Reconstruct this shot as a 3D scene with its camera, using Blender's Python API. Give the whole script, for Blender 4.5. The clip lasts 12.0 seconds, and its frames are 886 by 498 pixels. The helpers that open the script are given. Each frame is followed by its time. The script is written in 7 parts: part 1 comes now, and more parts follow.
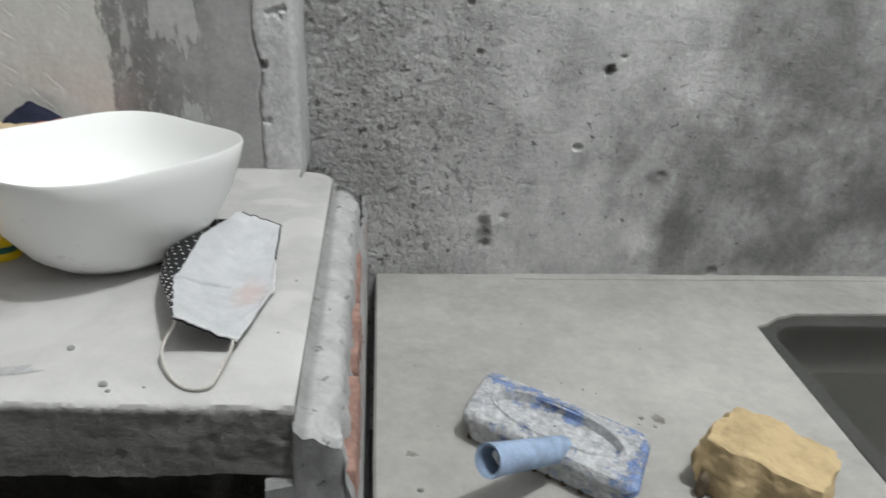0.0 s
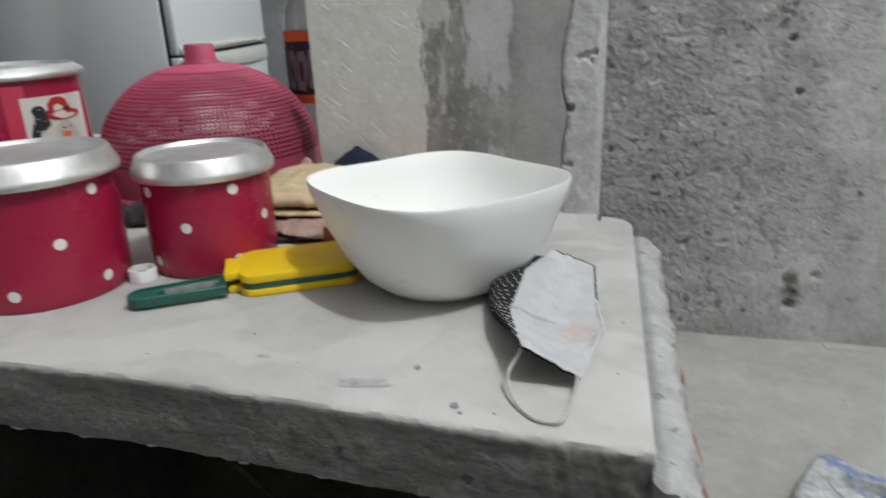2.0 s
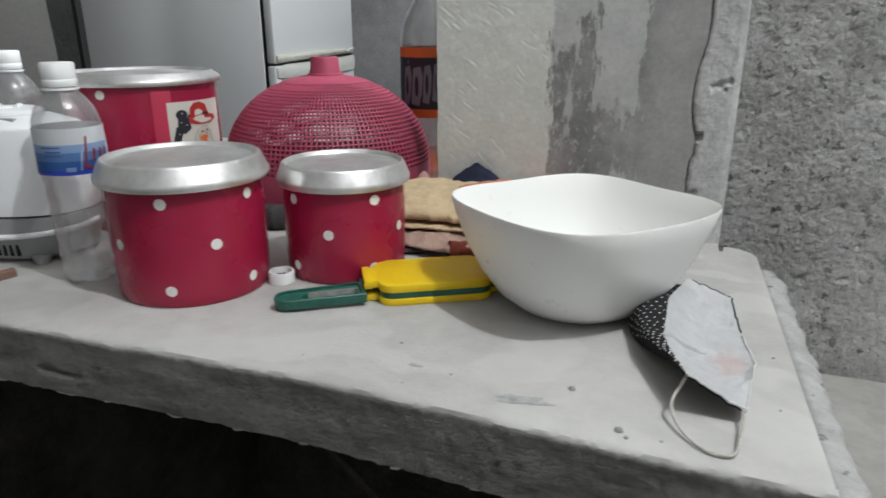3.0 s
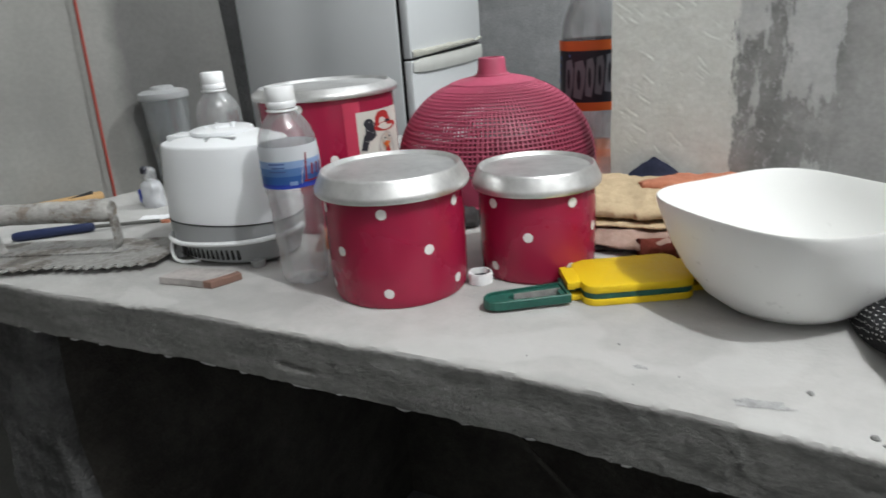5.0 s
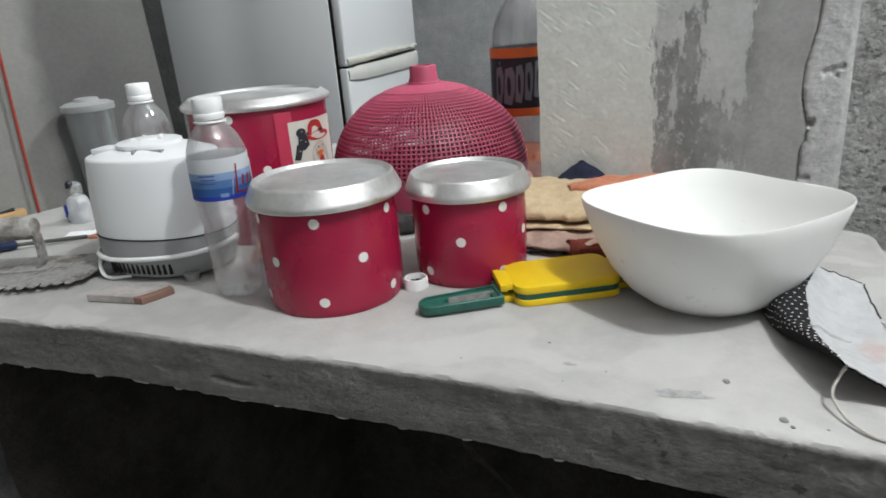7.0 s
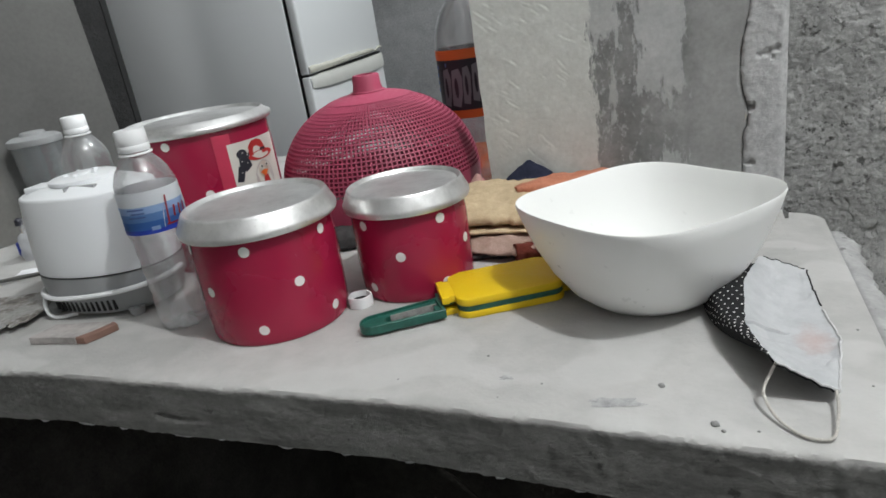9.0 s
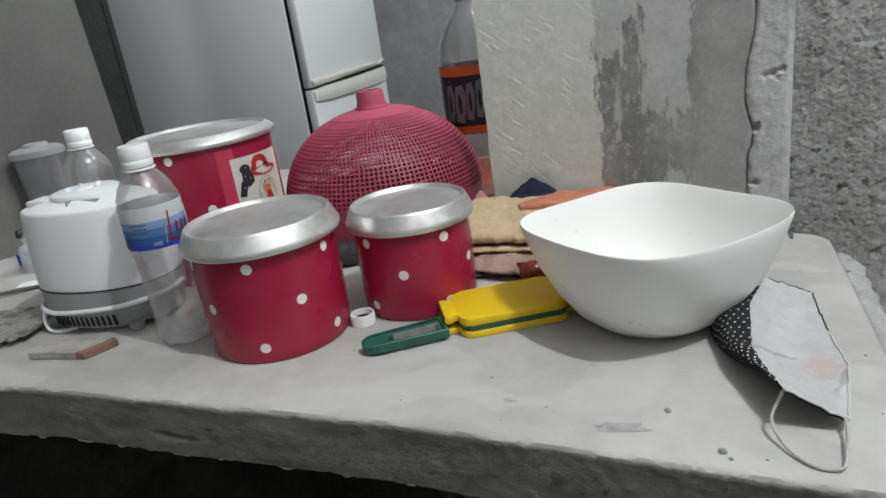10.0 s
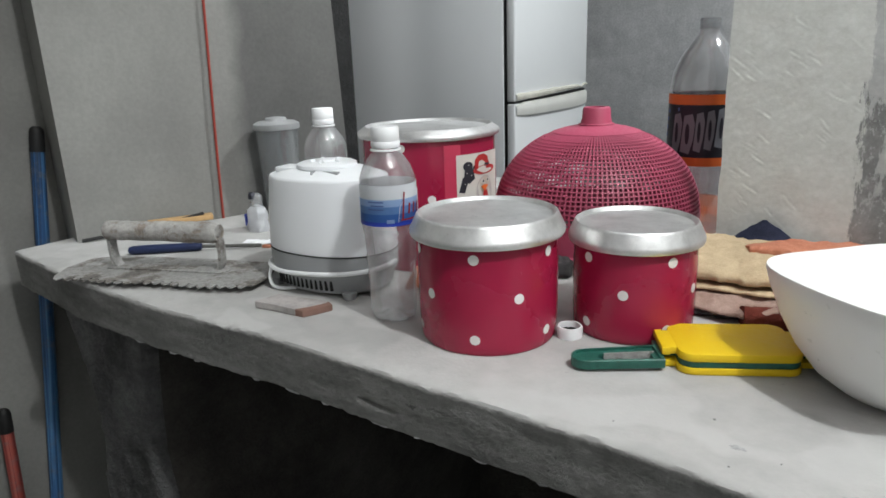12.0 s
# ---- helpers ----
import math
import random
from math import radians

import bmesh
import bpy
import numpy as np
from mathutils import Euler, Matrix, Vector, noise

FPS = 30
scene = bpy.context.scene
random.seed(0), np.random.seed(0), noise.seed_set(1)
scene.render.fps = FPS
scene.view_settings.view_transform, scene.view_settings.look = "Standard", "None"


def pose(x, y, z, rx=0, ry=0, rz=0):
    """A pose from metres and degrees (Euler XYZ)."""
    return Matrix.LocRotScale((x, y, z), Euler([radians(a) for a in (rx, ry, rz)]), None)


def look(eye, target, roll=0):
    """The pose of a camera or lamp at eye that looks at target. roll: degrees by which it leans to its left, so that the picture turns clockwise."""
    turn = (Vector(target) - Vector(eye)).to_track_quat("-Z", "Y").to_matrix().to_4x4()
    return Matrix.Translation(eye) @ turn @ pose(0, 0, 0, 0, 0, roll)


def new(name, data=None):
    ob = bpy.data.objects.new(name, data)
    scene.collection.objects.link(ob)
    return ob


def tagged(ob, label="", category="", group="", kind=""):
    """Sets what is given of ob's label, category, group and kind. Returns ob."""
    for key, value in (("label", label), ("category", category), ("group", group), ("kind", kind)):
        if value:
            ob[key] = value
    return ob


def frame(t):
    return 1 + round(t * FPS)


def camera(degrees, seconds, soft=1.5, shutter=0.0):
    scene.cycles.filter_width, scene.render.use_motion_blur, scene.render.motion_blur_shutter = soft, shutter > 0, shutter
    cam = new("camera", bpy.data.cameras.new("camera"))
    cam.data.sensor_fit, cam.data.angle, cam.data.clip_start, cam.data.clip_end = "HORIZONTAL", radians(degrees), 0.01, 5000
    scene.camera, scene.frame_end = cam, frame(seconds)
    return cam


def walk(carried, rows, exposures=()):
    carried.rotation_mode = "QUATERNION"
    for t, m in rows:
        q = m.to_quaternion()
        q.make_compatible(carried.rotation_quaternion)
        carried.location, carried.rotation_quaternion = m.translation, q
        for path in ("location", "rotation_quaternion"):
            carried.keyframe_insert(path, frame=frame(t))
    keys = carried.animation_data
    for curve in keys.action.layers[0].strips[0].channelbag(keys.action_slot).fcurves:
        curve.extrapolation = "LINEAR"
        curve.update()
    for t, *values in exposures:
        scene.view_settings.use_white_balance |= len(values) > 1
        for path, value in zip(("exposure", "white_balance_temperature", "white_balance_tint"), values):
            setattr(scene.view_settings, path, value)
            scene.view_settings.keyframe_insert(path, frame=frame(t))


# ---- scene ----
cam = camera(67.3, 12.0, soft=1.6, shutter=0.5)
PATH = [
    (0, (-0.004, 0.049, 1.264), (0.197, 1.85, 0.419), 2.4),
    (0.5, (-0.01, 0.046, 1.263), (0.074, 1.877, 0.464), 0.5),
    (1, (-0.013, 0.036, 1.239), (0.068, 1.878, 0.465), -1.9),
    (1.5, (-0.053, 0.055, 1.224), (-0.25, 1.885, 0.441), -2.8),
    (2, (-0.092, 0.058, 1.237), (-0.545, 1.885, 0.561), -2.1),
    (2.5, (-0.131, 0.049, 1.238), (-0.691, 1.868, 0.623), 0.4),
    (4.5, (-0.235, -0.023, 1.276), (-1.014, 1.672, 0.555), -5.3),
    (5, (-0.244, -0.021, 1.276), (-1.133, 1.637, 0.599), -4.4),
    (5.5, (-0.246, -0.028, 1.289), (-1.236, 1.578, 0.624), -4.2),
    (6, (-0.253, -0.019, 1.291), (-1.22, 1.598, 0.621), -4.4),
    (6.5, (-0.25, -0.028, 1.291), (-1.235, 1.588, 0.643), -4.2),
    (7, (-0.23, -0.024, 1.279), (-0.971, 1.707, 0.605), -4.6),
    (7.5, (-0.212, -0.028, 1.279), (-0.993, 1.675, 0.579), -6.7),
    (9.5, (-0.18, 0.021, 1.29), (-0.898, 1.758, 0.606), -9.2),
    (10, (-0.187, 0.018, 1.292), (-0.915, 1.762, 0.635), -8.3),
    (10.5, (-0.188, 0.019, 1.292), (-0.923, 1.76, 0.639), -8.2),
    (11, (-0.214, 0.008, 1.289), (-1.116, 1.689, 0.689), -4.2),
    (11.5, (-0.253, -0.013, 1.289), (-1.323, 1.576, 0.714), -1.6),
    (12, (-0.25, -0.015, 1.283), (-1.38, 1.539, 0.726), -2.1),
]
LIGHT = [(0, 0.08), (0.5, -0.05), (1.5, -0.08), (2.5, -0.09), (4.5, 0.1), (6.5, 0.18), (7.5, 0.12), (9.5, -0.08), (10.5, -0.10), (11, -0.04), (11.5, 0.06), (12, 0.17)]
walk(cam, [(t, look(eye, target, roll)) for t, eye, target, roll in PATH], LIGHT)

# ---- world, lamps, exposure ----
world = bpy.data.worlds.new("world")
scene.world = world
world.use_nodes = True
world.node_tree.nodes["Background"].inputs[0].default_value = (0.75, 0.85, 1.0, 1)
world.node_tree.nodes["Background"].inputs[1].default_value = 0.02


def bulb(name, place, watts, colour, radius):
    data = bpy.data.lights.new(name, "POINT")
    data.energy, data.color, data.shadow_soft_size = watts, colour, radius
    ob = new(name, data)
    ob.location = place
    return ob


bulb("kitchen_bulb_light", (0.50, 0.13, 2.74), 77.0, (0.958, 0.985, 0.985), 0.035)
bulb("back_room_bulb_light", (0.16, 1.36, 2.45), 76.0, (0.93, 0.98, 1.0), 0.06)

# ---- materials ----


def shader(name):
    m = bpy.data.materials.new(name)
    m.use_nodes = True
    nt = m.node_tree
    return m, nt, nt.nodes["Principled BSDF"]


def ramp(nt, fac, stops):
    r = nt.nodes.new("ShaderNodeValToRGB")
    while len(r.color_ramp.elements) < len(stops):
        r.color_ramp.elements.new(0.5)
    for e, (p, c) in zip(r.color_ramp.elements, stops):
        e.position = p
        e.color = (*c, 1) if isinstance(c, tuple) else (c, c, c, 1)
    nt.links.new(fac, r.inputs[0])
    return r.outputs[0]


def tex(nt, kind, scale, coord="Object", detail=4.0, rough=0.55, stretch=None, turn=None):
    c = nt.nodes.new("ShaderNodeTexCoord")
    out = c.outputs[coord]
    if stretch:
        mp = nt.nodes.new("ShaderNodeMapping")
        mp.inputs["Scale"].default_value = stretch
        if turn:
            mp.inputs["Rotation"].default_value = turn
        nt.links.new(out, mp.inputs[0])
        out = mp.outputs[0]
    if kind == "noise":
        n = nt.nodes.new("ShaderNodeTexNoise")
        n.inputs["Detail"].default_value, n.inputs["Roughness"].default_value = detail, rough
    else:
        n = nt.nodes.new("ShaderNodeTexVoronoi")
    n.inputs["Scale"].default_value = scale
    nt.links.new(out, n.inputs["Vector"])
    return n.outputs[0]


def mix(nt, fac, a, b, mode="MIX"):
    n = nt.nodes.new("ShaderNodeMix")
    n.data_type, n.blend_type = "RGBA", mode
    for sock, v in ((n.inputs[0], fac), (n.inputs[6], a), (n.inputs[7], b)):
        if isinstance(v, (int, float)):
            sock.default_value = v if sock == n.inputs[0] else (v, v, v, 1)
        elif isinstance(v, tuple):
            sock.default_value = (*v, 1)
        else:
            nt.links.new(v, sock)
    return n.outputs[2]


def calc(nt, op, a, b=0.0, c=0.0):
    n = nt.nodes.new("ShaderNodeMath")
    n.operation = op
    for sock, v in zip(n.inputs, (a, b, c)):
        if isinstance(v, (int, float)):
            sock.default_value = v
        else:
            nt.links.new(v, sock)
    return n.outputs[0]


def bump(nt, b, height, strength, distance):
    n = nt.nodes.new("ShaderNodeBump")
    n.inputs["Strength"].default_value, n.inputs["Distance"].default_value = strength, distance
    nt.links.new(height, n.inputs["Height"])
    nt.links.new(n.outputs[0], b.inputs["Normal"])


def concrete(name, dark, light, scale=6.0, relief=0.6, distance=0.004, grain=180.0, warm=(1.0, 1.0, 1.0), pits=0.0, speck=0.25, cloud=0.35):
    m, nt, b = shader(name)
    big = tex(nt, "noise", scale, detail=6, rough=0.62)
    mid = tex(nt, "noise", scale * 7, detail=5, rough=0.7)
    fine = tex(nt, "noise", grain, detail=3)
    tint = lambda v: tuple(v * w for w in warm)
    col = ramp(nt, big, [(0.3, tint(dark)), (0.68, tint(light))])
    col = mix(nt, cloud, col, ramp(nt, mid, [(0.3, 0.3), (0.7, 0.75)]), "OVERLAY")
    col = mix(nt, speck, col, ramp(nt, fine, [(0.3, 0.25), (0.7, 0.75)]), "OVERLAY")
    h = calc(nt, "ADD", calc(nt, "MULTIPLY", mid, 1.0), calc(nt, "MULTIPLY", fine, 0.5))
    if pits:
        spots = tex(nt, "noise", scale * 14, detail=2)
        hole = ramp(nt, spots, [(0.66, 0.0), (0.74, 1.0)])
        col = mix(nt, hole, col, tint(dark * 0.45))
        h = calc(nt, "SUBTRACT", h, calc(nt, "MULTIPLY", hole, pits))
    nt.links.new(col, b.inputs["Base Color"])
    b.inputs["Roughness"].default_value = 0.9
    b.inputs["Specular IOR Level"].default_value = 0.25
    bump(nt, b, h, relief, distance)
    return m


def plastic(name, colour, rough=0.35, spec=0.5, dirt=0.12, scale=12.0, relief=0.05, dark=0.55, metallic=0.0):
    m, nt, b = shader(name)
    n = tex(nt, "noise", scale, detail=6, rough=0.65)
    f = tex(nt, "noise", scale * 14, detail=3)
    fac = calc(nt, "MULTIPLY", ramp(nt, n, [(0.4, 0.0), (0.75, 1.0)]), dirt)
    col = mix(nt, fac, colour, tuple(c * dark for c in colour))
    nt.links.new(col, b.inputs["Base Color"])
    nt.links.new(ramp(nt, f, [(0.3, max(rough - 0.07, 0.03)), (0.7, rough + 0.1)]), b.inputs["Roughness"])
    b.inputs["Specular IOR Level"].default_value = spec
    b.inputs["Metallic"].default_value = metallic
    bump(nt, b, f, relief, 0.001)
    return m


def clear(name, colour, gloss=0.03, mist=0.0, haze=(0.8, 0.82, 0.84), crumpled=0.0):
    """Thin clear plastic: light goes straight through, with a glossy skin."""
    m = bpy.data.materials.new(name)
    m.use_nodes = True
    nt = m.node_tree
    nt.nodes.clear()
    out = nt.nodes.new("ShaderNodeOutputMaterial")
    see = nt.nodes.new("ShaderNodeBsdfTransparent")
    see.inputs[0].default_value = (*colour, 1)
    skin = nt.nodes.new("ShaderNodeBsdfGlossy")
    skin.inputs["Roughness"].default_value = 0.045
    n = tex(nt, "noise", 38.0, detail=3)
    bp = nt.nodes.new("ShaderNodeBump")
    bp.inputs["Strength"].default_value, bp.inputs["Distance"].default_value = 0.4, 0.003
    nt.links.new(n, bp.inputs["Height"])
    nt.links.new(bp.outputs[0], skin.inputs["Normal"])
    fr = nt.nodes.new("ShaderNodeFresnel")
    fr.inputs[0].default_value = 1.4
    a = nt.nodes.new("ShaderNodeMixShader")
    nt.links.new(calc(nt, "MINIMUM", calc(nt, "MULTIPLY_ADD", fr.outputs[0], 0.95, gloss), 0.55), a.inputs[0])
    nt.links.new(see.outputs[0], a.inputs[1])
    nt.links.new(skin.outputs[0], a.inputs[2])
    last = a
    if mist:
        d = nt.nodes.new("ShaderNodeBsdfDiffuse")
        d.inputs[0].default_value = (*haze, 1)
        last = nt.nodes.new("ShaderNodeMixShader")
        last.inputs[0].default_value = mist
        # Whitish haze low down imitates light scattered by crumpled plastic.
        if crumpled:
            c = nt.nodes.new("ShaderNodeTexCoord")
            s = nt.nodes.new("ShaderNodeSeparateXYZ")
            nt.links.new(c.outputs["Object"], s.inputs[0])
            low = ramp(nt, calc(nt, "MULTIPLY", s.outputs[2], 5.0), [(0.50, 1.0), (0.56, 0.0)])
            folds = ramp(nt, tex(nt, "noise", 30.0, detail=2, rough=0.5), [(0.42, 0.2), (0.60, 1.0)])
            nt.links.new(calc(nt, "MULTIPLY_ADD", calc(nt, "MULTIPLY", low, folds), crumpled, mist), last.inputs[0])
        nt.links.new(a.outputs[0], last.inputs[1])
        nt.links.new(d.outputs[0], last.inputs[2])
    nt.links.new(last.outputs[0], out.inputs[0])
    return m


def fabric(name, a, b_, scale=40.0, relief=0.5):
    m, nt, b = shader(name)
    n = tex(nt, "noise", scale, detail=5, rough=0.7)
    w = tex(nt, "noise", 700.0, detail=2)
    nt.links.new(mix(nt, 0.3, ramp(nt, n, [(0.3, a), (0.7, b_)]), ramp(nt, w, [(0.3, 0.3), (0.7, 0.7)]), "OVERLAY"), b.inputs["Base Color"])
    b.inputs["Roughness"].default_value = 0.95
    b.inputs["Specular IOR Level"].default_value = 0.15
    bump(nt, b, calc(nt, "ADD", n, w), relief, 0.002)
    return m


def panel_plaster():
    """White plaster with trowel marks, and a bare damp band of grey cement with ragged white remains."""
    m, nt, b = shader("streaked_plaster")
    c = nt.nodes.new("ShaderNodeTexCoord")
    s = nt.nodes.new("ShaderNodeSeparateXYZ")
    nt.links.new(c.outputs["Object"], s.inputs[0])
    px, pz = s.outputs[0], s.outputs[2]
    wob = calc(nt, "SUBTRACT", tex(nt, "noise", 11.0, detail=5, rough=0.6, stretch=(1, 1, 0.6)), 0.5)
    rag = calc(nt, "SUBTRACT", tex(nt, "noise", 48.0, detail=6, rough=0.72, stretch=(1.5, 1, 0.42)), 0.5)
    fine = tex(nt, "noise", 170.0, detail=4)
    mid = tex(nt, "noise", 30.0, detail=6, rough=0.7)

    def soft(v, lo, hi):
        return ramp(nt, calc(nt, "MULTIPLY_ADD", v, 1 / (hi - lo), -lo / (hi - lo)), [(0.0, 0.0), (1.0, 1.0)])
    ragged = calc(nt, "ADD", calc(nt, "MULTIPLY", wob, 0.020), calc(nt, "ADD", calc(nt, "MULTIPLY", rag, 0.050), calc(nt, "MULTIPLY", calc(nt, "SUBTRACT", tex(nt, "noise", 130.0, detail=5, rough=0.75, stretch=(1.3, 1, 0.6)), 0.5), 0.016)))

    def inside(x0, x1, z0, z1):
        across = calc(nt, "MINIMUM", calc(nt, "SUBTRACT", px, x0), calc(nt, "SUBTRACT", x1, px))
        along = calc(nt, "MULTIPLY", calc(nt, "MINIMUM", calc(nt, "SUBTRACT", pz, z0), calc(nt, "SUBTRACT", z1, pz)), 0.45)
        return calc(nt, "MINIMUM", across, along)

    def cover(boxes):
        v = inside(*boxes[0])
        for q in boxes[1:]:
            v = calc(nt, "MAXIMUM", v, inside(*q))
        return soft(calc(nt, "ADD", v, ragged), 0.0, 0.0035)
    white = soft(calc(nt, "ADD", calc(nt, "SUBTRACT", -0.302, px), calc(nt, "MULTIPLY", ragged, 0.8)), 0.0, 0.003)
    left = cover([(-0.32, -0.270, 1.203, 3.0), (-0.256, -0.198, 1.152, 3.0), (-0.287, -0.276, 1.112, 1.23), (-0.28, -0.20, 1.25, 3.0), (-0.262, -0.249, 1.045, 1.078), (-0.236, -0.206, 1.02, 1.074), (-0.225, -0.212, 1.135, 1.17)])
    specks = soft(calc(nt, "SUBTRACT", tex(nt, "noise", 75.0, detail=6, rough=0.78, stretch=(1.2, 1, 0.7)), calc(nt, "MULTIPLY", soft(px, -0.215, -0.185), 0.3)), 0.555, 0.60)
    left = calc(nt, "MAXIMUM", left, calc(nt, "MULTIPLY", specks, 0.75))
    smooth_ = soft(calc(nt, "ADD", px, calc(nt, "MULTIPLY", wob, 0.05)), -0.205, -0.175)
    bare = calc(nt, "SUBTRACT", 1.0, white)
    pale = ramp(nt, mid, [(0.3, (0.53, 0.54, 0.51)), (0.7, (0.60, 0.612, 0.582))])
    coat = ramp(nt, mid, [(0.3, (0.37, 0.375, 0.37)), (0.7, (0.455, 0.46, 0.455))])
    damp = ramp(nt, calc(nt, "ADD", mid, calc(nt, "MULTIPLY", wob, 0.9)), [(0.25, (0.165, 0.167, 0.165)), (0.5, (0.235, 0.237, 0.233)), (0.75, (0.33, 0.33, 0.325))])
    plain = ramp(nt, calc(nt, "ADD", mid, calc(nt, "MULTIPLY", wob, 0.5)), [(0.25, (0.25, 0.25, 0.245)), (0.75, (0.34, 0.34, 0.335))])
    grey = mix(nt, smooth_, damp, plain)
    col = mix(nt, white, mix(nt, left, grey, coat), pale)
    col = mix(nt, 0.2, col, ramp(nt, fine, [(0.3, 0.3), (0.7, 0.7)]), "OVERLAY")
    nt.links.new(col, b.inputs["Base Color"])
    b.inputs["Roughness"].default_value = 0.9
    b.inputs["Specular IOR Level"].default_value = 0.2
    drag = tex(nt, "noise", 70.0, detail=5, rough=0.6, stretch=(0.5, 1, 1.6), turn=(0, radians(-35), 0))
    marks = ramp(nt, drag, [(0.66, 0.0), (0.74, 0.7)])
    h = calc(nt, "ADD", calc(nt, "MULTIPLY", calc(nt, "MULTIPLY", bare, calc(nt, "SUBTRACT", 1.0, left)), -0.8), calc(nt, "ADD", calc(nt, "MULTIPLY", marks, 0.04), calc(nt, "MULTIPLY", fine, 0.25)))
    bump(nt, b, h, 0.45, 0.003)
    return m


def rough_render():
    """Coarse cement render: blotchy greys, sandy grain, dark damp stains, right end dimmed in colour as light falloff.
    """
    m, nt, b = shader("rough_cement_wall")
    big = tex(nt, "noise", 3.4, detail=7, rough=0.66)
    blot = tex(nt, "noise", 9.0, detail=4, rough=0.55, stretch=(1.2, 1, 0.9))
    mid = tex(nt, "noise", 40.0, detail=6, rough=0.72)
    fine = tex(nt, "noise", 190.0, detail=4, rough=0.7)
    v = calc(nt, "ADD", calc(nt, "MULTIPLY", big, 0.55), calc(nt, "MULTIPLY", blot, 0.45))
    col = ramp(nt, v, [(0.34, (0.22, 0.22, 0.214)), (0.46, (0.31, 0.31, 0.303)), (0.56, (0.375, 0.375, 0.367)), (0.68, (0.45, 0.45, 0.443))])
    c = nt.nodes.new("ShaderNodeTexCoord")
    s = nt.nodes.new("ShaderNodeSeparateXYZ")
    nt.links.new(c.outputs["Object"], s.inputs[0])
    x = calc(nt, "ADD", s.outputs[0], calc(nt, "MULTIPLY", calc(nt, "SUBTRACT", blot, 0.5), 0.35))
    smooth_ = ramp(nt, calc(nt, "MULTIPLY_ADD", x, 1 / 0.30, 0.02 / 0.30), [(0.0, 0.0), (1.0, 1.0)])
    coat = ramp(nt, v, [(0.36, (0.27, 0.27, 0.265)), (0.48, (0.43, 0.43, 0.425)), (0.60, (0.55, 0.55, 0.545))])
    col = mix(nt, smooth_, col, coat)

    def patch(cx, cz, rx, rz, edge):
        a = calc(nt, "MULTIPLY", calc(nt, "SUBTRACT", s.outputs[0], cx), 1 / rx)
        b_ = calc(nt, "MULTIPLY", calc(nt, "SUBTRACT", s.outputs[2], cz), 1 / rz)
        d = calc(nt, "SQRT", calc(nt, "ADD", calc(nt, "MULTIPLY", a, a), calc(nt, "MULTIPLY", b_, b_)))
        d = calc(nt, "ADD", d, calc(nt, "MULTIPLY", calc(nt, "SUBTRACT", blot, 0.5), 1.6))
        d = calc(nt, "ADD", d, calc(nt, "MULTIPLY", calc(nt, "SUBTRACT", mid, 0.5), 0.6))
        return ramp(nt, d, [(1.0 - edge, 1.0), (1.0, 0.0)])
    # Small marks are stains; the wide ones at right paint in light falloff.
    for cx, cz, rx, rz, edge, deep in ((0.155, 0.872, 0.022, 0.036, 0.6, 0.75), (0.445, 0.865, 0.030, 0.10, 0.8, 0.6), (0.405, 0.962, 0.022, 0.016, 0.6, 0.6), (0.29, 0.985, 0.030, 0.026, 0.8, 0.5), (0.62, 1.12, 0.26, 0.24, 0.9, 0.7), (0.66, 0.87, 0.14, 0.12, 0.9, 0.65), (0.62, 0.93, 0.28, 0.22, 0.95, 0.70), (0.52, 0.83, 0.16, 0.07, 0.9, 0.5), (0.313, 1.11, 0.014, 0.012, 0.6, 0.6)):
        col = mix(nt, calc(nt, "MULTIPLY", patch(cx, cz, rx, rz, edge), deep), col, (0.13, 0.13, 0.125))
    specks = ramp(nt, tex(nt, "noise", 72.0, detail=4, rough=0.6), [(0.655, 0.0), (0.69, 0.8)])
    col = mix(nt, specks, col, (0.10, 0.10, 0.095))
    # Pits and gaps carry dark colour as well as depth, shading the holes.
    pits = calc(nt, "MULTIPLY", ramp(nt, tex(nt, "noise", 120.0, detail=4, rough=0.65), [(0.62, 0.0), (0.68, 0.6)]), calc(nt, "SUBTRACT", 1.0, calc(nt, "MULTIPLY", smooth_, 0.72)))
    col = mix(nt, pits, col, (0.13, 0.13, 0.125))
    even = calc(nt, "SUBTRACT", 1.0, calc(nt, "MULTIPLY", smooth_, 0.45))
    col = mix(nt, calc(nt, "MULTIPLY", even, 0.4), col, ramp(nt, mid, [(0.3, 0.25), (0.7, 0.75)]), "OVERLAY")
    col = mix(nt, calc(nt, "MULTIPLY", even, 0.38), col, ramp(nt, fine, [(0.3, 0.25), (0.7, 0.75)]), "OVERLAY")
    clump = tex(nt, "noise", 17.0, detail=2)
    gap = calc(nt, "MULTIPLY", ramp(nt, tex(nt, "noise", 64.0, detail=5, rough=0.68), [(0.555, 0.0), (0.61, 0.85)]), ramp(nt, clump, [(0.40, 0.25), (0.60, 1.0)]))
    gap = calc(nt, "MULTIPLY", gap, calc(nt, "SUBTRACT", 1.0, calc(nt, "MULTIPLY", smooth_, 0.82)))
    col = mix(nt, gap, col, (0.075, 0.075, 0.072))
    nt.links.new(col, b.inputs["Base Color"])
    b.inputs["Roughness"].default_value = 0.93
    b.inputs["Specular IOR Level"].default_value = 0.2
    grain = ramp(nt, tex(nt, "noise", 125.0, detail=5, rough=0.68), [(0.34, 0.0), (0.52, 0.8), (0.7, 1.0)])
    rough_ = calc(nt, "SUBTRACT", 1.10, calc(nt, "MULTIPLY", smooth_, 0.8))
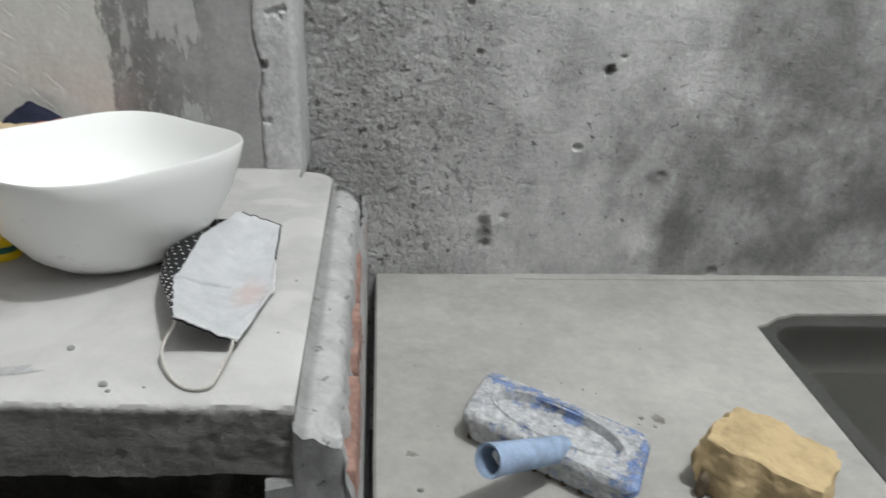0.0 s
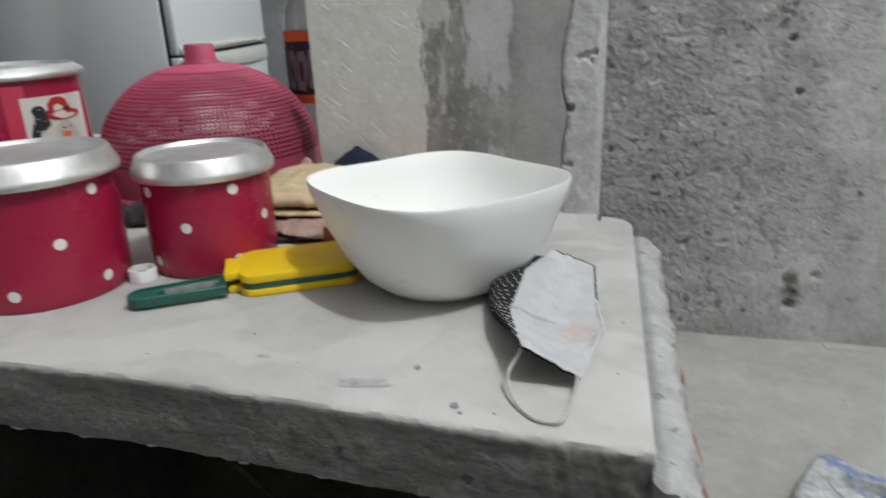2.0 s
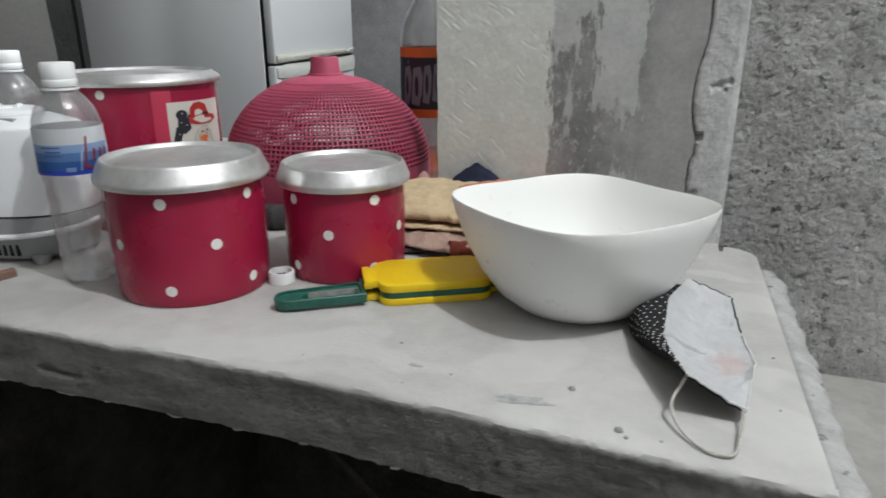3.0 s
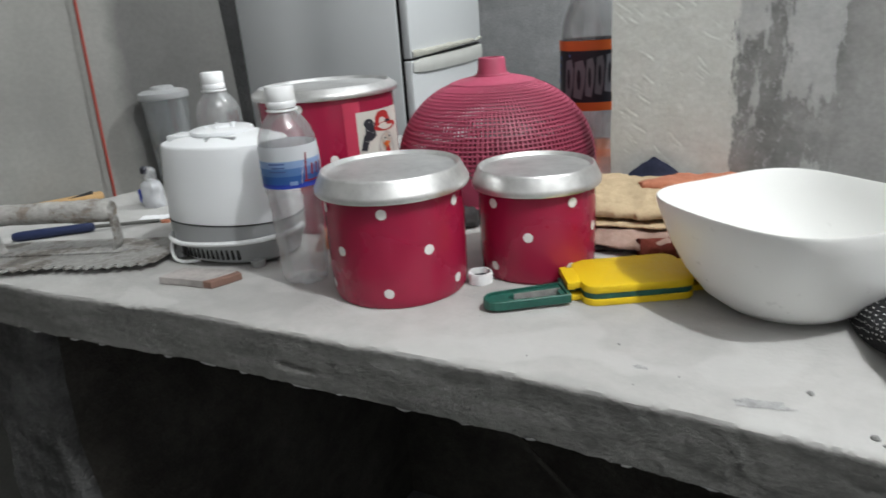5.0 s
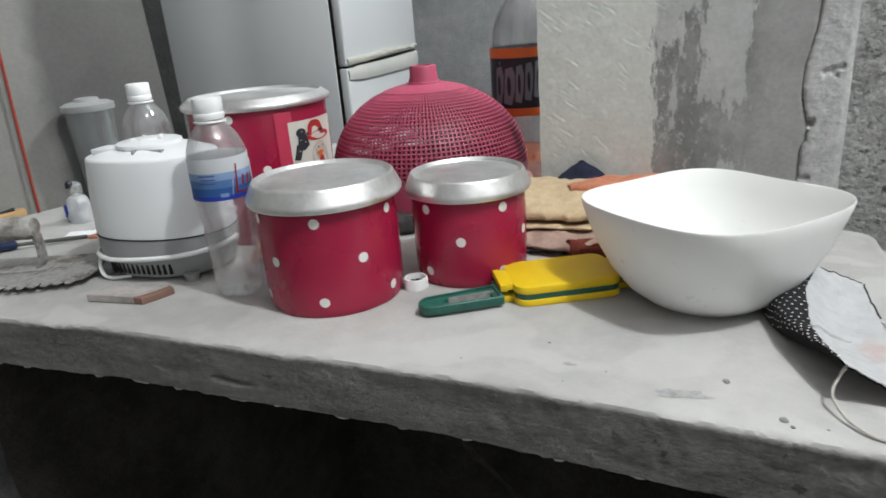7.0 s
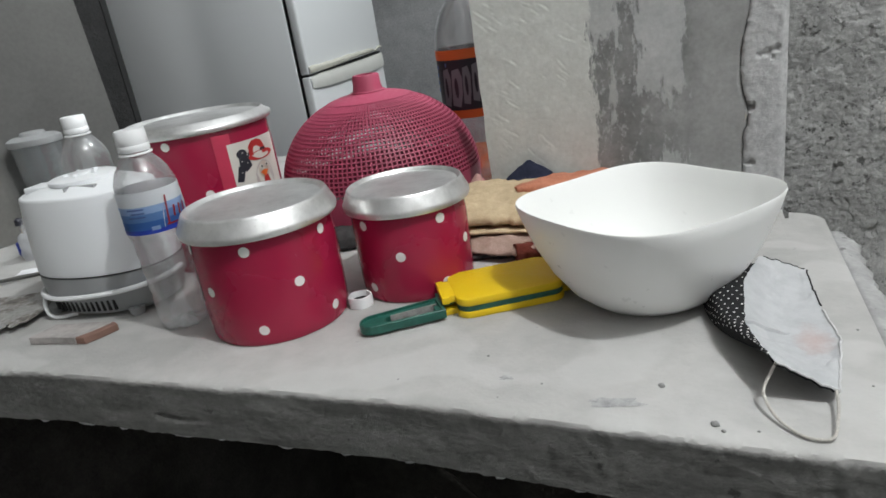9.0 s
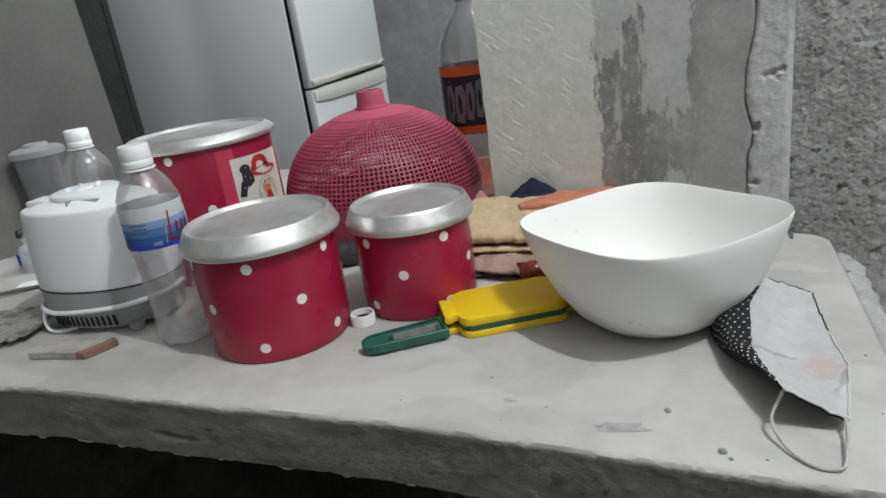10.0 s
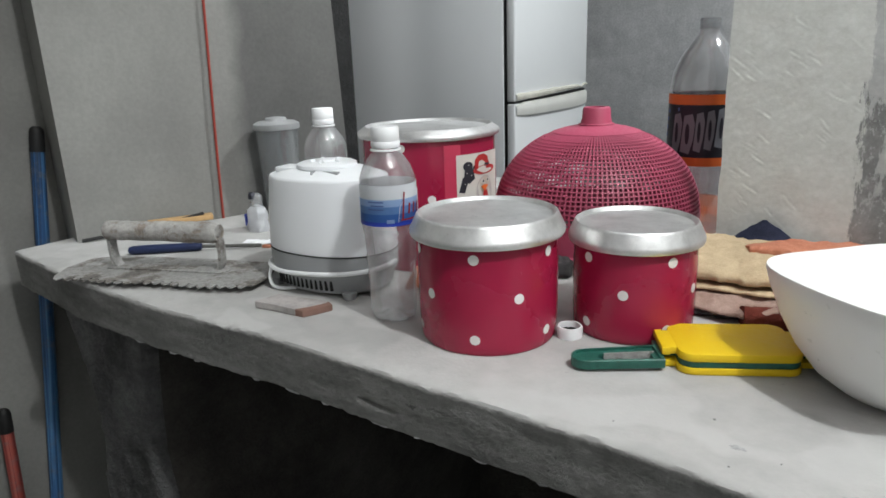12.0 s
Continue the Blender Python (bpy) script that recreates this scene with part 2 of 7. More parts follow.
    h = calc(nt, "ADD", calc(nt, "MULTIPLY", mid, 0.25), calc(nt, "MULTIPLY", calc(nt, "ADD", grain, calc(nt, "MULTIPLY", fine, 0.5)), rough_))
    bump(nt, b, calc(nt, "SUBTRACT", h, calc(nt, "ADD", calc(nt, "MULTIPLY", gap, 1.3), calc(nt, "MULTIPLY", pits, 0.6))), 0.62, 0.004)
    return m


def slab_top():
    m, nt, b = shader("slab_concrete")
    big = tex(nt, "noise", 4.0, detail=6, rough=0.6)
    mid = tex(nt, "noise", 22.0, detail=6, rough=0.7)
    fine = tex(nt, "noise", 220.0, detail=3)
    col = ramp(nt, big, [(0.3, (0.385, 0.381, 0.370)), (0.55, (0.455, 0.45, 0.438)), (0.75, (0.51, 0.508, 0.498))])
    col = mix(nt, 0.22, col, ramp(nt, mid, [(0.3, 0.3), (0.7, 0.7)]), "OVERLAY")
    patch = tex(nt, "noise", 8.0, detail=2, rough=0.4, stretch=(1, 1.3, 1), turn=(0, 0, radians(35)))
    col = mix(nt, ramp(nt, patch, [(0.56, 0.0), (0.60, 0.45)]), col, (0.54, 0.54, 0.53))
    col = mix(nt, ramp(nt, patch, [(0.36, 0.35), (0.42, 0.0)]), col, (0.30, 0.296, 0.285))
    stain = ramp(nt, tex(nt, "noise", 55.0, detail=3), [(0.70, 0.0), (0.78, 0.55)])
    col = mix(nt, stain, col, (0.24, 0.24, 0.235))
    geo = nt.nodes.new("ShaderNodeNewGeometry")
    s = nt.nodes.new("ShaderNodeSeparateXYZ")
    nt.links.new(geo.outputs["Normal"], s.inputs[0])
    where = nt.nodes.new("ShaderNodeTexCoord")
    place = nt.nodes.new("ShaderNodeSeparateXYZ")
    nt.links.new(where.outputs["Object"], place.inputs[0])
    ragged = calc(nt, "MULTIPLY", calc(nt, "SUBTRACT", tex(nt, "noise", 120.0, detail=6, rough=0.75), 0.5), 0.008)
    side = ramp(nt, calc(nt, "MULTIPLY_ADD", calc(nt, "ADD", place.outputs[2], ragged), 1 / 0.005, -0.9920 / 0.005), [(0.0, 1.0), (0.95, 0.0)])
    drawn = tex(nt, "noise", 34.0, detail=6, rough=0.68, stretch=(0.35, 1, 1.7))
    # Raw cast front; part of its darkness is shade put into the colour.
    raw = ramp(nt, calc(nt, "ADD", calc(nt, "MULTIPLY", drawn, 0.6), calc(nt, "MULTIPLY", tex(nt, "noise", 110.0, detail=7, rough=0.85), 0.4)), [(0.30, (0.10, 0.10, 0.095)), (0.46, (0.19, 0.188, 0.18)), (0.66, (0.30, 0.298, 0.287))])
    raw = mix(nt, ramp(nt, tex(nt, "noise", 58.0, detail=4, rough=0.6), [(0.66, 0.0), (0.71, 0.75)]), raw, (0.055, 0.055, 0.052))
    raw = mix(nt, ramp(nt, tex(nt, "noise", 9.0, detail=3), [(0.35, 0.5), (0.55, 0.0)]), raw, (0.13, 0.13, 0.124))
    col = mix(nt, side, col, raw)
    # Downward faces are coloured near black, as the shade below the slab.
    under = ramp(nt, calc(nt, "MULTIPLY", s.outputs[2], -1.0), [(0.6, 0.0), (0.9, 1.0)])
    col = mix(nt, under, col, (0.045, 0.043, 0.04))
    nt.links.new(col, b.inputs["Base Color"])
    b.inputs["Roughness"].default_value = 0.85
    b.inputs["Specular IOR Level"].default_value = 0.25
    crumb = calc(nt, "ADD", calc(nt, "MULTIPLY", drawn, 0.55), calc(nt, "MULTIPLY", ramp(nt, tex(nt, "noise", 210.0, detail=6, rough=0.8, stretch=(0.6, 1, 1.3)), [(0.40, 0.0), (0.62, 1.0)]), 0.24))
    h = calc(nt, "ADD", mid, calc(nt, "MULTIPLY", fine, 0.5))
    h = calc(nt, "ADD", calc(nt, "MULTIPLY", h, 0.3), calc(nt, "MULTIPLY", crumb, calc(nt, "MULTIPLY", side, 1.3)))
    bump(nt, b, h, 0.9, 0.003)
    return m


def plaster_and_brick():
    m, nt, b = shader("plaster_over_brick")
    mid = tex(nt, "noise", 40.0, detail=6, rough=0.7)
    patch = tex(nt, "noise", 16.0, detail=4)
    c = nt.nodes.new("ShaderNodeTexCoord")
    s = nt.nodes.new("ShaderNodeSeparateXYZ")
    nt.links.new(c.outputs["Object"], s.inputs[0])
    low = calc(nt, "MULTIPLY_ADD", s.outputs[0], 90.0, 90.0 * 0.0235)
    band = calc(nt, "MULTIPLY", ramp(nt, calc(nt, "MULTIPLY_ADD", s.outputs[2], 1 / 0.02, -0.865 / 0.02), [(0.0, 0.0), (1.0, 1.0)]), ramp(nt, patch, [(0.48, 0.0), (0.55, 1.0)]))
    red = ramp(nt, calc(nt, "ADD", low, calc(nt, "MULTIPLY", calc(nt, "SUBTRACT", patch, 0.5), 3.0)), [(0.3, 0.0), (0.45, 1.0)])
    col = ramp(nt, mid, [(0.3, (0.29, 0.29, 0.288)), (0.7, (0.47, 0.47, 0.467))])
    # Band beside the slab is darkened in colour, as its steep shaded side.
    shaded_edge = ramp(nt, calc(nt, "ADD", calc(nt, "MULTIPLY_ADD", s.outputs[0], 1 / 0.005, 0.0500 / 0.005), calc(nt, "MULTIPLY", calc(nt, "SUBTRACT", patch, 0.5), 2.0)), [(0.0, 1.0), (1.0, 0.0)])
    col = mix(nt, shaded_edge, col, ramp(nt, mid, [(0.3, (0.20, 0.20, 0.197)), (0.7, (0.30, 0.30, 0.297))]))
    red = calc(nt, "MULTIPLY", calc(nt, "MULTIPLY", red, band), 0.25)
    col = mix(nt, red, col, ramp(nt, mid, [(0.38, (0.30, 0.26, 0.245)), (0.55, (0.40, 0.21, 0.155))]))
    specks = ramp(nt, tex(nt, "noise", 95.0, detail=3, rough=0.65), [(0.63, 0.0), (0.69, 0.8)])
    col = mix(nt, specks, col, (0.13, 0.13, 0.128))
    nt.links.new(col, b.inputs["Base Color"])
    b.inputs["Roughness"].default_value = 0.92
    b.inputs["Specular IOR Level"].default_value = 0.2
    bump(nt, b, calc(nt, "ADD", calc(nt, "MULTIPLY", mid, 0.4), calc(nt, "MULTIPLY", tex(nt, "noise", 160.0, detail=5, rough=0.75), 0.5)), 0.5, 0.003)
    return m


def patched_wall():
    """Smooth cement plaster with a darker, later patch that has a wavy border."""
    m, nt, b = shader("patched_cement_plaster")
    c = nt.nodes.new("ShaderNodeTexCoord")
    s = nt.nodes.new("ShaderNodeSeparateXYZ")
    nt.links.new(c.outputs["Object"], s.inputs[0])
    big = tex(nt, "noise", 4.0, detail=6, rough=0.6)
    wave = tex(nt, "noise", 5.0, detail=3)
    fine = tex(nt, "noise", 140.0, detail=4)
    y = calc(nt, "ADD", s.outputs[1], calc(nt, "MULTIPLY", calc(nt, "SUBTRACT", wave, 0.5), 0.12))
    later = ramp(nt, calc(nt, "MULTIPLY_ADD", y, 1 / 0.03, -0.80 / 0.03), [(0.0, 0.0), (1.0, 1.0)])
    col = mix(nt, later, ramp(nt, big, [(0.3, (0.172, 0.170, 0.160)), (0.7, (0.24, 0.238, 0.224))]), ramp(nt, big, [(0.3, (0.095, 0.094, 0.091)), (0.7, (0.13, 0.129, 0.124))]))
    col = mix(nt, 0.15, col, ramp(nt, fine, [(0.3, 0.3), (0.7, 0.7)]), "OVERLAY")
    nt.links.new(col, b.inputs["Base Color"])
    b.inputs["Roughness"].default_value = 0.9
    b.inputs["Specular IOR Level"].default_value = 0.2
    bump(nt, b, calc(nt, "ADD", big, calc(nt, "MULTIPLY", fine, 0.2)), 0.3, 0.004)
    return m


def enamel():
    """Smooth baked enamel with a faint haze of dust."""
    m, nt, b = shader("crimson_enamel")
    n = tex(nt, "noise", 9.0, detail=4)
    nt.links.new(ramp(nt, n, [(0.35, (0.325, 0.010, 0.047)), (0.7, (0.345, 0.016, 0.055))]), b.inputs["Base Color"])
    nt.links.new(ramp(nt, n, [(0.35, 0.24), (0.7, 0.31)]), b.inputs["Roughness"])
    b.inputs["Specular IOR Level"].default_value = 0.45
    return m


def worn_aluminium():
    """Spun aluminium: fine turned rings, cloudy oxide and wiped stains."""
    m, nt, b = shader("spun_aluminium")
    c = nt.nodes.new("ShaderNodeTexCoord")
    s = nt.nodes.new("ShaderNodeSeparateXYZ")
    nt.links.new(c.outputs["Object"], s.inputs[0])
    r = calc(nt, "SQRT", calc(nt, "ADD", calc(nt, "MULTIPLY", s.outputs[0], s.outputs[0]), calc(nt, "MULTIPLY", s.outputs[1], s.outputs[1])))
    turned = nt.nodes.new("ShaderNodeTexNoise")
    turned.noise_dimensions = "1D"
    turned.inputs["Scale"].default_value, turned.inputs["Detail"].default_value = 900.0, 3.0
    nt.links.new(calc(nt, "ADD", r, calc(nt, "MULTIPLY", s.outputs[2], 0.8)), turned.inputs["W"])
    cloud = tex(nt, "noise", 26.0, detail=6, rough=0.68)
    fleck = tex(nt, "noise", 120.0, detail=4, rough=0.7)
    col = ramp(nt, cloud, [(0.32, (0.60, 0.60, 0.595)), (0.5, (0.76, 0.76, 0.755)), (0.68, (0.86, 0.86, 0.855))])
    col = mix(nt, ramp(nt, fleck, [(0.60, 0.0), (0.72, 0.35)]), col, (0.42, 0.415, 0.41))
    nt.links.new(col, b.inputs["Base Color"])
    b.inputs["Metallic"].default_value = 0.82
    rough = calc(nt, "ADD", ramp(nt, cloud, [(0.35, 0.33), (0.65, 0.50)]), calc(nt, "MULTIPLY", calc(nt, "SUBTRACT", turned.outputs[0], 0.5), 0.12))
    nt.links.new(rough, b.inputs["Roughness"])
    bump(nt, b, calc(nt, "ADD", calc(nt, "MULTIPLY", turned.outputs[0], 0.35), calc(nt, "MULTIPLY", fleck, 0.5)), 0.16, 0.0008)
    return m


def caked_steel():
    """Steel under dried cement: pale crust, dark rubbed metal, rust at the edges of the crust."""
    m, nt, b = shader("cement_smeared_steel")
    n = tex(nt, "noise", 26.0, detail=7, rough=0.72)
    f = tex(nt, "noise", 140.0, detail=5, rough=0.75)
    crust = ramp(nt, f, [(0.3, (0.24, 0.237, 0.228)), (0.7, (0.42, 0.415, 0.40))])
    bare = ramp(nt, f, [(0.35, (0.10, 0.095, 0.09)), (0.7, (0.24, 0.225, 0.205))])
    edge = ramp(nt, n, [(0.40, 0.0), (0.45, 0.6), (0.5, 0.0)])
    col = mix(nt, ramp(nt, n, [(0.42, 0.0), (0.50, 1.0)]), bare, crust)
    col = mix(nt, calc(nt, "MULTIPLY", edge, 0.5), col, (0.20, 0.155, 0.12))
    nt.links.new(col, b.inputs["Base Color"])
    b.inputs["Roughness"].default_value = 0.8
    b.inputs["Specular IOR Level"].default_value = 0.3
    bump(nt, b, calc(nt, "ADD", n, calc(nt, "MULTIPLY", f, 0.5)), 0.8, 0.003)
    return m


def caked_wood():
    m, nt, b = shader("cement_caked_wood")
    n = tex(nt, "noise", 30.0, detail=7, rough=0.75)
    f = tex(nt, "noise", 150.0, detail=5, rough=0.75)
    g = tex(nt, "noise", 60.0, detail=5, rough=0.7, stretch=(0.12, 1, 1))
    wood = ramp(nt, g, [(0.3, (0.22, 0.185, 0.155)), (0.7, (0.40, 0.35, 0.30))])
    crust = ramp(nt, f, [(0.3, (0.36, 0.35, 0.33)), (0.7, (0.56, 0.55, 0.53))])
    nt.links.new(mix(nt, ramp(nt, n, [(0.43, 0.0), (0.52, 1.0)]), wood, crust), b.inputs["Base Color"])
    b.inputs["Roughness"].default_value = 0.9
    b.inputs["Specular IOR Level"].default_value = 0.2
    bump(nt, b, calc(nt, "ADD", calc(nt, "MULTIPLY", ramp(nt, n, [(0.43, 0.0), (0.52, 1.0)]), 0.6), calc(nt, "ADD", f, g)), 0.8, 0.003)
    return m


def old_pole(name, colour, light):
    """Plastic-sleeved pole: lengthwise stripes, scuffs and cement dust."""
    m, nt, b = shader(name)
    lines = tex(nt, "noise", 170.0, detail=3, stretch=(1, 1, 0.01))
    scuff = tex(nt, "noise", 45.0, detail=6, rough=0.75)
    col = ramp(nt, lines, [(0.38, tuple(c * 0.35 for c in colour)), (0.5, colour), (0.64, light)])
    col = mix(nt, ramp(nt, scuff, [(0.52, 0.0), (0.66, 0.55)]), col, (0.12, 0.125, 0.13))
    nt.links.new(col, b.inputs["Base Color"])
    b.inputs["Roughness"].default_value = 0.5
    bump(nt, b, lines, 0.4, 0.001)
    return m


def stained_lining():
    m, nt, b = shader("white_mask_lining")
    c = nt.nodes.new("ShaderNodeTexCoord")
    mp = nt.nodes.new("ShaderNodeMapping")
    mp.inputs["Location"].default_value = (0.104 * 70, -0.524 * 36, -1.008 * 30)
    mp.inputs["Scale"].default_value = (70, 36, 30)
    nt.links.new(c.outputs["Object"], mp.inputs[0])
    ln = nt.nodes.new("ShaderNodeVectorMath")
    ln.operation = "LENGTH"
    nt.links.new(mp.outputs[0], ln.inputs[0])
    n = tex(nt, "noise", 60.0, detail=5, rough=0.65)
    d = calc(nt, "ADD", ln.outputs["Value"], calc(nt, "MULTIPLY", calc(nt, "SUBTRACT", n, 0.5), 1.6))
    stain = ramp(nt, d, [(0.2, 0.50), (1.0, 0.0)])
    w = tex(nt, "noise", 700.0, detail=2)
    col = mix(nt, stain, ramp(nt, n, [(0.3, (0.42, 0.43, 0.44)), (0.7, (0.50, 0.51, 0.52))]), (0.46, 0.29, 0.25))
    nt.links.new(col, b.inputs["Base Color"])
    b.inputs["Roughness"].default_value = 0.95
    b.inputs["Specular IOR Level"].default_value = 0.15
    bump(nt, b, calc(nt, "ADD", n, w), 0.3, 0.0015)
    return m


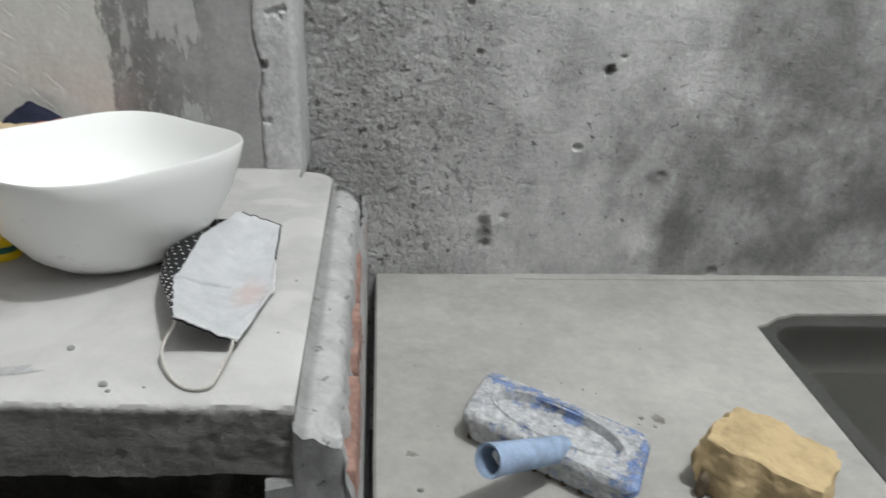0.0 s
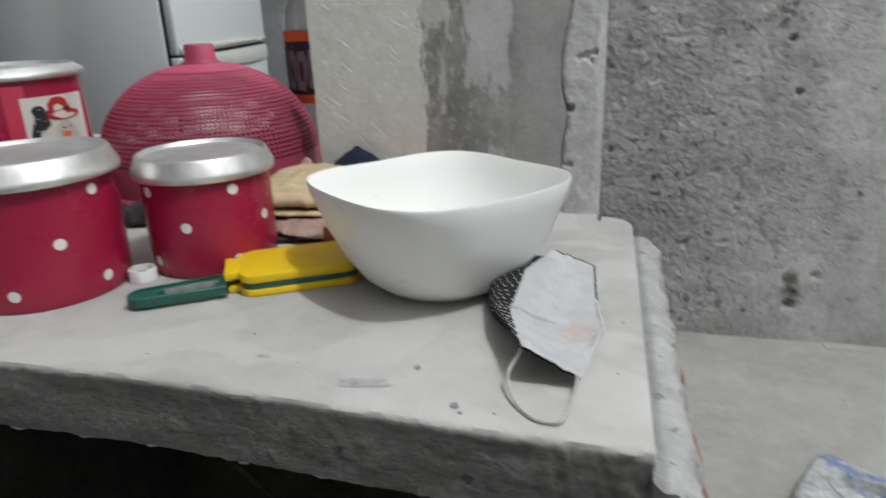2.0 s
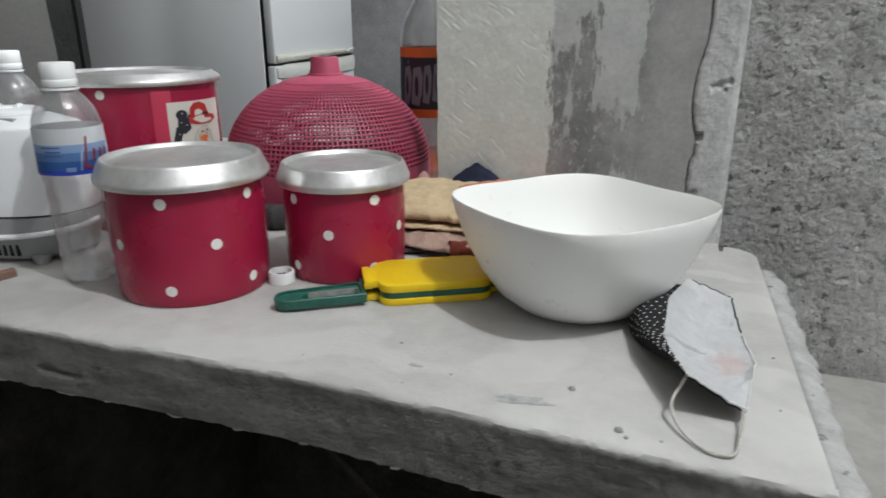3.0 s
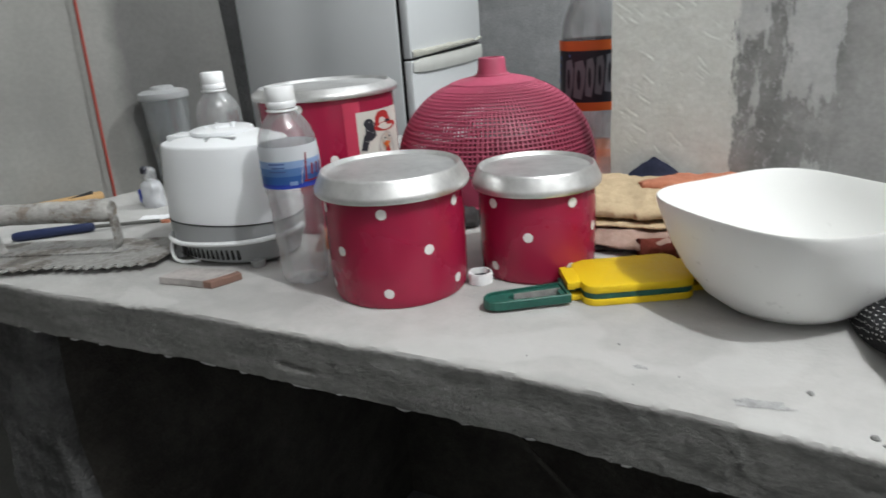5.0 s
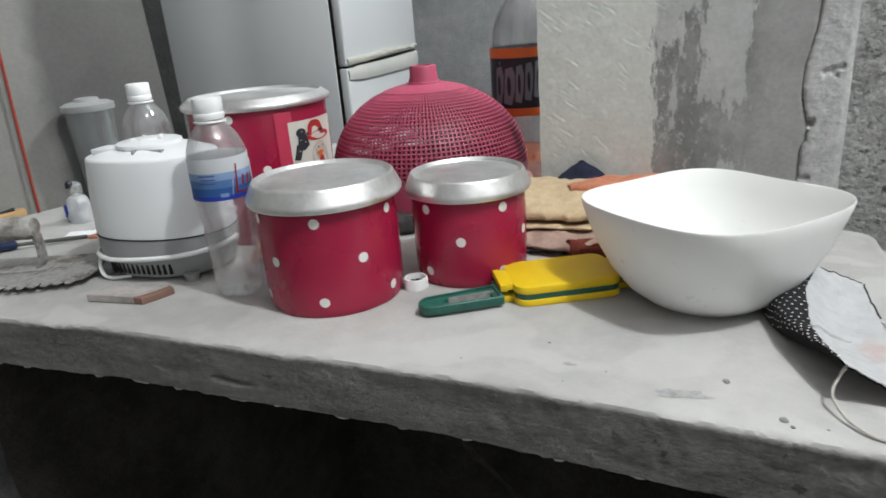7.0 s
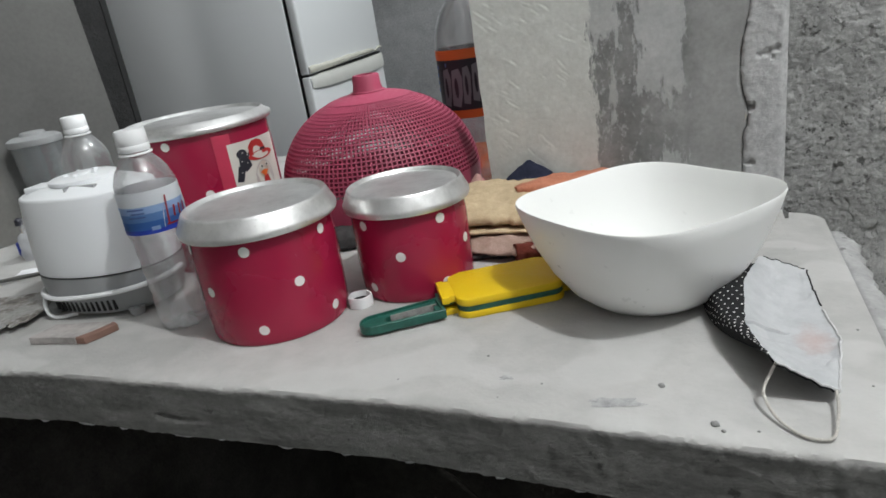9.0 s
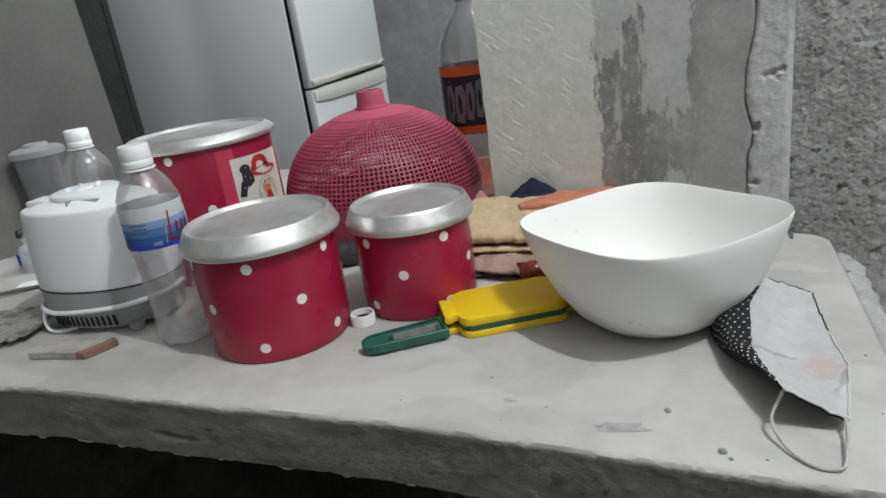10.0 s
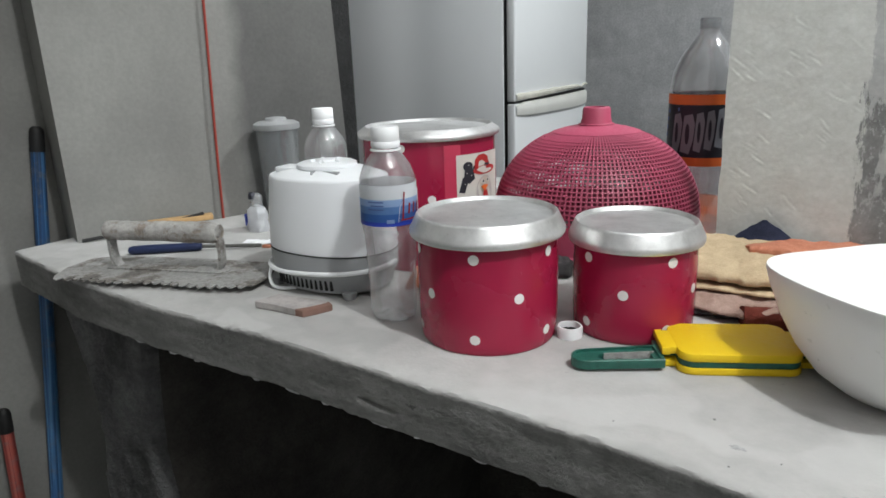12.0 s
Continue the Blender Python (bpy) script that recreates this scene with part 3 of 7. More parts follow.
M = {
    "slab": slab_top(),
    "rough_wall": rough_render(),
    "panel": panel_plaster(),
    "strip": concrete("pale_cement_strip", 0.35, 0.47, 14.0, 0.5, 0.003),
    "side": plaster_and_brick(),
    "sink_top": concrete("sink_counter_cement", 0.29, 0.42, 4.0, 0.12, 0.002, 90.0, warm=(1.0, 0.98, 0.925), speck=0.09, cloud=0.22),
    "left_wall": patched_wall(),
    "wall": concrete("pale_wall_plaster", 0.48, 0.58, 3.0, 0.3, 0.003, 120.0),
    # Darker copy of the wall plaster; the back room's dimness is in its colour.
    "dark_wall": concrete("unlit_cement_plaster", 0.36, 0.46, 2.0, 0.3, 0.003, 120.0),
    # Floor toned very dark to keep bounced light from under the slab.
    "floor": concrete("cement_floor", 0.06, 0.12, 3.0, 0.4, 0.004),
    "raw": concrete("raw_cement", 0.045, 0.17, 9.0, 1.0, 0.010),
    # Near-black cement: the shade under the slab is put into the colour.
    "slab_shade": concrete("cement_in_shade", 0.030, 0.070, 7.0, 0.8, 0.006, warm=(1.0, 0.93, 0.82)),
    # Blacker still, colouring in the shade of the gap by the refrigerator.
    "gap_shade": concrete("near_black_gap_shade", 0.010, 0.028, 7.0, 0.8, 0.006),
    "mortar": concrete("pale_mortar", 0.38, 0.52, 30.0, 0.6, 0.003),
    "drip": concrete("grey_mortar_drip", 0.20, 0.33, 30.0, 1.0, 0.005),
    "stain": concrete("damp_cement_stain", 0.20, 0.25, 30.0, 0.3, 0.002, warm=(1.0, 0.97, 0.90)),
    "smear": concrete("grey_cement_smear", 0.325, 0.40, 30.0, 0.5, 0.002),
    "ceiling": concrete("ceiling_plaster", 0.55, 0.65, 2.0, 0.2, 0.003),
    "white_plastic": plastic("white_bowl_plastic", (0.875, 0.88, 0.865), 0.34, 0.5, 0.03, 5.0, 0.0, 0.85),
    "enamel": enamel(),
    "dot": plastic("white_dot_paint", (0.80, 0.78, 0.76), 0.4, 0.4, 0.1),
    "aluminium": worn_aluminium(),
    "colander": plastic("crimson_plastic", (0.37, 0.058, 0.11), 0.5, 0.5, 0.35, 14.0, 0.03, 0.7),
    "yellow": plastic("yellow_plastic", (0.80, 0.55, 0.012), 0.4, 0.4, 0.2, 18.0, 0.05, 0.75),
    "green": plastic("green_plastic", (0.014, 0.082, 0.062), 0.42, 0.45, 0.6, 55.0, 0.12, 2.6),
    "device_white": plastic("white_appliance_plastic", (0.87, 0.89, 0.91), 0.35, 0.45, 0.04, 9.0, 0.02, 0.8),
    "device_grey": plastic("grey_appliance_plastic", (0.33, 0.34, 0.345), 0.45, 0.4, 0.1, 9.0, 0.03, 0.75),
    "black": plastic("black_plastic", (0.012, 0.012, 0.012), 0.5, 0.3),
    "pet": clear("clear_bottle_plastic", (0.985, 0.988, 0.99), 0.14, 0.11, crumpled=0.13),
    "jug": clear("frosted_jug_plastic", (0.84, 0.86, 0.87), 0.05, 0.15, (0.50, 0.51, 0.515)),
    "jug_lid": clear("frosted_lid_plastic", (0.84, 0.86, 0.87), 0.06, 0.34, (0.72, 0.73, 0.74)),
    "cap": plastic("white_cap_plastic", (0.82, 0.83, 0.84), 0.4, 0.4, 0.05),
    "label_white": plastic("white_label", (0.84, 0.87, 0.90), 0.4, 0.4, 0.15, 30.0),
    "label_blue": plastic("blue_label_print", (0.06, 0.18, 0.50), 0.4, 0.4, 0.1),
    "label_mid": plastic("mid_sky_label_print", (0.16, 0.32, 0.62), 0.4, 0.4, 0.3, 60.0),
    "label_deep": plastic("deep_blue_label_print", (0.02, 0.05, 0.38), 0.4, 0.4, 0.1),
    "label_sky": plastic("sky_blue_label_print", (0.36, 0.52, 0.76), 0.4, 0.4, 0.1),
    "label_red": plastic("dark_red_label_print", (0.25, 0.015, 0.02), 0.4, 0.4, 0.1),
    "orange": plastic("orange_label_print", (0.72, 0.15, 0.03), 0.4, 0.4, 0.15),
    "navy": plastic("navy_label_print", (0.024, 0.025, 0.035), 0.4, 0.4, 0.15),
    "mid_blue": plastic("mid_blue_label_print", (0.10, 0.16, 0.38), 0.4, 0.4, 0.15),
    "grey_print": plastic("grey_label_print", (0.20, 0.21, 0.235), 0.4, 0.4, 0.15),
    "soda": clear("orange_drink", (0.95, 0.42, 0.06), 0.02),
    "fridge": plastic("white_fridge_enamel", (0.80, 0.815, 0.82), 0.35, 0.45, 0.12, 3.0, 0.02, 0.85),
    "fridge_side": plastic("grey_white_fridge_side", (0.82, 0.835, 0.84), 0.4, 0.4, 0.12, 3.0, 0.02, 0.85),
    "fridge_lip": plastic("off_white_fridge_plastic", (0.74, 0.735, 0.69), 0.42, 0.4, 0.35, 14.0, 0.03, 0.75),
    "fridge_old": plastic("yellowed_fridge_plastic", (0.70, 0.68, 0.59), 0.45, 0.4, 0.5, 20.0, 0.03, 0.45),
    "rubber": plastic("dark_door_seal", (0.03, 0.03, 0.03), 0.7, 0.2),
    "red_cord": plastic("red_cord_sheath", (0.26, 0.035, 0.022), 0.5, 0.4),
    "pole_blue": old_pole("blue_broom_pole", (0.02, 0.085, 0.22), (0.10, 0.24, 0.42)),
    "pole_red": old_pole("red_broom_pole", (0.20, 0.025, 0.02), (0.34, 0.09, 0.07)),
    "steel": caked_steel(),
    "shiny_steel": plastic("dull_stainless_steel", (0.12, 0.12, 0.112), 0.5, 0.5, 0.4, 9.0, 0.1, 0.6, 0.5),
    "basin": plastic("cement_filmed_steel", (0.17, 0.17, 0.155), 0.38, 0.5, 0.4, 7.0, 0.08, 0.75, 0.85),
    "sink_rim": plastic("grimy_dark_steel", (0.085, 0.085, 0.08), 0.5, 0.4, 0.5, 12.0, 0.1, 0.5, 0.3),
    "brick": concrete("dusty_red_brick", 0.20, 0.42, 30.0, 0.8, 0.004, 160.0, warm=(0.95, 0.58, 0.48)),
    "handle_wood": caked_wood(),
    "wood": plastic("bare_pine", (0.50, 0.32, 0.15), 0.7, 0.25, 0.4, 40.0, 0.3, 0.65),
    "tool_blue": plastic("navy_tool_handle", (0.014, 0.023, 0.070), 0.45, 0.4),
    "chip": plastic("reddish_tile_offcut", (0.46, 0.43, 0.415), 0.75, 0.25, 1.0, 34.0, 0.8, 0.5),
    "chip_side": plastic("red_clay_body", (0.21, 0.125, 0.10), 0.85, 0.2, 0.6, 40.0, 0.6, 1.3),
    "beige_cloth": fabric("beige_towelling", (0.50, 0.38, 0.24), (0.66, 0.53, 0.35), 60.0),
    "brown_cloth": fabric("dusty_pink_brown_cloth", (0.30, 0.20, 0.16), (0.46, 0.33, 0.28), 50.0),
    "pink_cloth": fabric("dusty_pink_cloth", (0.42, 0.22, 0.20), (0.58, 0.36, 0.33), 50.0),
    "orange_cloth": fabric("orange_cloth", (0.46, 0.17, 0.10), (0.60, 0.26, 0.17), 50.0),
    "navy_cloth": fabric("navy_cloth", (0.015, 0.018, 0.035), (0.035, 0.04, 0.07), 50.0),
    "red_cloth": fabric("dark_red_cloth", (0.10, 0.022, 0.016), (0.20, 0.05, 0.035), 50.0),
    "dark_cloth": fabric("dark_grey_cloth", (0.03, 0.03, 0.032), (0.09, 0.085, 0.085), 60.0),
    "mask_white": stained_lining(),
    "mask_black": fabric("black_mask_cloth", (0.015, 0.015, 0.016), (0.03, 0.03, 0.032), 60.0),
    "mask_hem": fabric("white_hem", (0.52, 0.52, 0.52), (0.62, 0.62, 0.62), 90.0),
    "elastic": fabric("white_elastic", (0.42, 0.40, 0.37), (0.54, 0.52, 0.48), 90.0),
    "foam": plastic("yellowed_foam", (0.52, 0.40, 0.23), 0.9, 0.1, 0.95, 26.0, 0.7, 0.58),
    "foam_dark": plastic("shade_and_bristle_brown", (0.13, 0.10, 0.07), 0.9, 0.1, 0.5, 22.0, 0.9),
    "socket": plastic("pale_blue_socket_plastic", (0.23, 0.30, 0.41), 0.65, 0.3, 1.0, 45.0, 0.5, 1.7),
    "cream": plastic("cream_sticker", (0.62, 0.60, 0.55), 0.45, 0.4, 0.1),
    "sticker_skin": plastic("beige_sticker_print", (0.56, 0.48, 0.41), 0.45, 0.4, 0.1),
    "sticker_hair": plastic("pale_grey_sticker_print", (0.50, 0.46, 0.44), 0.45, 0.4, 0.6, 90.0, 0.0, 0.7),
    "sticker_red": plastic("red_sticker_print", (0.45, 0.03, 0.03), 0.45, 0.4, 0.1),
    "sticker_pink": plastic("pink_sticker_print", (0.52, 0.04, 0.09), 0.45, 0.4, 0.2, 60.0),
    "packet": plastic("white_packet_film", (0.74, 0.75, 0.77), 0.3, 0.5, 0.2, 30.0, 0.2),
    "pebble": plastic("grey_grit", (0.30, 0.30, 0.295), 0.95, 0.1, 0.6, 90.0, 0.9),
}


def painted_blue():
    m, nt, b = shader("blue_plastic_under_cement")
    n = tex(nt, "noise", 46.0, detail=7, rough=0.7)
    f = tex(nt, "noise", 120.0, detail=5, rough=0.7)
    c = nt.nodes.new("ShaderNodeTexCoord")
    s = nt.nodes.new("ShaderNodeSeparateXYZ")
    nt.links.new(c.outputs["Object"], s.inputs[0])
    worn = calc(nt, "MAXIMUM", ramp(nt, calc(nt, "MULTIPLY_ADD", s.outputs[1], 70.0, -1.1), [(0.0, 0.0), (1.0, 0.12)]), ramp(nt, calc(nt, "MULTIPLY_ADD", s.outputs[0], 80.0, -6.2), [(0.0, 0.0), (1.0, 0.12)]))
    fac = ramp(nt, calc(nt, "ADD", n, worn), [(0.57, 0.0), (0.65, 0.9)])
    col = mix(nt, fac, ramp(nt, f, [(0.3, (0.30, 0.31, 0.32)), (0.5, (0.48, 0.49, 0.50)), (0.65, (0.66, 0.67, 0.68))]), ramp(nt, f, [(0.35, (0.13, 0.22, 0.50)), (0.68, (0.26, 0.36, 0.58))]))
    nt.links.new(col, b.inputs["Base Color"])
    b.inputs["Roughness"].default_value = 0.7
    bump(nt, b, calc(nt, "SUBTRACT", calc(nt, "ADD", f, n), calc(nt, "MULTIPLY", fac, 0.5)), 0.9, 0.005)
    return m


M["brush"] = painted_blue()


def film(m, share=0.45):
    """A thin printed film that lets light through to its other side."""
    nt = m.node_tree
    out = next(n for n in nt.nodes if n.type == "OUTPUT_MATERIAL")
    b = next(n for n in nt.nodes if n.type == "BSDF_PRINCIPLED")
    tr = nt.nodes.new("ShaderNodeBsdfTranslucent")
    nt.links.new(b.inputs["Base Color"].links[0].from_socket, tr.inputs["Color"])
    both = nt.nodes.new("ShaderNodeMixShader")
    both.inputs[0].default_value = share
    nt.links.new(b.outputs[0], both.inputs[1])
    nt.links.new(tr.outputs[0], both.inputs[2])
    nt.links.new(both.outputs[0], out.inputs[0])


for k in ("label_white", "label_sky", "label_mid", "label_blue", "packet"):
    film(M[k], 0.5)

# ---- building helpers ----


def link(name, bm, material, parent=None, label="", smooth=True):
    me = bpy.data.meshes.new(name)
    bm.normal_update()
    bm.to_mesh(me)
    bm.free()
    me.materials.append(material)
    if smooth:
        me.shade_smooth()
        me.set_sharp_from_angle(angle=radians(40))
    ob = new(name, me)
    if parent:
        ob.parent = parent
    if label:
        ob["label"] = label
    return ob


def part(name, bm, material, parent, label="", smooth=True):
    return link(name, bm, material, parent, label, smooth)


def thing(name, label, category, x=0.0, y=0.0, z=0.0, rz=0.0, group=""):
    ob = new(name)
    ob.empty_display_size = 0.02
    ob.matrix_basis = pose(x, y, z, 0, 0, rz)
    return tagged(ob, label, category, group)


def structure(ob, label):
    return tagged(ob, label, kind="structure")


def sheet(rows, closed=False, wrap=False):
    """A skin over rows of points; wrap joins each row's ends, closed the first and last row."""
    bm = bmesh.new()
    vs = [[bm.verts.new(p) for p in row] for row in rows]
    n, k = len(vs), len(vs[0])
    for i in range(n if closed else n - 1):
        for j in range(k if wrap else k - 1):
            a, b = vs[i], vs[(i + 1) % n]
            f = (a[j], a[(j + 1) % k], b[(j + 1) % k], b[j])
            if len(set(f)) == 4:
                bm.faces.new(f)
    return bm


def lathe(profile, seg=64, squash=None):
    """Turn a profile of (radius, height); a radius of 0 closes the end. squash(angle) scales the radius."""
    bm = bmesh.new()
    rings = []
    for r, h in profile:
        if r <= 1e-6:
            rings.append([bm.verts.new((0, 0, h))])
            continue
        ring = []
        for i in range(seg):
            a = 2 * math.pi * i / seg
            q = r * (squash(a) if squash else 1)
            ring.append(bm.verts.new((q * math.cos(a), q * math.sin(a), h)))
        rings.append(ring)
    for a, b in zip(rings, rings[1:]):
        for i in range(seg):
            j = (i + 1) % seg
            if len(a) == 1 and len(b) == 1:
                continue
            if len(a) == 1:
                bm.faces.new((a[0], b[j], b[i]))
            elif len(b) == 1:
                bm.faces.new((a[i], a[j], b[0]))
            else:
                bm.faces.new((a[i], a[j], b[j], b[i]))
    bmesh.ops.recalc_face_normals(bm, faces=bm.faces)
    return bm


def block(x0, x1, y0, y1, z0, z1, bevel=0.0, seg=2):
    bm = bmesh.new()
    bmesh.ops.create_cube(bm, size=1)
    bmesh.ops.transform(bm, matrix=Matrix.Translation(((x0 + x1) / 2, (y0 + y1) / 2, (z0 + z1) / 2)) @ Matrix.Diagonal((x1 - x0, y1 - y0, z1 - z0, 1)), verts=bm.verts)
    if bevel:
        bmesh.ops.bevel(bm, geom=bm.edges[:], offset=bevel, segments=seg, affect="EDGES", profile=0.5)
    return bm


def prism(outline, z0, z1, bevel=0.0, seg=2):
    bm = bmesh.new()
    low = [bm.verts.new((x, y, z0)) for x, y in outline]
    f = bm.faces.new(low)
    up = bmesh.ops.extrude_face_region(bm, geom=[f])
    bmesh.ops.translate(bm, verts=[v for v in up["geom"] if isinstance(v, bmesh.types.BMVert)], vec=(0, 0, z1 - z0))
    bmesh.ops.recalc_face_normals(bm, faces=bm.faces)
    if bevel:
        es = [e for e in bm.edges if abs(e.verts[0].co.z - e.verts[1].co.z) < 1e-6]
        bmesh.ops.bevel(bm, geom=es, offset=bevel, segments=seg, affect="EDGES", profile=0.5)
    return bm


def tube(points, radius, seg=10, taper=None, caps=True):
    """A round rod along a line of points."""
    pts = [Vector(p) for p in points]
    rows = []
    side = None
    for i, p in enumerate(pts):
        d = (pts[min(i + 1, len(pts) - 1)] - pts[max(i - 1, 0)]).normalized()
        if side is None:
            side = d.orthogonal().normalized()
        side = (side - d * side.dot(d)).normalized()
        up = d.cross(side)
        r = radius * (taper[i] if taper else 1)
        rows.append([p + (side * math.cos(2 * math.pi * k / seg) + up * math.sin(2 * math.pi * k / seg)) * r for k in range(seg)])
    bm = sheet(rows, wrap=True)
    if caps:
        bm.verts.ensure_lookup_table()
        bm.faces.new(bm.verts[:seg])
        bm.faces.new(bm.verts[-seg:])
    bmesh.ops.recalc_face_normals(bm, faces=bm.faces)
    return bm


def spline(points, n=8):
    """Points along a smooth curve through the given ones."""
    p = [Vector(q) for q in points]
    p = [2 * p[0] - p[1]] + p + [2 * p[-1] - p[-2]]
    out = []
    for i in range(1, len(p) - 2):
        for k in range(n):
            t = k / n
            a, b, c, d = p[i - 1:i + 3]
            out.append(0.5 * (2 * b + (c - a) * t + (2 * a - 5 * b + 4 * c - d) * t * t + (3 * b - a - 3 * c + d) * t ** 3))
    return out + [p[-2]]


def rub(p, scale, amount, octaves=4):
    """Fractal unevenness at a place."""
    return amount * noise.fractal(Vector(p) * scale, 0.9, 2.0, octaves)


def lerp(x, table):
    return float(np.interp(x, [a for a, _ in table], [b for _, b in table]))

Z = 1.0        # height of the slab's top
ZS = 0.80      # height of the sink counter

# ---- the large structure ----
structure(link("floor", block(-4, 2.4, -2.6, 4.2, -0.1, 0), M["floor"], smooth=False), "bare grey cement floor, toned dark to limit bounced light")
# Unseen ceiling, front, right and far left walls, added for bounced light.
structure(link("ceiling", block(-4, 2.4, -2.6, 4.2, 3.0, 3.1), M["ceiling"], smooth=False), "unseen plain ceiling added to bounce light")
structure(link("wall_front", block(-4, 1.7, -1.8, -1.7, 0, 3.0), M["wall"], smooth=False), "unseen plain wall opposite the counter, added to bounce light")
structure(link("wall_right", block(1.6, 1.7, -2.6, 4.2, 0, 3.0), M["wall"], smooth=False), "unseen plain wall beyond the sink, added to bounce light")
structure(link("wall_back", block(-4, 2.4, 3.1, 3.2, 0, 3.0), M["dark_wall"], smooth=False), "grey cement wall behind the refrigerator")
structure(link("wall_far_left", block(-4.1, -4, -2.6, 4.2, 0, 3.0), M["wall"], smooth=False), "unseen plain side wall added to close the room")


def left_wall():
    """The plastered wall that the slab runs into, with its bare end."""
    d = Vector((0.301, 0.954, 0))
    n = Vector((-d.y, d.x, 0))
    a = Vector((-1.397, 0.508, 0))
    k = 0.53
    pts = [a, a + d * k, a + d * k + n * 0.13, a + n * 0.13]
    bm = prism([(p.x, p.y) for p in pts], 0, 3.0, 0.004)
    for v in bm.verts:
        if (v.co - a).to_2d().dot(d.to_2d()) > k * 0.6:
            v.co -= d * 0.04 * (v.co.z - 1.07)
    structure(link("wall_left", bm, M["left_wall"], smooth=False), "smooth grey cement-plastered wall with a stained face")
    b = a + d * k + n * 0.13
    c = b + n * 1.6 + d * 0.5
    pts = [b, c, c + d * 0.1, b + d * 0.1]
    structure(link("wall_recess", prism([(p.x, p.y) for p in pts], 0, 3.0), M["gap_shade"], smooth=False), "wall beside the refrigerator, coloured black for the shaded gap")
    e = a + n * 0.13
    pts = [(e.x, e.y), (e.x - 0.06, e.y), (-1.62, -1.72), (-1.56, -1.72)]
    structure(link("wall_side", prism(pts, 0, 3.0), M["left_wall"], smooth=False), "grey plastered side wall behind the brooms")


left_wall()

FRONT = [(-1.43, 0.425), (-1.2, 0.40), (-1.0, 0.398), (-0.81, 0.411), (-0.58, 0.411), (-0.42, 0.411), (-0.35, 0.406), (-0.23, 0.398), (-0.16, 0.392), (-0.056, 0.386)]


def slab():
    """A hand-cast slab: rough front, ragged underside edge, chipped corners."""
    xs = list(np.arange(-1.44, -0.34, 0.0036)) + list(np.arange(-0.34, -0.0565, 0.0019)) + [-0.0565]
    rows = []
    for x in xs:
        yf = lerp(x, FRONT)
        back = 1.34 if x < -0.10 else 1.34 - 0.525 * min(1.0, (x + 0.10) / 0.004)
        if x > -0.09:
            back = 0.834 - 0.018 * ((x + 0.09) / 0.034) ** 2
        right = max(0.0, (x + 0.075) / 0.0185)
        chip = max(0.0, rub((x, 0, 3), 40, 0.0010)) + max(0.0, rub((x, 0, 8), 130, 0.0005)) + 0.004 * max(0.0, 1 - abs(x + 0.580) / 0.010) + 0.010 * max(0, 1 - abs(x + 0.865) / 0.02)
        crude = min(1.0, max(0.0, (x + 0.19) * 9))
        low = 0.9390 + 0.0025 * crude + rub((x, 5, 0), 16, 0.002) + rub((x, 9, 0), 90, 0.0014) - 0.004 * max(0, noise.noise((x * 9, 4, 4)))
        row = [(x, back, low + 0.012), (x, yf + 0.06, low + 0.004), (x, yf + 0.012, low)]
        for k in range(25):
            z = low + (Z - 0.003 - chip * 0.5 - low) * k / 24
            y = yf + rub((x, 1, z), 26, 0.0010) + rub((x, 2, z * 0.6), 110, 0.0006 + 0.0003 * crude) + (0.3 + 0.3 * crude) * max(0.0, rub((x, 6, z), 60, 0.0018)) + 0.003 * max(0.0, noise.noise((x * 95, 12, z * 130)) - 0.22) * (0.1 + 0.9 * crude) + (0.003 if k == 0 else 0)
            if -0.674 < x < -0.618:
                y += 0.0045 * max(0.0, 1 - abs(z - 0.9595 + 0.04 * (x + 0.646)) / 0.0030) * min(1.0, (x + 0.674) / 0.008, (-0.618 - x) / 0.012)
            row.append((x, y, z))
        row.append((x, yf + 0.0015 + chip * 0.5, Z - 0.001 - chip * 0.12))
        row.append((x, yf + 0.006 + chip, Z))
        for k in range(1, 46):
            f = k / 45
            y = yf + 0.006 + chip + (back - yf - 0.006 - chip) * f ** 1.2
            row.append((x, y, Z + rub((x, y, 0), 9, 0.0005) - 0.002 * right ** 3))
        row.append((x, back, low + 0.012))
        rows.append(row)
    # the right-hand end, a little rough
    end = rows[-1]
    mid = sum((Vector(p) for p in end), Vector()) / len(end)
    rows.append([(p[0] + 0.0015, mid.y + (p[1] - mid.y) * 0.995, mid.z + (p[2] - mid.z) * 0.93) for p in end])
    rows.append([(p[0] + 0.0005, mid.y + (p[1] - mid.y) * 0.5, mid.z + (p[2] - mid.z) * 0.2) for p in end])
    bm = sheet(rows)
    bmesh.ops.recalc_face_normals(bm, faces=bm.faces)
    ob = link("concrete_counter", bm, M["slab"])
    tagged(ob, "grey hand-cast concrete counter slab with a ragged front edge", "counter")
    # pale mortar beads along the lower front edge
    for x, w in ((-1.047, 0.012), (-0.975, 0.008), (-0.93, 0.006), (-0.83, 0.007), (-0.770, 0.013), (-0.72, 0.006), (-0.643, 0.014), (-0.60, 0.006), (-0.530, 0.010), (-0.47, 0.007), (-0.41, 0.009), (-0.33, 0.006), (-0.27, 0.008)):
        w *= 0.85
        bm = bmesh.new()
        bmesh.ops.create_icosphere(bm, subdivisions=3, radius=1)
        for v in bm.verts:
            q = 1 + 0.5 * noise.noise(v.co * 1.6 + Vector((x * 50, 0, 0)))
            v.co = Vector((v.co.x * w * q, v.co.y * 0.0030 * q, v.co.z * 0.0020 * q))
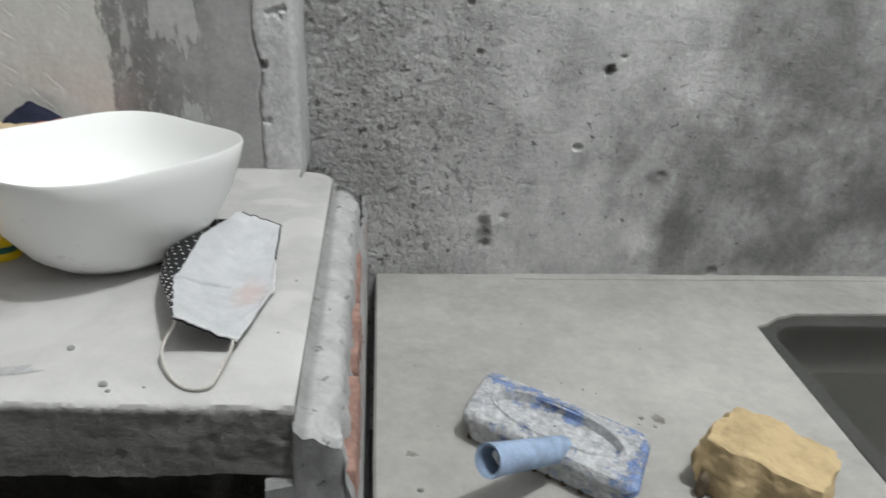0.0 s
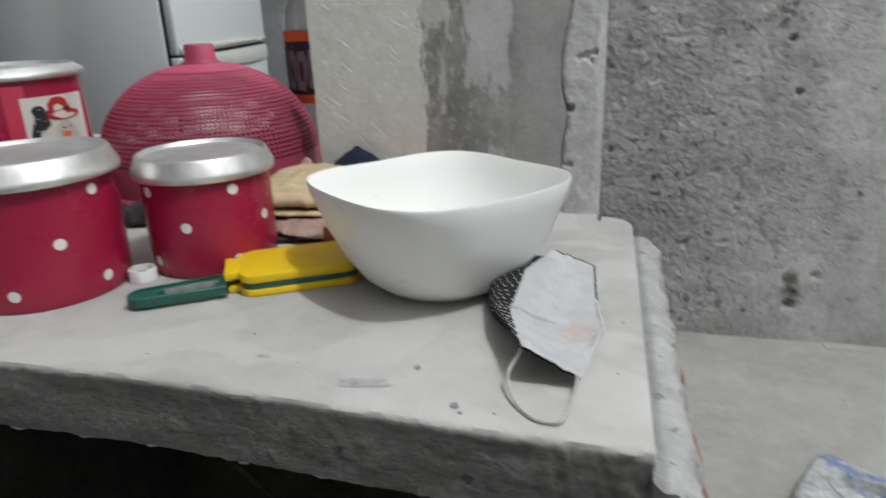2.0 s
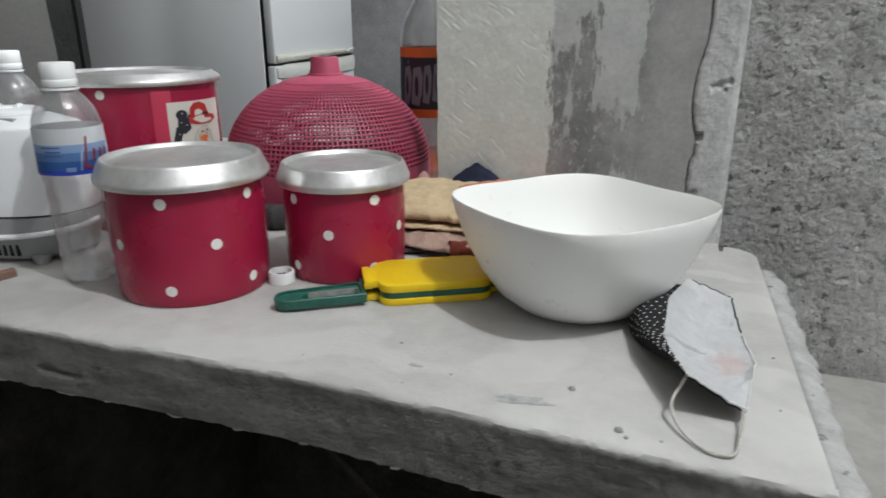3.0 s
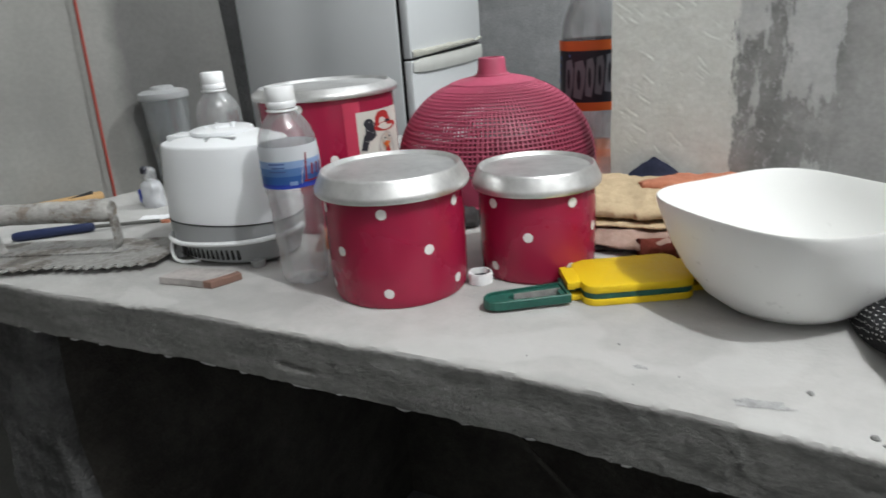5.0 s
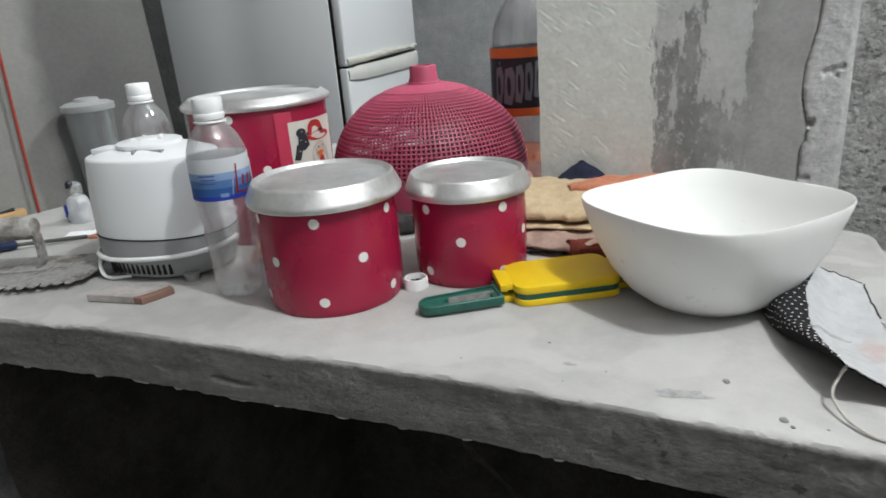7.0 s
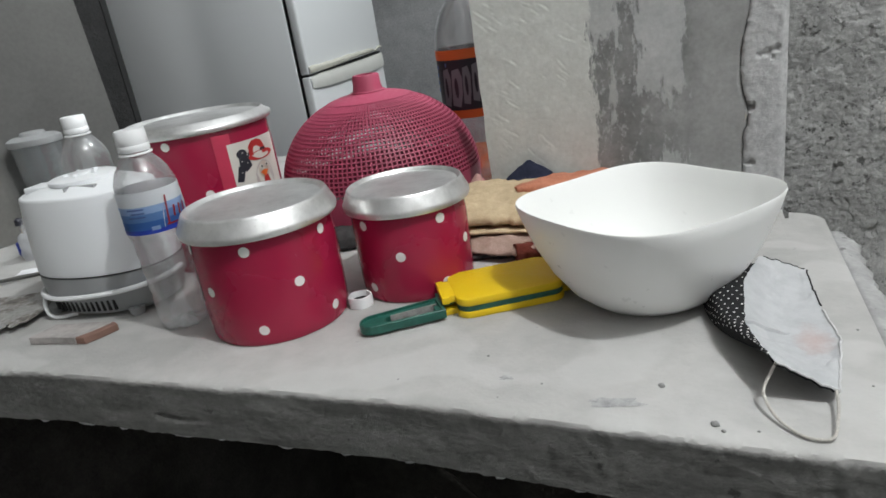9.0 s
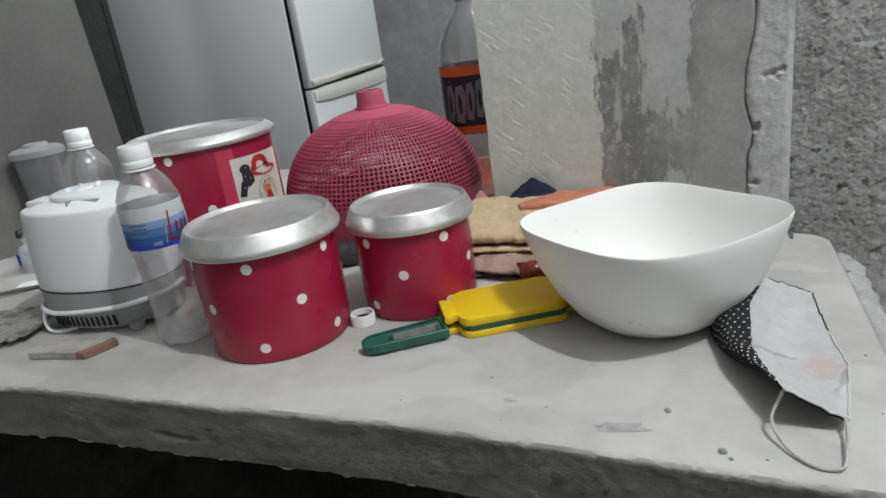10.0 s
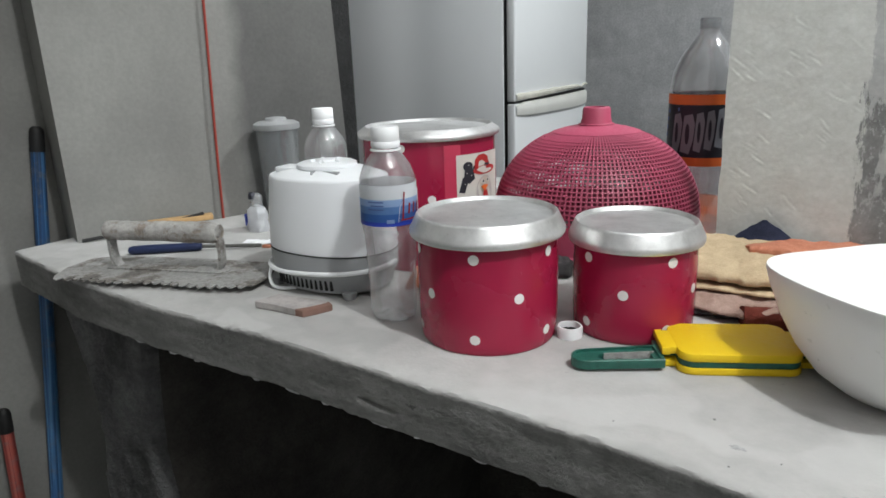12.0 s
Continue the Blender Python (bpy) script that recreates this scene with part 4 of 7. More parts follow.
        bmesh.ops.translate(bm, verts=bm.verts, vec=(x, lerp(x, FRONT) + 0.0035, 0.9395 + 0.0025 * min(1.0, max(0.0, (x + 0.19) * 9)) + rub((x, 5, 0), 16, 0.002)))
        part("mortar_bead", bm, M["mortar"], ob)
    smear("cement_smear", ob, -0.243, 0.4285, Z + 0.0009, 0.021, 0.0055, 8, 3)
    smear("cement_smear", ob, -0.33, 0.452, Z + 0.0009, 0.006, 0.003, 0, 9)
    return ob


def smear(name, parent, x, y, z, w, d, turn, seed, material="smear"):
    """A thin dried lick of cement with a ragged outline."""
    bm = bmesh.new()
    c = bm.verts.new((0, 0, 0.0002))
    n = 40
    rings = []
    for s in (0.5, 1.0):
        ring = []
        for k in range(n):
            a = 2 * math.pi * k / n
            q = s * (1 + 0.55 * noise.noise((math.cos(a) * 1.3 + seed, math.sin(a) * 1.3, 0)) + 0.3 * noise.noise((math.cos(a) * 4 + seed, math.sin(a) * 4, 1)))
            ring.append(bm.verts.new((w * q * math.cos(a), d * q * math.sin(a), 0.0001 if s < 1 else -0.0006)))
        rings.append(ring)
    for k in range(n):
        j = (k + 1) % n
        bm.faces.new((c, rings[0][k], rings[0][j]))
        bm.faces.new((rings[0][k], rings[1][k], rings[1][j], rings[0][j]))
    bmesh.ops.transform(bm, matrix=Matrix.Translation((x, y, z)) @ Matrix.Rotation(radians(turn), 4, "Z"), verts=bm.verts)
    return part(name, bm, M[material], parent)


slab()


def strip_left(z):
    """Where the crooked left border of the cement strip runs."""
    return lerp(z, [(0.98, -0.1375), (1.09, -0.1375), (1.11, -0.133), (1.127, -0.1335), (1.15, -0.1395), (1.17, -0.141), (1.20, -0.139), (1.23, -0.132), (1.26, -0.131), (1.75, -0.135)]) + rub((3, 0, z), 40, 0.0014) + rub((3, 0, z), 120, 0.0013)


def crack_gap(z):
    n = rub((9, 0, z), 45, 1.0)
    return 0.0001 + 0.6 * lerp(z, [(0.98, 0.0002), (1.05, 0.0008), (1.10, 0.0012), (1.13, 0.0030), (1.15, 0.0016), (1.19, 0.0014), (1.24, 0.0010), (1.75, 0.0)]) * max(0.0, 0.55 + n)


def panel_wall():
    """The plastered wall stub that stands on the slab, with the cement strip along its free edge."""
    rng = np.random.default_rng(7)
    strokes = []
    for _ in range(26):
        cx, cz, ca = -0.305 - 0.14 * rng.random() ** 1.7, rng.uniform(1.0, 1.30), rng.normal(-36, 4)
        for _ in range(rng.integers(1, 6)):
            strokes.append((cx + rng.normal(0, 0.010), cz + rng.normal(0, 0.008), radians(ca + rng.normal(0, 6)), rng.uniform(0.003, 0.012), rng.uniform(0.0006, 0.0011), -rng.uniform(0.0002, 0.0007)))
    zs = np.concatenate([np.arange(0.985, 1.31, 0.0016), np.linspace(1.315, 1.75, 40)])
    xs = np.concatenate([np.linspace(0, 0.5, 130), np.linspace(0.51, 1, 60)])
    n = len(xs)
    ends = np.array([strip_left(z) - crack_gap(z) for z in zs])
    gx = -0.452 + (ends[None, :] + 0.452) * xs[:, None]
    gz = np.repeat(zs[None, :], n, 0)
    lift = np.zeros_like(gx)
    for sx, sz, a, long, wide, high in strokes:
        u = (gx - sx) * math.cos(a) + (gz - sz) * math.sin(a)
        v = -(gx - sx) * math.sin(a) + (gz - sz) * math.cos(a)
        v = v + 0.0004 * np.sin(u * 220 + sx * 900)
        lift += high * np.exp(-(v / wide) ** 2 - (u / long) ** 4)
        lift -= 0.7 * high * np.exp(-((v + 2.0 * wide) / (1.1 * wide)) ** 2 - (u / long) ** 4)
    rows = []
    for i in range(n):
        row = []
        for j, z in enumerate(zs):
            x = float(gx[i, j]) + (rub((1, 1, z), 12, 0.0015) if i == 0 else 0)
            y = 0.861 - 0.045 * (x + 0.452) + rub((x, 0, z), 7, 0.0010) + rub((x, 0, z), 40, 0.0004) - float(lift[i, j])
            if i == n - 1:
                y += 0.002
            row.append((x, y, float(z)))
        rows.append(row)
    first = [(p[0] + 0.003, p[1] + 0.10, p[2]) for p in rows[0]]
    last = [(p[0], p[1] + 0.08, p[2]) for p in rows[-1]]
    bm = sheet([first, [(p[0], p[1] + 0.004, p[2]) for p in rows[0]]] + rows + [last])
    bmesh.ops.recalc_face_normals(bm, faces=bm.faces)
    structure(link("wall_stub", bm, M["panel"]), "white plastered wall stub with a bare grey damp streak")
    structure(link("wall_stub_upper", block(-0.452, -0.097, 0.865, 0.94, 1.7495, 3.0), M["panel"], smooth=False), "upper part of the plastered wall stub")
    structure(link("wall_stub_core", block(-0.446, -0.1, 0.885, 0.95, 0.99, 1.75), M["raw"], smooth=False), "cement core of the wall stub")
    # the strip, with a crooked crack beside it
    rows = []
    zs = np.concatenate([np.arange(0.985, 1.30, 0.0016), np.linspace(1.31, 1.75, 40)])
    for i in range(27):
        f = i / 26
        row = []
        for z in zs:
            left = strip_left(z)
            x = left + (-0.0935 - left) * f
            round_ = 0.003 * (max(0, 0.1 - f) / 0.1) ** 2 + 0.007 * (max(0, f - 0.8) / 0.2) ** 2
            dent = sum(d * max(0, 1 - (math.hypot(x - dx, (z - dz) * 0.9) * (1 + 0.5 * noise.noise((x * 180, 0, z * 180))) / r) ** 2) for dx, dz, r, d in ((-0.131, 1.1245, 0.006, 0.012), (-0.114, 1.1835, 0.005, 0.006), (-0.121, 1.181, 0.0045, 0.004), (-0.104, 1.187, 0.0045, 0.006), (-0.109, 1.177, 0.003, 0.004), (-0.13, 1.06, 0.005, 0.006)))
            row.append((x, 0.8435 + round_ + dent + rub((x, 0, z), 26, 0.0013), z))
        rows.append(row)
    first = [(p[0] + 0.002, 0.875, p[2]) for p in rows[0]]
    last = [(p[0] + 0.0005, 0.95, p[2]) for p in rows[-1]]
    bm = sheet([first] + rows + [last])
    bmesh.ops.recalc_face_normals(bm, faces=bm.faces)
    structure(link("wall_edge_strip", bm, M["strip"]), "pale cement strip with dents along the wall's free edge")


panel_wall()

HOLES = ((0.3129, 1.1101, 0.0075, 0.014), (0.3295, 1.1285, 0.004, 0.005), (0.1356, 1.1295, 0.005, 0.010), (0.2822, 1.0023, 0.006, 0.008), (0.1534, 0.885, 0.011, 0.008), (0.1581, 0.851, 0.008, 0.012), (0.157, 0.868, 0.009, 0.006),
         (0.1209, 1.1909, 0.005, 0.008), (0.5178, 0.8083, 0.008, 0.01), (0.183, 0.8944, 0.006, 0.004), (0.4098, 0.9642, 0.007, 0.003), (0.05, 1.03, 0.006, 0.004), (0.02, 0.93, 0.007, 0.005))


def rough_wall():
    rows = []
    for x in list(np.arange(-0.11, 0.13, 0.0018)) + list(np.arange(0.13, 0.45, 0.0032)) + list(np.arange(0.45, 0.82, 0.006)) + [0.95, 1.2, 1.6, 2.4]:
        row = []
        for z in [0.5, 0.7] + list(np.arange(0.76, 0.93, 0.0036)) + list(np.arange(0.93, 1.28, 0.0019)) + [1.285, 1.29, 1.3, 1.32, 1.34, 1.36, 1.4, 1.6, 1.9, 2.3, 3.0]:
            y = 0.952 - 0.035 * x
            coarse = 0.25 + 0.75 * min(1.0, max(0.0, (0.20 - x) / 0.18))
            p = (x + 0.004 * noise.noise((x * 40, 1, z * 40)), 0, z)
            y -= rub((x, 0, z), 6, 0.0022) + coarse * (rub((p[0], 3, z), 33, 0.0009) + rub((p[0], 4, z), 150, 0.0009) + max(0.0, rub((p[0], 7, z), 110, 0.0010)) - 1.6 * max(0.0, rub((p[0], 11, z), 85, 0.0026) - 0.0009))
            for hx, hz_, r, d in HOLES:
                q = math.hypot(x - hx, z - hz_) / r * (1 + 0.35 * noise.noise((x * 120, 3, z * 120)))
                if q < 1:
                    y += d * (1 - q * q) ** 0.7
            row.append((x, y, z))
        rows.append(row)
    bm = sheet(rows)
    bmesh.ops.recalc_face_normals(bm, faces=bm.faces)
    structure(link("wall_rough", bm, M["rough_wall"]), "rough unpainted cement-rendered wall with pits")
    structure(link("wall_rough_core", prism([(-0.10, 0.972), (2.4, 0.885), (2.4, 1.05), (-0.10, 1.05)], 0, 3.0), M["raw"], smooth=False), "cement core of the rough wall")


rough_wall()


def supports():
    """The plastered brick wall under the slab's end and the pier near the other end."""
    rows = []
    for y in np.arange(0.384, 0.962, 0.003):
        row = []
        far = min(1.0, max(0.0, (y - 0.815) / 0.035))
        rough = lambda k, z: rub((y, k * 0.08, z), 30, 0.0012) + rub((y, k * 0.12, z), 95, 0.0015) + rub((y, k * 0.25, z), 210, 0.0011)
        prof = [(-0.078, 0.5), (-0.078, 0.9), (-0.076, 0.941), (-0.058, 0.9425), (-0.0575, 0.970), (-0.0560, 0.988), (-0.0515, 0.984), (-0.0480, 0.9835), (-0.0440, 0.9835), (-0.038, 0.982), (-0.0325, 0.980), (-0.0275, 0.974), (-0.0265, 0.962), (-0.0262, 0.945), (-0.0215, 0.928), (-0.0180, 0.895), (-0.0175, 0.87), (-0.0170, 0.83), (-0.017, 0.79), (-0.017, 0.5)]
        for k, (x, z) in enumerate(prof):
            z -= 0.060 * far * (1 if 3 < k < 14 else 0) * (1 if z > 0.9 else 0)
            jag = 0.9 * rub((y, 2, 1), 55, 0.006) if 9 < k < 16 else 0
            pit = 0.014 * max(0.0, 1 - math.hypot(y - 0.392, (x + 0.034) * 1.2) / 0.012) + 0.010 * max(0.0, 1 - math.hypot(y - 0.43, (x + 0.024) * 1.5) / 0.012)
            z -= pit if 6 < k < 14 else 0
            row.append((x + (rough(k, z) + jag if 5 < k < 18 else 0), y, z + ((0.35 if k < 11 else 0.7) * rough(k + 20, z) if 4 < k < 16 else 0)))
        rows.append(row)
    face = []
    mid = Vector((-0.045, 0.376, 0.72))
    for s in (0.985, 0.93, 0.86, 0.75, 0.6, 0.45, 0.3, 0.15):
        face.append([(mid.x + (p[0] - mid.x) * s, 0.381 + rub((p[0] * s, 8, p[2] * s), 34, 0.007) + rub((p[0] * s, 8, p[2] * s), 110, 0.003), mid.z + (p[2] - mid.z) * s) for p in rows[0]])
    bm = sheet(face[::-1] + rows)
    bmesh.ops.recalc_face_normals(bm, faces=bm.faces)
    end = structure(link("wall_under_slab_end", bm, M["side"]), "crudely plastered brick wall beside the slab with red brick showing")
    for y0, y1, x1 in ((0.388, 0.492, -0.0180), (0.503, 0.612, -0.0195), (0.622, 0.73, -0.0215)):
        bm = block(x1 - 0.035, x1 + 0.0008, y0, y1, 0.905, 0.944, 0.002)
        bmesh.ops.subdivide_edges(bm, edges=bm.edges[:], cuts=7, use_grid_fill=True)
        for v in bm.verts:
            v.co.x += rub(v.co, 45, 0.0022) + rub(v.co, 150, 0.0012)
            v.co.z += rub(v.co + Vector((3, 0, 0)), 45, 0.002)
        part("brick", bm, M["brick"], end)
    for x, y, z, r in ((-0.050, 0.389, 0.960, 0.011), (-0.034, 0.389, 0.948, 0.013), (-0.048, 0.389, 0.936, 0.010), (-0.028, 0.389, 0.925, 0.010)):
        bm = bmesh.new()
        bmesh.ops.create_icosphere(bm, subdivisions=5, radius=r)
        for v in bm.verts:
            v.co *= 0.9 + 0.30 * noise.noise(v.co * 60 + Vector((x * 90, 0, 0))) + 0.07 * noise.noise(v.co * 210 + Vector((x * 90, 0, 0))) + 0.03 * noise.noise(v.co * 520)
            v.co.y *= 0.5
        bmesh.ops.translate(bm, verts=bm.verts, vec=(x, y, z))
        part("mortar_lump", bm, M["strip"], end)
    # pier under the left part, its inner side darkened in colour as shade
    rows, lining = [], []
    for z in np.arange(0.0, 0.951, 0.01):
        jag = 0.010 * noise.noise((z * 9, 0, 0)) + 0.006 * noise.noise((z * 30, 2, 0)) + 0.003 * noise.noise((z * 90, 5, 0))
        x1 = lerp(z, [(0.55, -1.10), (0.65, -1.116), (0.72, -1.126), (0.83, -1.116), (0.92, -1.10)]) + 0.3 * jag
        x0 = lerp(z, [(0.60, -1.302), (0.71, -1.270), (0.78, -1.276), (0.84, -1.294), (0.92, -1.325)]) + 0.6 * jag
        row = [(x0, 1.3, z), (x0, 0.444, z), (x0 + 0.005, 0.433, z)]
        for k in range(1, 24):
            x = x0 + 0.005 + (x1 - x0 - 0.011) * k / 24
            row.append((x, 0.430 + rub((x, 1, z), 22, 0.004) + rub((x, 4, z), 90, 0.003), z))
        rows.append(row + [(x1 - 0.006, 0.432, z), (x1, 0.442, z), (x1, 0.456, z), (x1 - 0.03, 0.47, z)])
        lining.append([(x1 - 0.06, 0.456, z), (x1 + 0.001, 0.456, z), (x1 + 0.003, 0.47, z)] + [(x1 + 0.003 + rub((9, y, z), 14, 0.006), y, z) for y in np.linspace(0.5, 1.29, 20)])
    bm = sheet(rows)
    bmesh.ops.recalc_face_normals(bm, faces=bm.faces)
    structure(link("pier_under_slab", bm, M["raw"]), "raw cement pier holding up the slab")
    structure(link("wall_under_slab_side", sheet(lining), M["slab_shade"]), "lining of the pier inside the space under the slab, darkened for shade")
    structure(link("wall_under_slab_back", block(-1.3, -0.02, 1.28, 1.34, 0, 0.955), M["slab_shade"], smooth=False), "wall closing the space under the slab, darkened for shade")


supports()


def sink_counter():
    """The lower counter with the opening for the steel basin."""
    hole = [(0.514, 0.784), (0.532, 0.790), (0.556, 0.806), (0.59, 0.8155), (1.02, 0.803), (1.05, 0.78), (1.05, 0.45), (1.02, 0.42), (0.56, 0.42), (0.486, 0.45), (0.492, 0.54), (0.507, 0.72)]
    outer = [(-0.004, 0.985), (0.4, 0.985), (0.7, 0.975), (1.3, 0.96), (1.6, 0.95), (1.6, 0.40), (1.3, 0.395), (0.9, 0.39), (0.4, 0.385), (-0.006, 0.38), (-0.008, 0.55), (-0.006, 0.75)]
    bm = bmesh.new()
    rings = [[(x, y, ZS - 0.05) for x, y in outer], [(x, y, ZS - 0.003) for x, y in outer], [(x + (0.003 if x < 0 else 0), y, ZS) for x, y in outer]]
    for f in (0.25, 0.5, 0.75):
        rings.append([(a[0] + (b[0] - a[0]) * f, a[1] + (b[1] - a[1]) * f, ZS) for a, b in zip(outer, [hole[1], hole[2], hole[3], hole[4], hole[5], hole[6], hole[7], hole[8], hole[9], hole[10], hole[11], hole[0]])])
    h = [hole[1], hole[2], hole[3], hole[4], hole[5], hole[6], hole[7], hole[8], hole[9], hole[10], hole[11], hole[0]]
    rings.append([(x, y, ZS) for x, y in h])
    rings.append([(x + 0.002, y - 0.002, ZS - 0.03) for x, y in h])
    bm = sheet(rings, wrap=True)
    bmesh.ops.recalc_face_normals(bm, faces=bm.faces)
    ob = link("sink_counter", bm, M["sink_top"], smooth=False)
    tagged(ob, "lower pale cement counter along the rough wall", "counter")
    for x, y, w, d, turn, seed in ((0.03, 0.56, 0.006, 0.004, 0, 44), (0.30, 0.60, 0.006, 0.007, 20, 47), (0.04, 0.47, 0.004, 0.006, 0, 52)):
        smear("cement_smear", ob, x, y, ZS + 0.0009, w, d, turn, seed, "stain")
    edge = [(0.205 + 0.7 * i / 40, 0.928 - 0.024 * i / 40 + rub((i * 0.4, 0, 0), 1.0, 0.0016)) for i in range(41)]
    bm = prism(edge + [(0.905, 0.99), (0.203, 0.99)], ZS, ZS + 0.0012, 0.0008, 1)
    structure(link("mortar_fillet", bm, M["sink_top"], smooth=False), "thin mortar layer where the counter meets the wall")
    basin = thing("sink_basin", "dull stainless steel sink basin let into the cement counter", "sink", 0.775, 0.604, ZS, -3.5)

    def ring(w, d, z, r=0.05):
        pts = []
        for cx, cy, a0 in ((w - r, d - r, 0), (-w + r, d - r, 90), (-w + r, -d + r, 180), (w - r, -d + r, 270)):
            for k in range(7):
                a = radians(a0 + 15 * k)
                pts.append((cx + r * math.cos(a), cy + r * math.sin(a), z))
        return pts
    bm = sheet([ring(0.251, 0.184, -0.007), ring(0.2495, 0.1825, -0.010), ring(0.2485, 0.1815, -0.02), ring(0.246, 0.179, -0.062), ring(0.236, 0.169, -0.078, 0.06), ring(0.20, 0.135, -0.083, 0.06), ring(0.03, 0.03, -0.086, 0.029)], wrap=True)
    part("bowl", bm, M["basin"], basin)
    part("drain", lathe([(0.0, -0.084), (0.028, -0.084), (0.032, -0.080), (0.036, -0.084)], 24), M["black"], basin)
    rim = sheet([ring(0.274, 0.207, -0.006), ring(0.272, 0.205, -0.0035), ring(0.253, 0.186, -0.0045), ring(0.2495, 0.1825, -0.009)], wrap=True)
    part("rim", rim, M["sink_rim"], basin, "dark steel rim")


sink_counter()

# ---- things on the slab ----


def bowl():
    t = thing("plastic_bowl", "large white plastic salad bowl with a soft square rim", "bowl", -0.2319, 0.6123, Z, 4.2)

    def square(power):
        def f(a):
            a += math.pi / 4
            return (abs(math.cos(a)) ** power + abs(math.sin(a)) ** power) ** (-1 / power) / 2 ** (0.5 - 1 / power)
        return f
    prof = [(0.0, 0.001), (0.046, 0.0), (0.062, 0.003), (0.078, 0.013), (0.094, 0.031), (0.107, 0.053), (0.1165, 0.077), (0.1205, 0.0905), (0.1198, 0.0925), (0.1185, 0.091),
            (0.1142, 0.077), (0.1045, 0.053), (0.0915, 0.032), (0.0755, 0.0155), (0.058, 0.006), (0.0, 0.0045)]
    bm = bmesh.new()
    rings = []
    seg = 96
    for r, h in prof:
        if r == 0:
            rings.append([bm.verts.new((0, 0, h))] * seg)
            continue
        f = min(1.0, h / 0.09)
        sq = square(2.0 + 1.6 * f)
        ring = []
        for i in range(seg):
            a = 2 * math.pi * i / seg
            q = (r - 0.0028 * (1 - f)) * sq(a)
            lift = 0.0007 * f * f * (math.cos(4 * a))
            y = q * math.sin(a) * 0.904 - 0.0070 * f * f
            tip = 0.0010 * f * f * max(0.0, math.cos(a)) ** 3
            ring.append(bm.verts.new((q * math.cos(a) * 0.962, y, h * 1.092 + lift + tip)))
        rings.append(ring)
    for a, b in zip(rings, rings[1:]):
        for i in range(seg):
            j = (i + 1) % seg
            f = []
            for v in (a[i], a[j], b[j], b[i]):
                if v not in f:
                    f.append(v)
            bm.faces.new(f)
    bmesh.ops.recalc_face_normals(bm, faces=bm.faces)
    part("shell", bm, M["white_plastic"], t)


bowl()


def dot_on(t, radius, angle, h, size, slope=0.0):
    """A painted spot bent round a pot."""
    bm = bmesh.new()
    ring, c = [], None
    for k in range(18):
        a = 2 * math.pi * k / 18
        u, v = size * math.cos(a), size * math.sin(a)
        th = angle + u / radius
        r = radius + 0.0005 + slope * v
        ring.append(bm.verts.new((r * math.cos(th), r * math.sin(th), h + v)))
    c = bm.verts.new(((radius + 0.0006) * math.cos(angle), (radius + 0.0006) * math.sin(angle), h))
    for i in range(18):
        bm.faces.new((c, ring[i], ring[(i + 1) % 18]))
    return part("dot", bm, M["dot"], t)


def pot(label, x, y, r, body, lid_r, top, rows, size=0.0052):
    """A round enamelled canister with a flared aluminium lid."""
    t = thing("canister", label, "canister", x, y, Z, 0, "red spotted canisters")
    b = body
    part("body", lathe([(0.0, 0.002), (r * 0.935, 0.0), (r * 0.962, 0.0010), (r * 0.980, 0.0042), (r * 0.988, 0.011), (r * 0.995, 0.021), (r, 0.04), (r, b * 0.72), (r * 0.985, b * 0.9), (r * 0.99, b), (r * 0.965, b + 0.002), (r * 0.94, b - 0.002), (r * 0.94, 0.01), (0.0, 0.006)], 72), M["enamel"], t)
    k = lid_r
    part("lid", lathe([(k * 0.955, b - 0.005), (k * 0.985, b - 0.0048), (k * 0.998, b - 0.003), (k, b + 0.0005), (k * 0.988, b + 0.0025), (k * 0.915, top - 0.0020), (k * 0.903, top - 0.0004), (k * 0.886, top + 0.0003), (k * 0.868, top - 0.0004), (k * 0.850, top - 0.0026), (k * 0.835, top - 0.0038), (k * 0.81, top - 0.0040), (k * 0.795, top - 0.0036), (k * 0.74, top - 0.0034), (k * 0.3, top - 0.0030), (0.0, top - 0.0030)], 96), M["aluminium"], t, "dull brushed aluminium lid")
    for h, turns in rows:
        for a in turns:
            dot_on(t, r * (1.0 if h < b * 0.8 else 0.996) * lerp(h, [(0.011, 0.988), (0.021, 0.995), (0.04, 1.0)]), radians(a), h, size, 0.9 * r if h < 0.02 else 0.0)
    return t


pot("short crimson enamel canister with white dots and aluminium lid", -0.6025, 0.548, 0.0727, 0.1142, 0.0799, 0.1308,
    [(0.0990, (-68.5, -4.3, 56, 116, 172, 232)), (0.0585, (-34.2, -107.5, 40, 114, 184)), (0.0180, (-68.6, -5.8, 55, 112, 170, 232))])
pot("small crimson enamel canister with white dots and aluminium lid", -0.4790, 0.6395, 0.0627, 0.0998, 0.0686, 0.1155,
    [(0.0855, (-115, -36, 45, 140)), (0.0530, (-79, -5, 60, 130, 200)), (0.0168, (-116, -38.5, 40, 135))])
tall = pot("tall crimson enamel canister with a bird sticker and aluminium lid", -0.822, 0.747, 0.0945, 0.1825, 0.1005, 0.1918,
           [(0.169, (-76, -140, 100, 160)), (0.102, (-52.5, -120, 110)), (0.055, (-85, -20, 60, 140))], 0.0055)


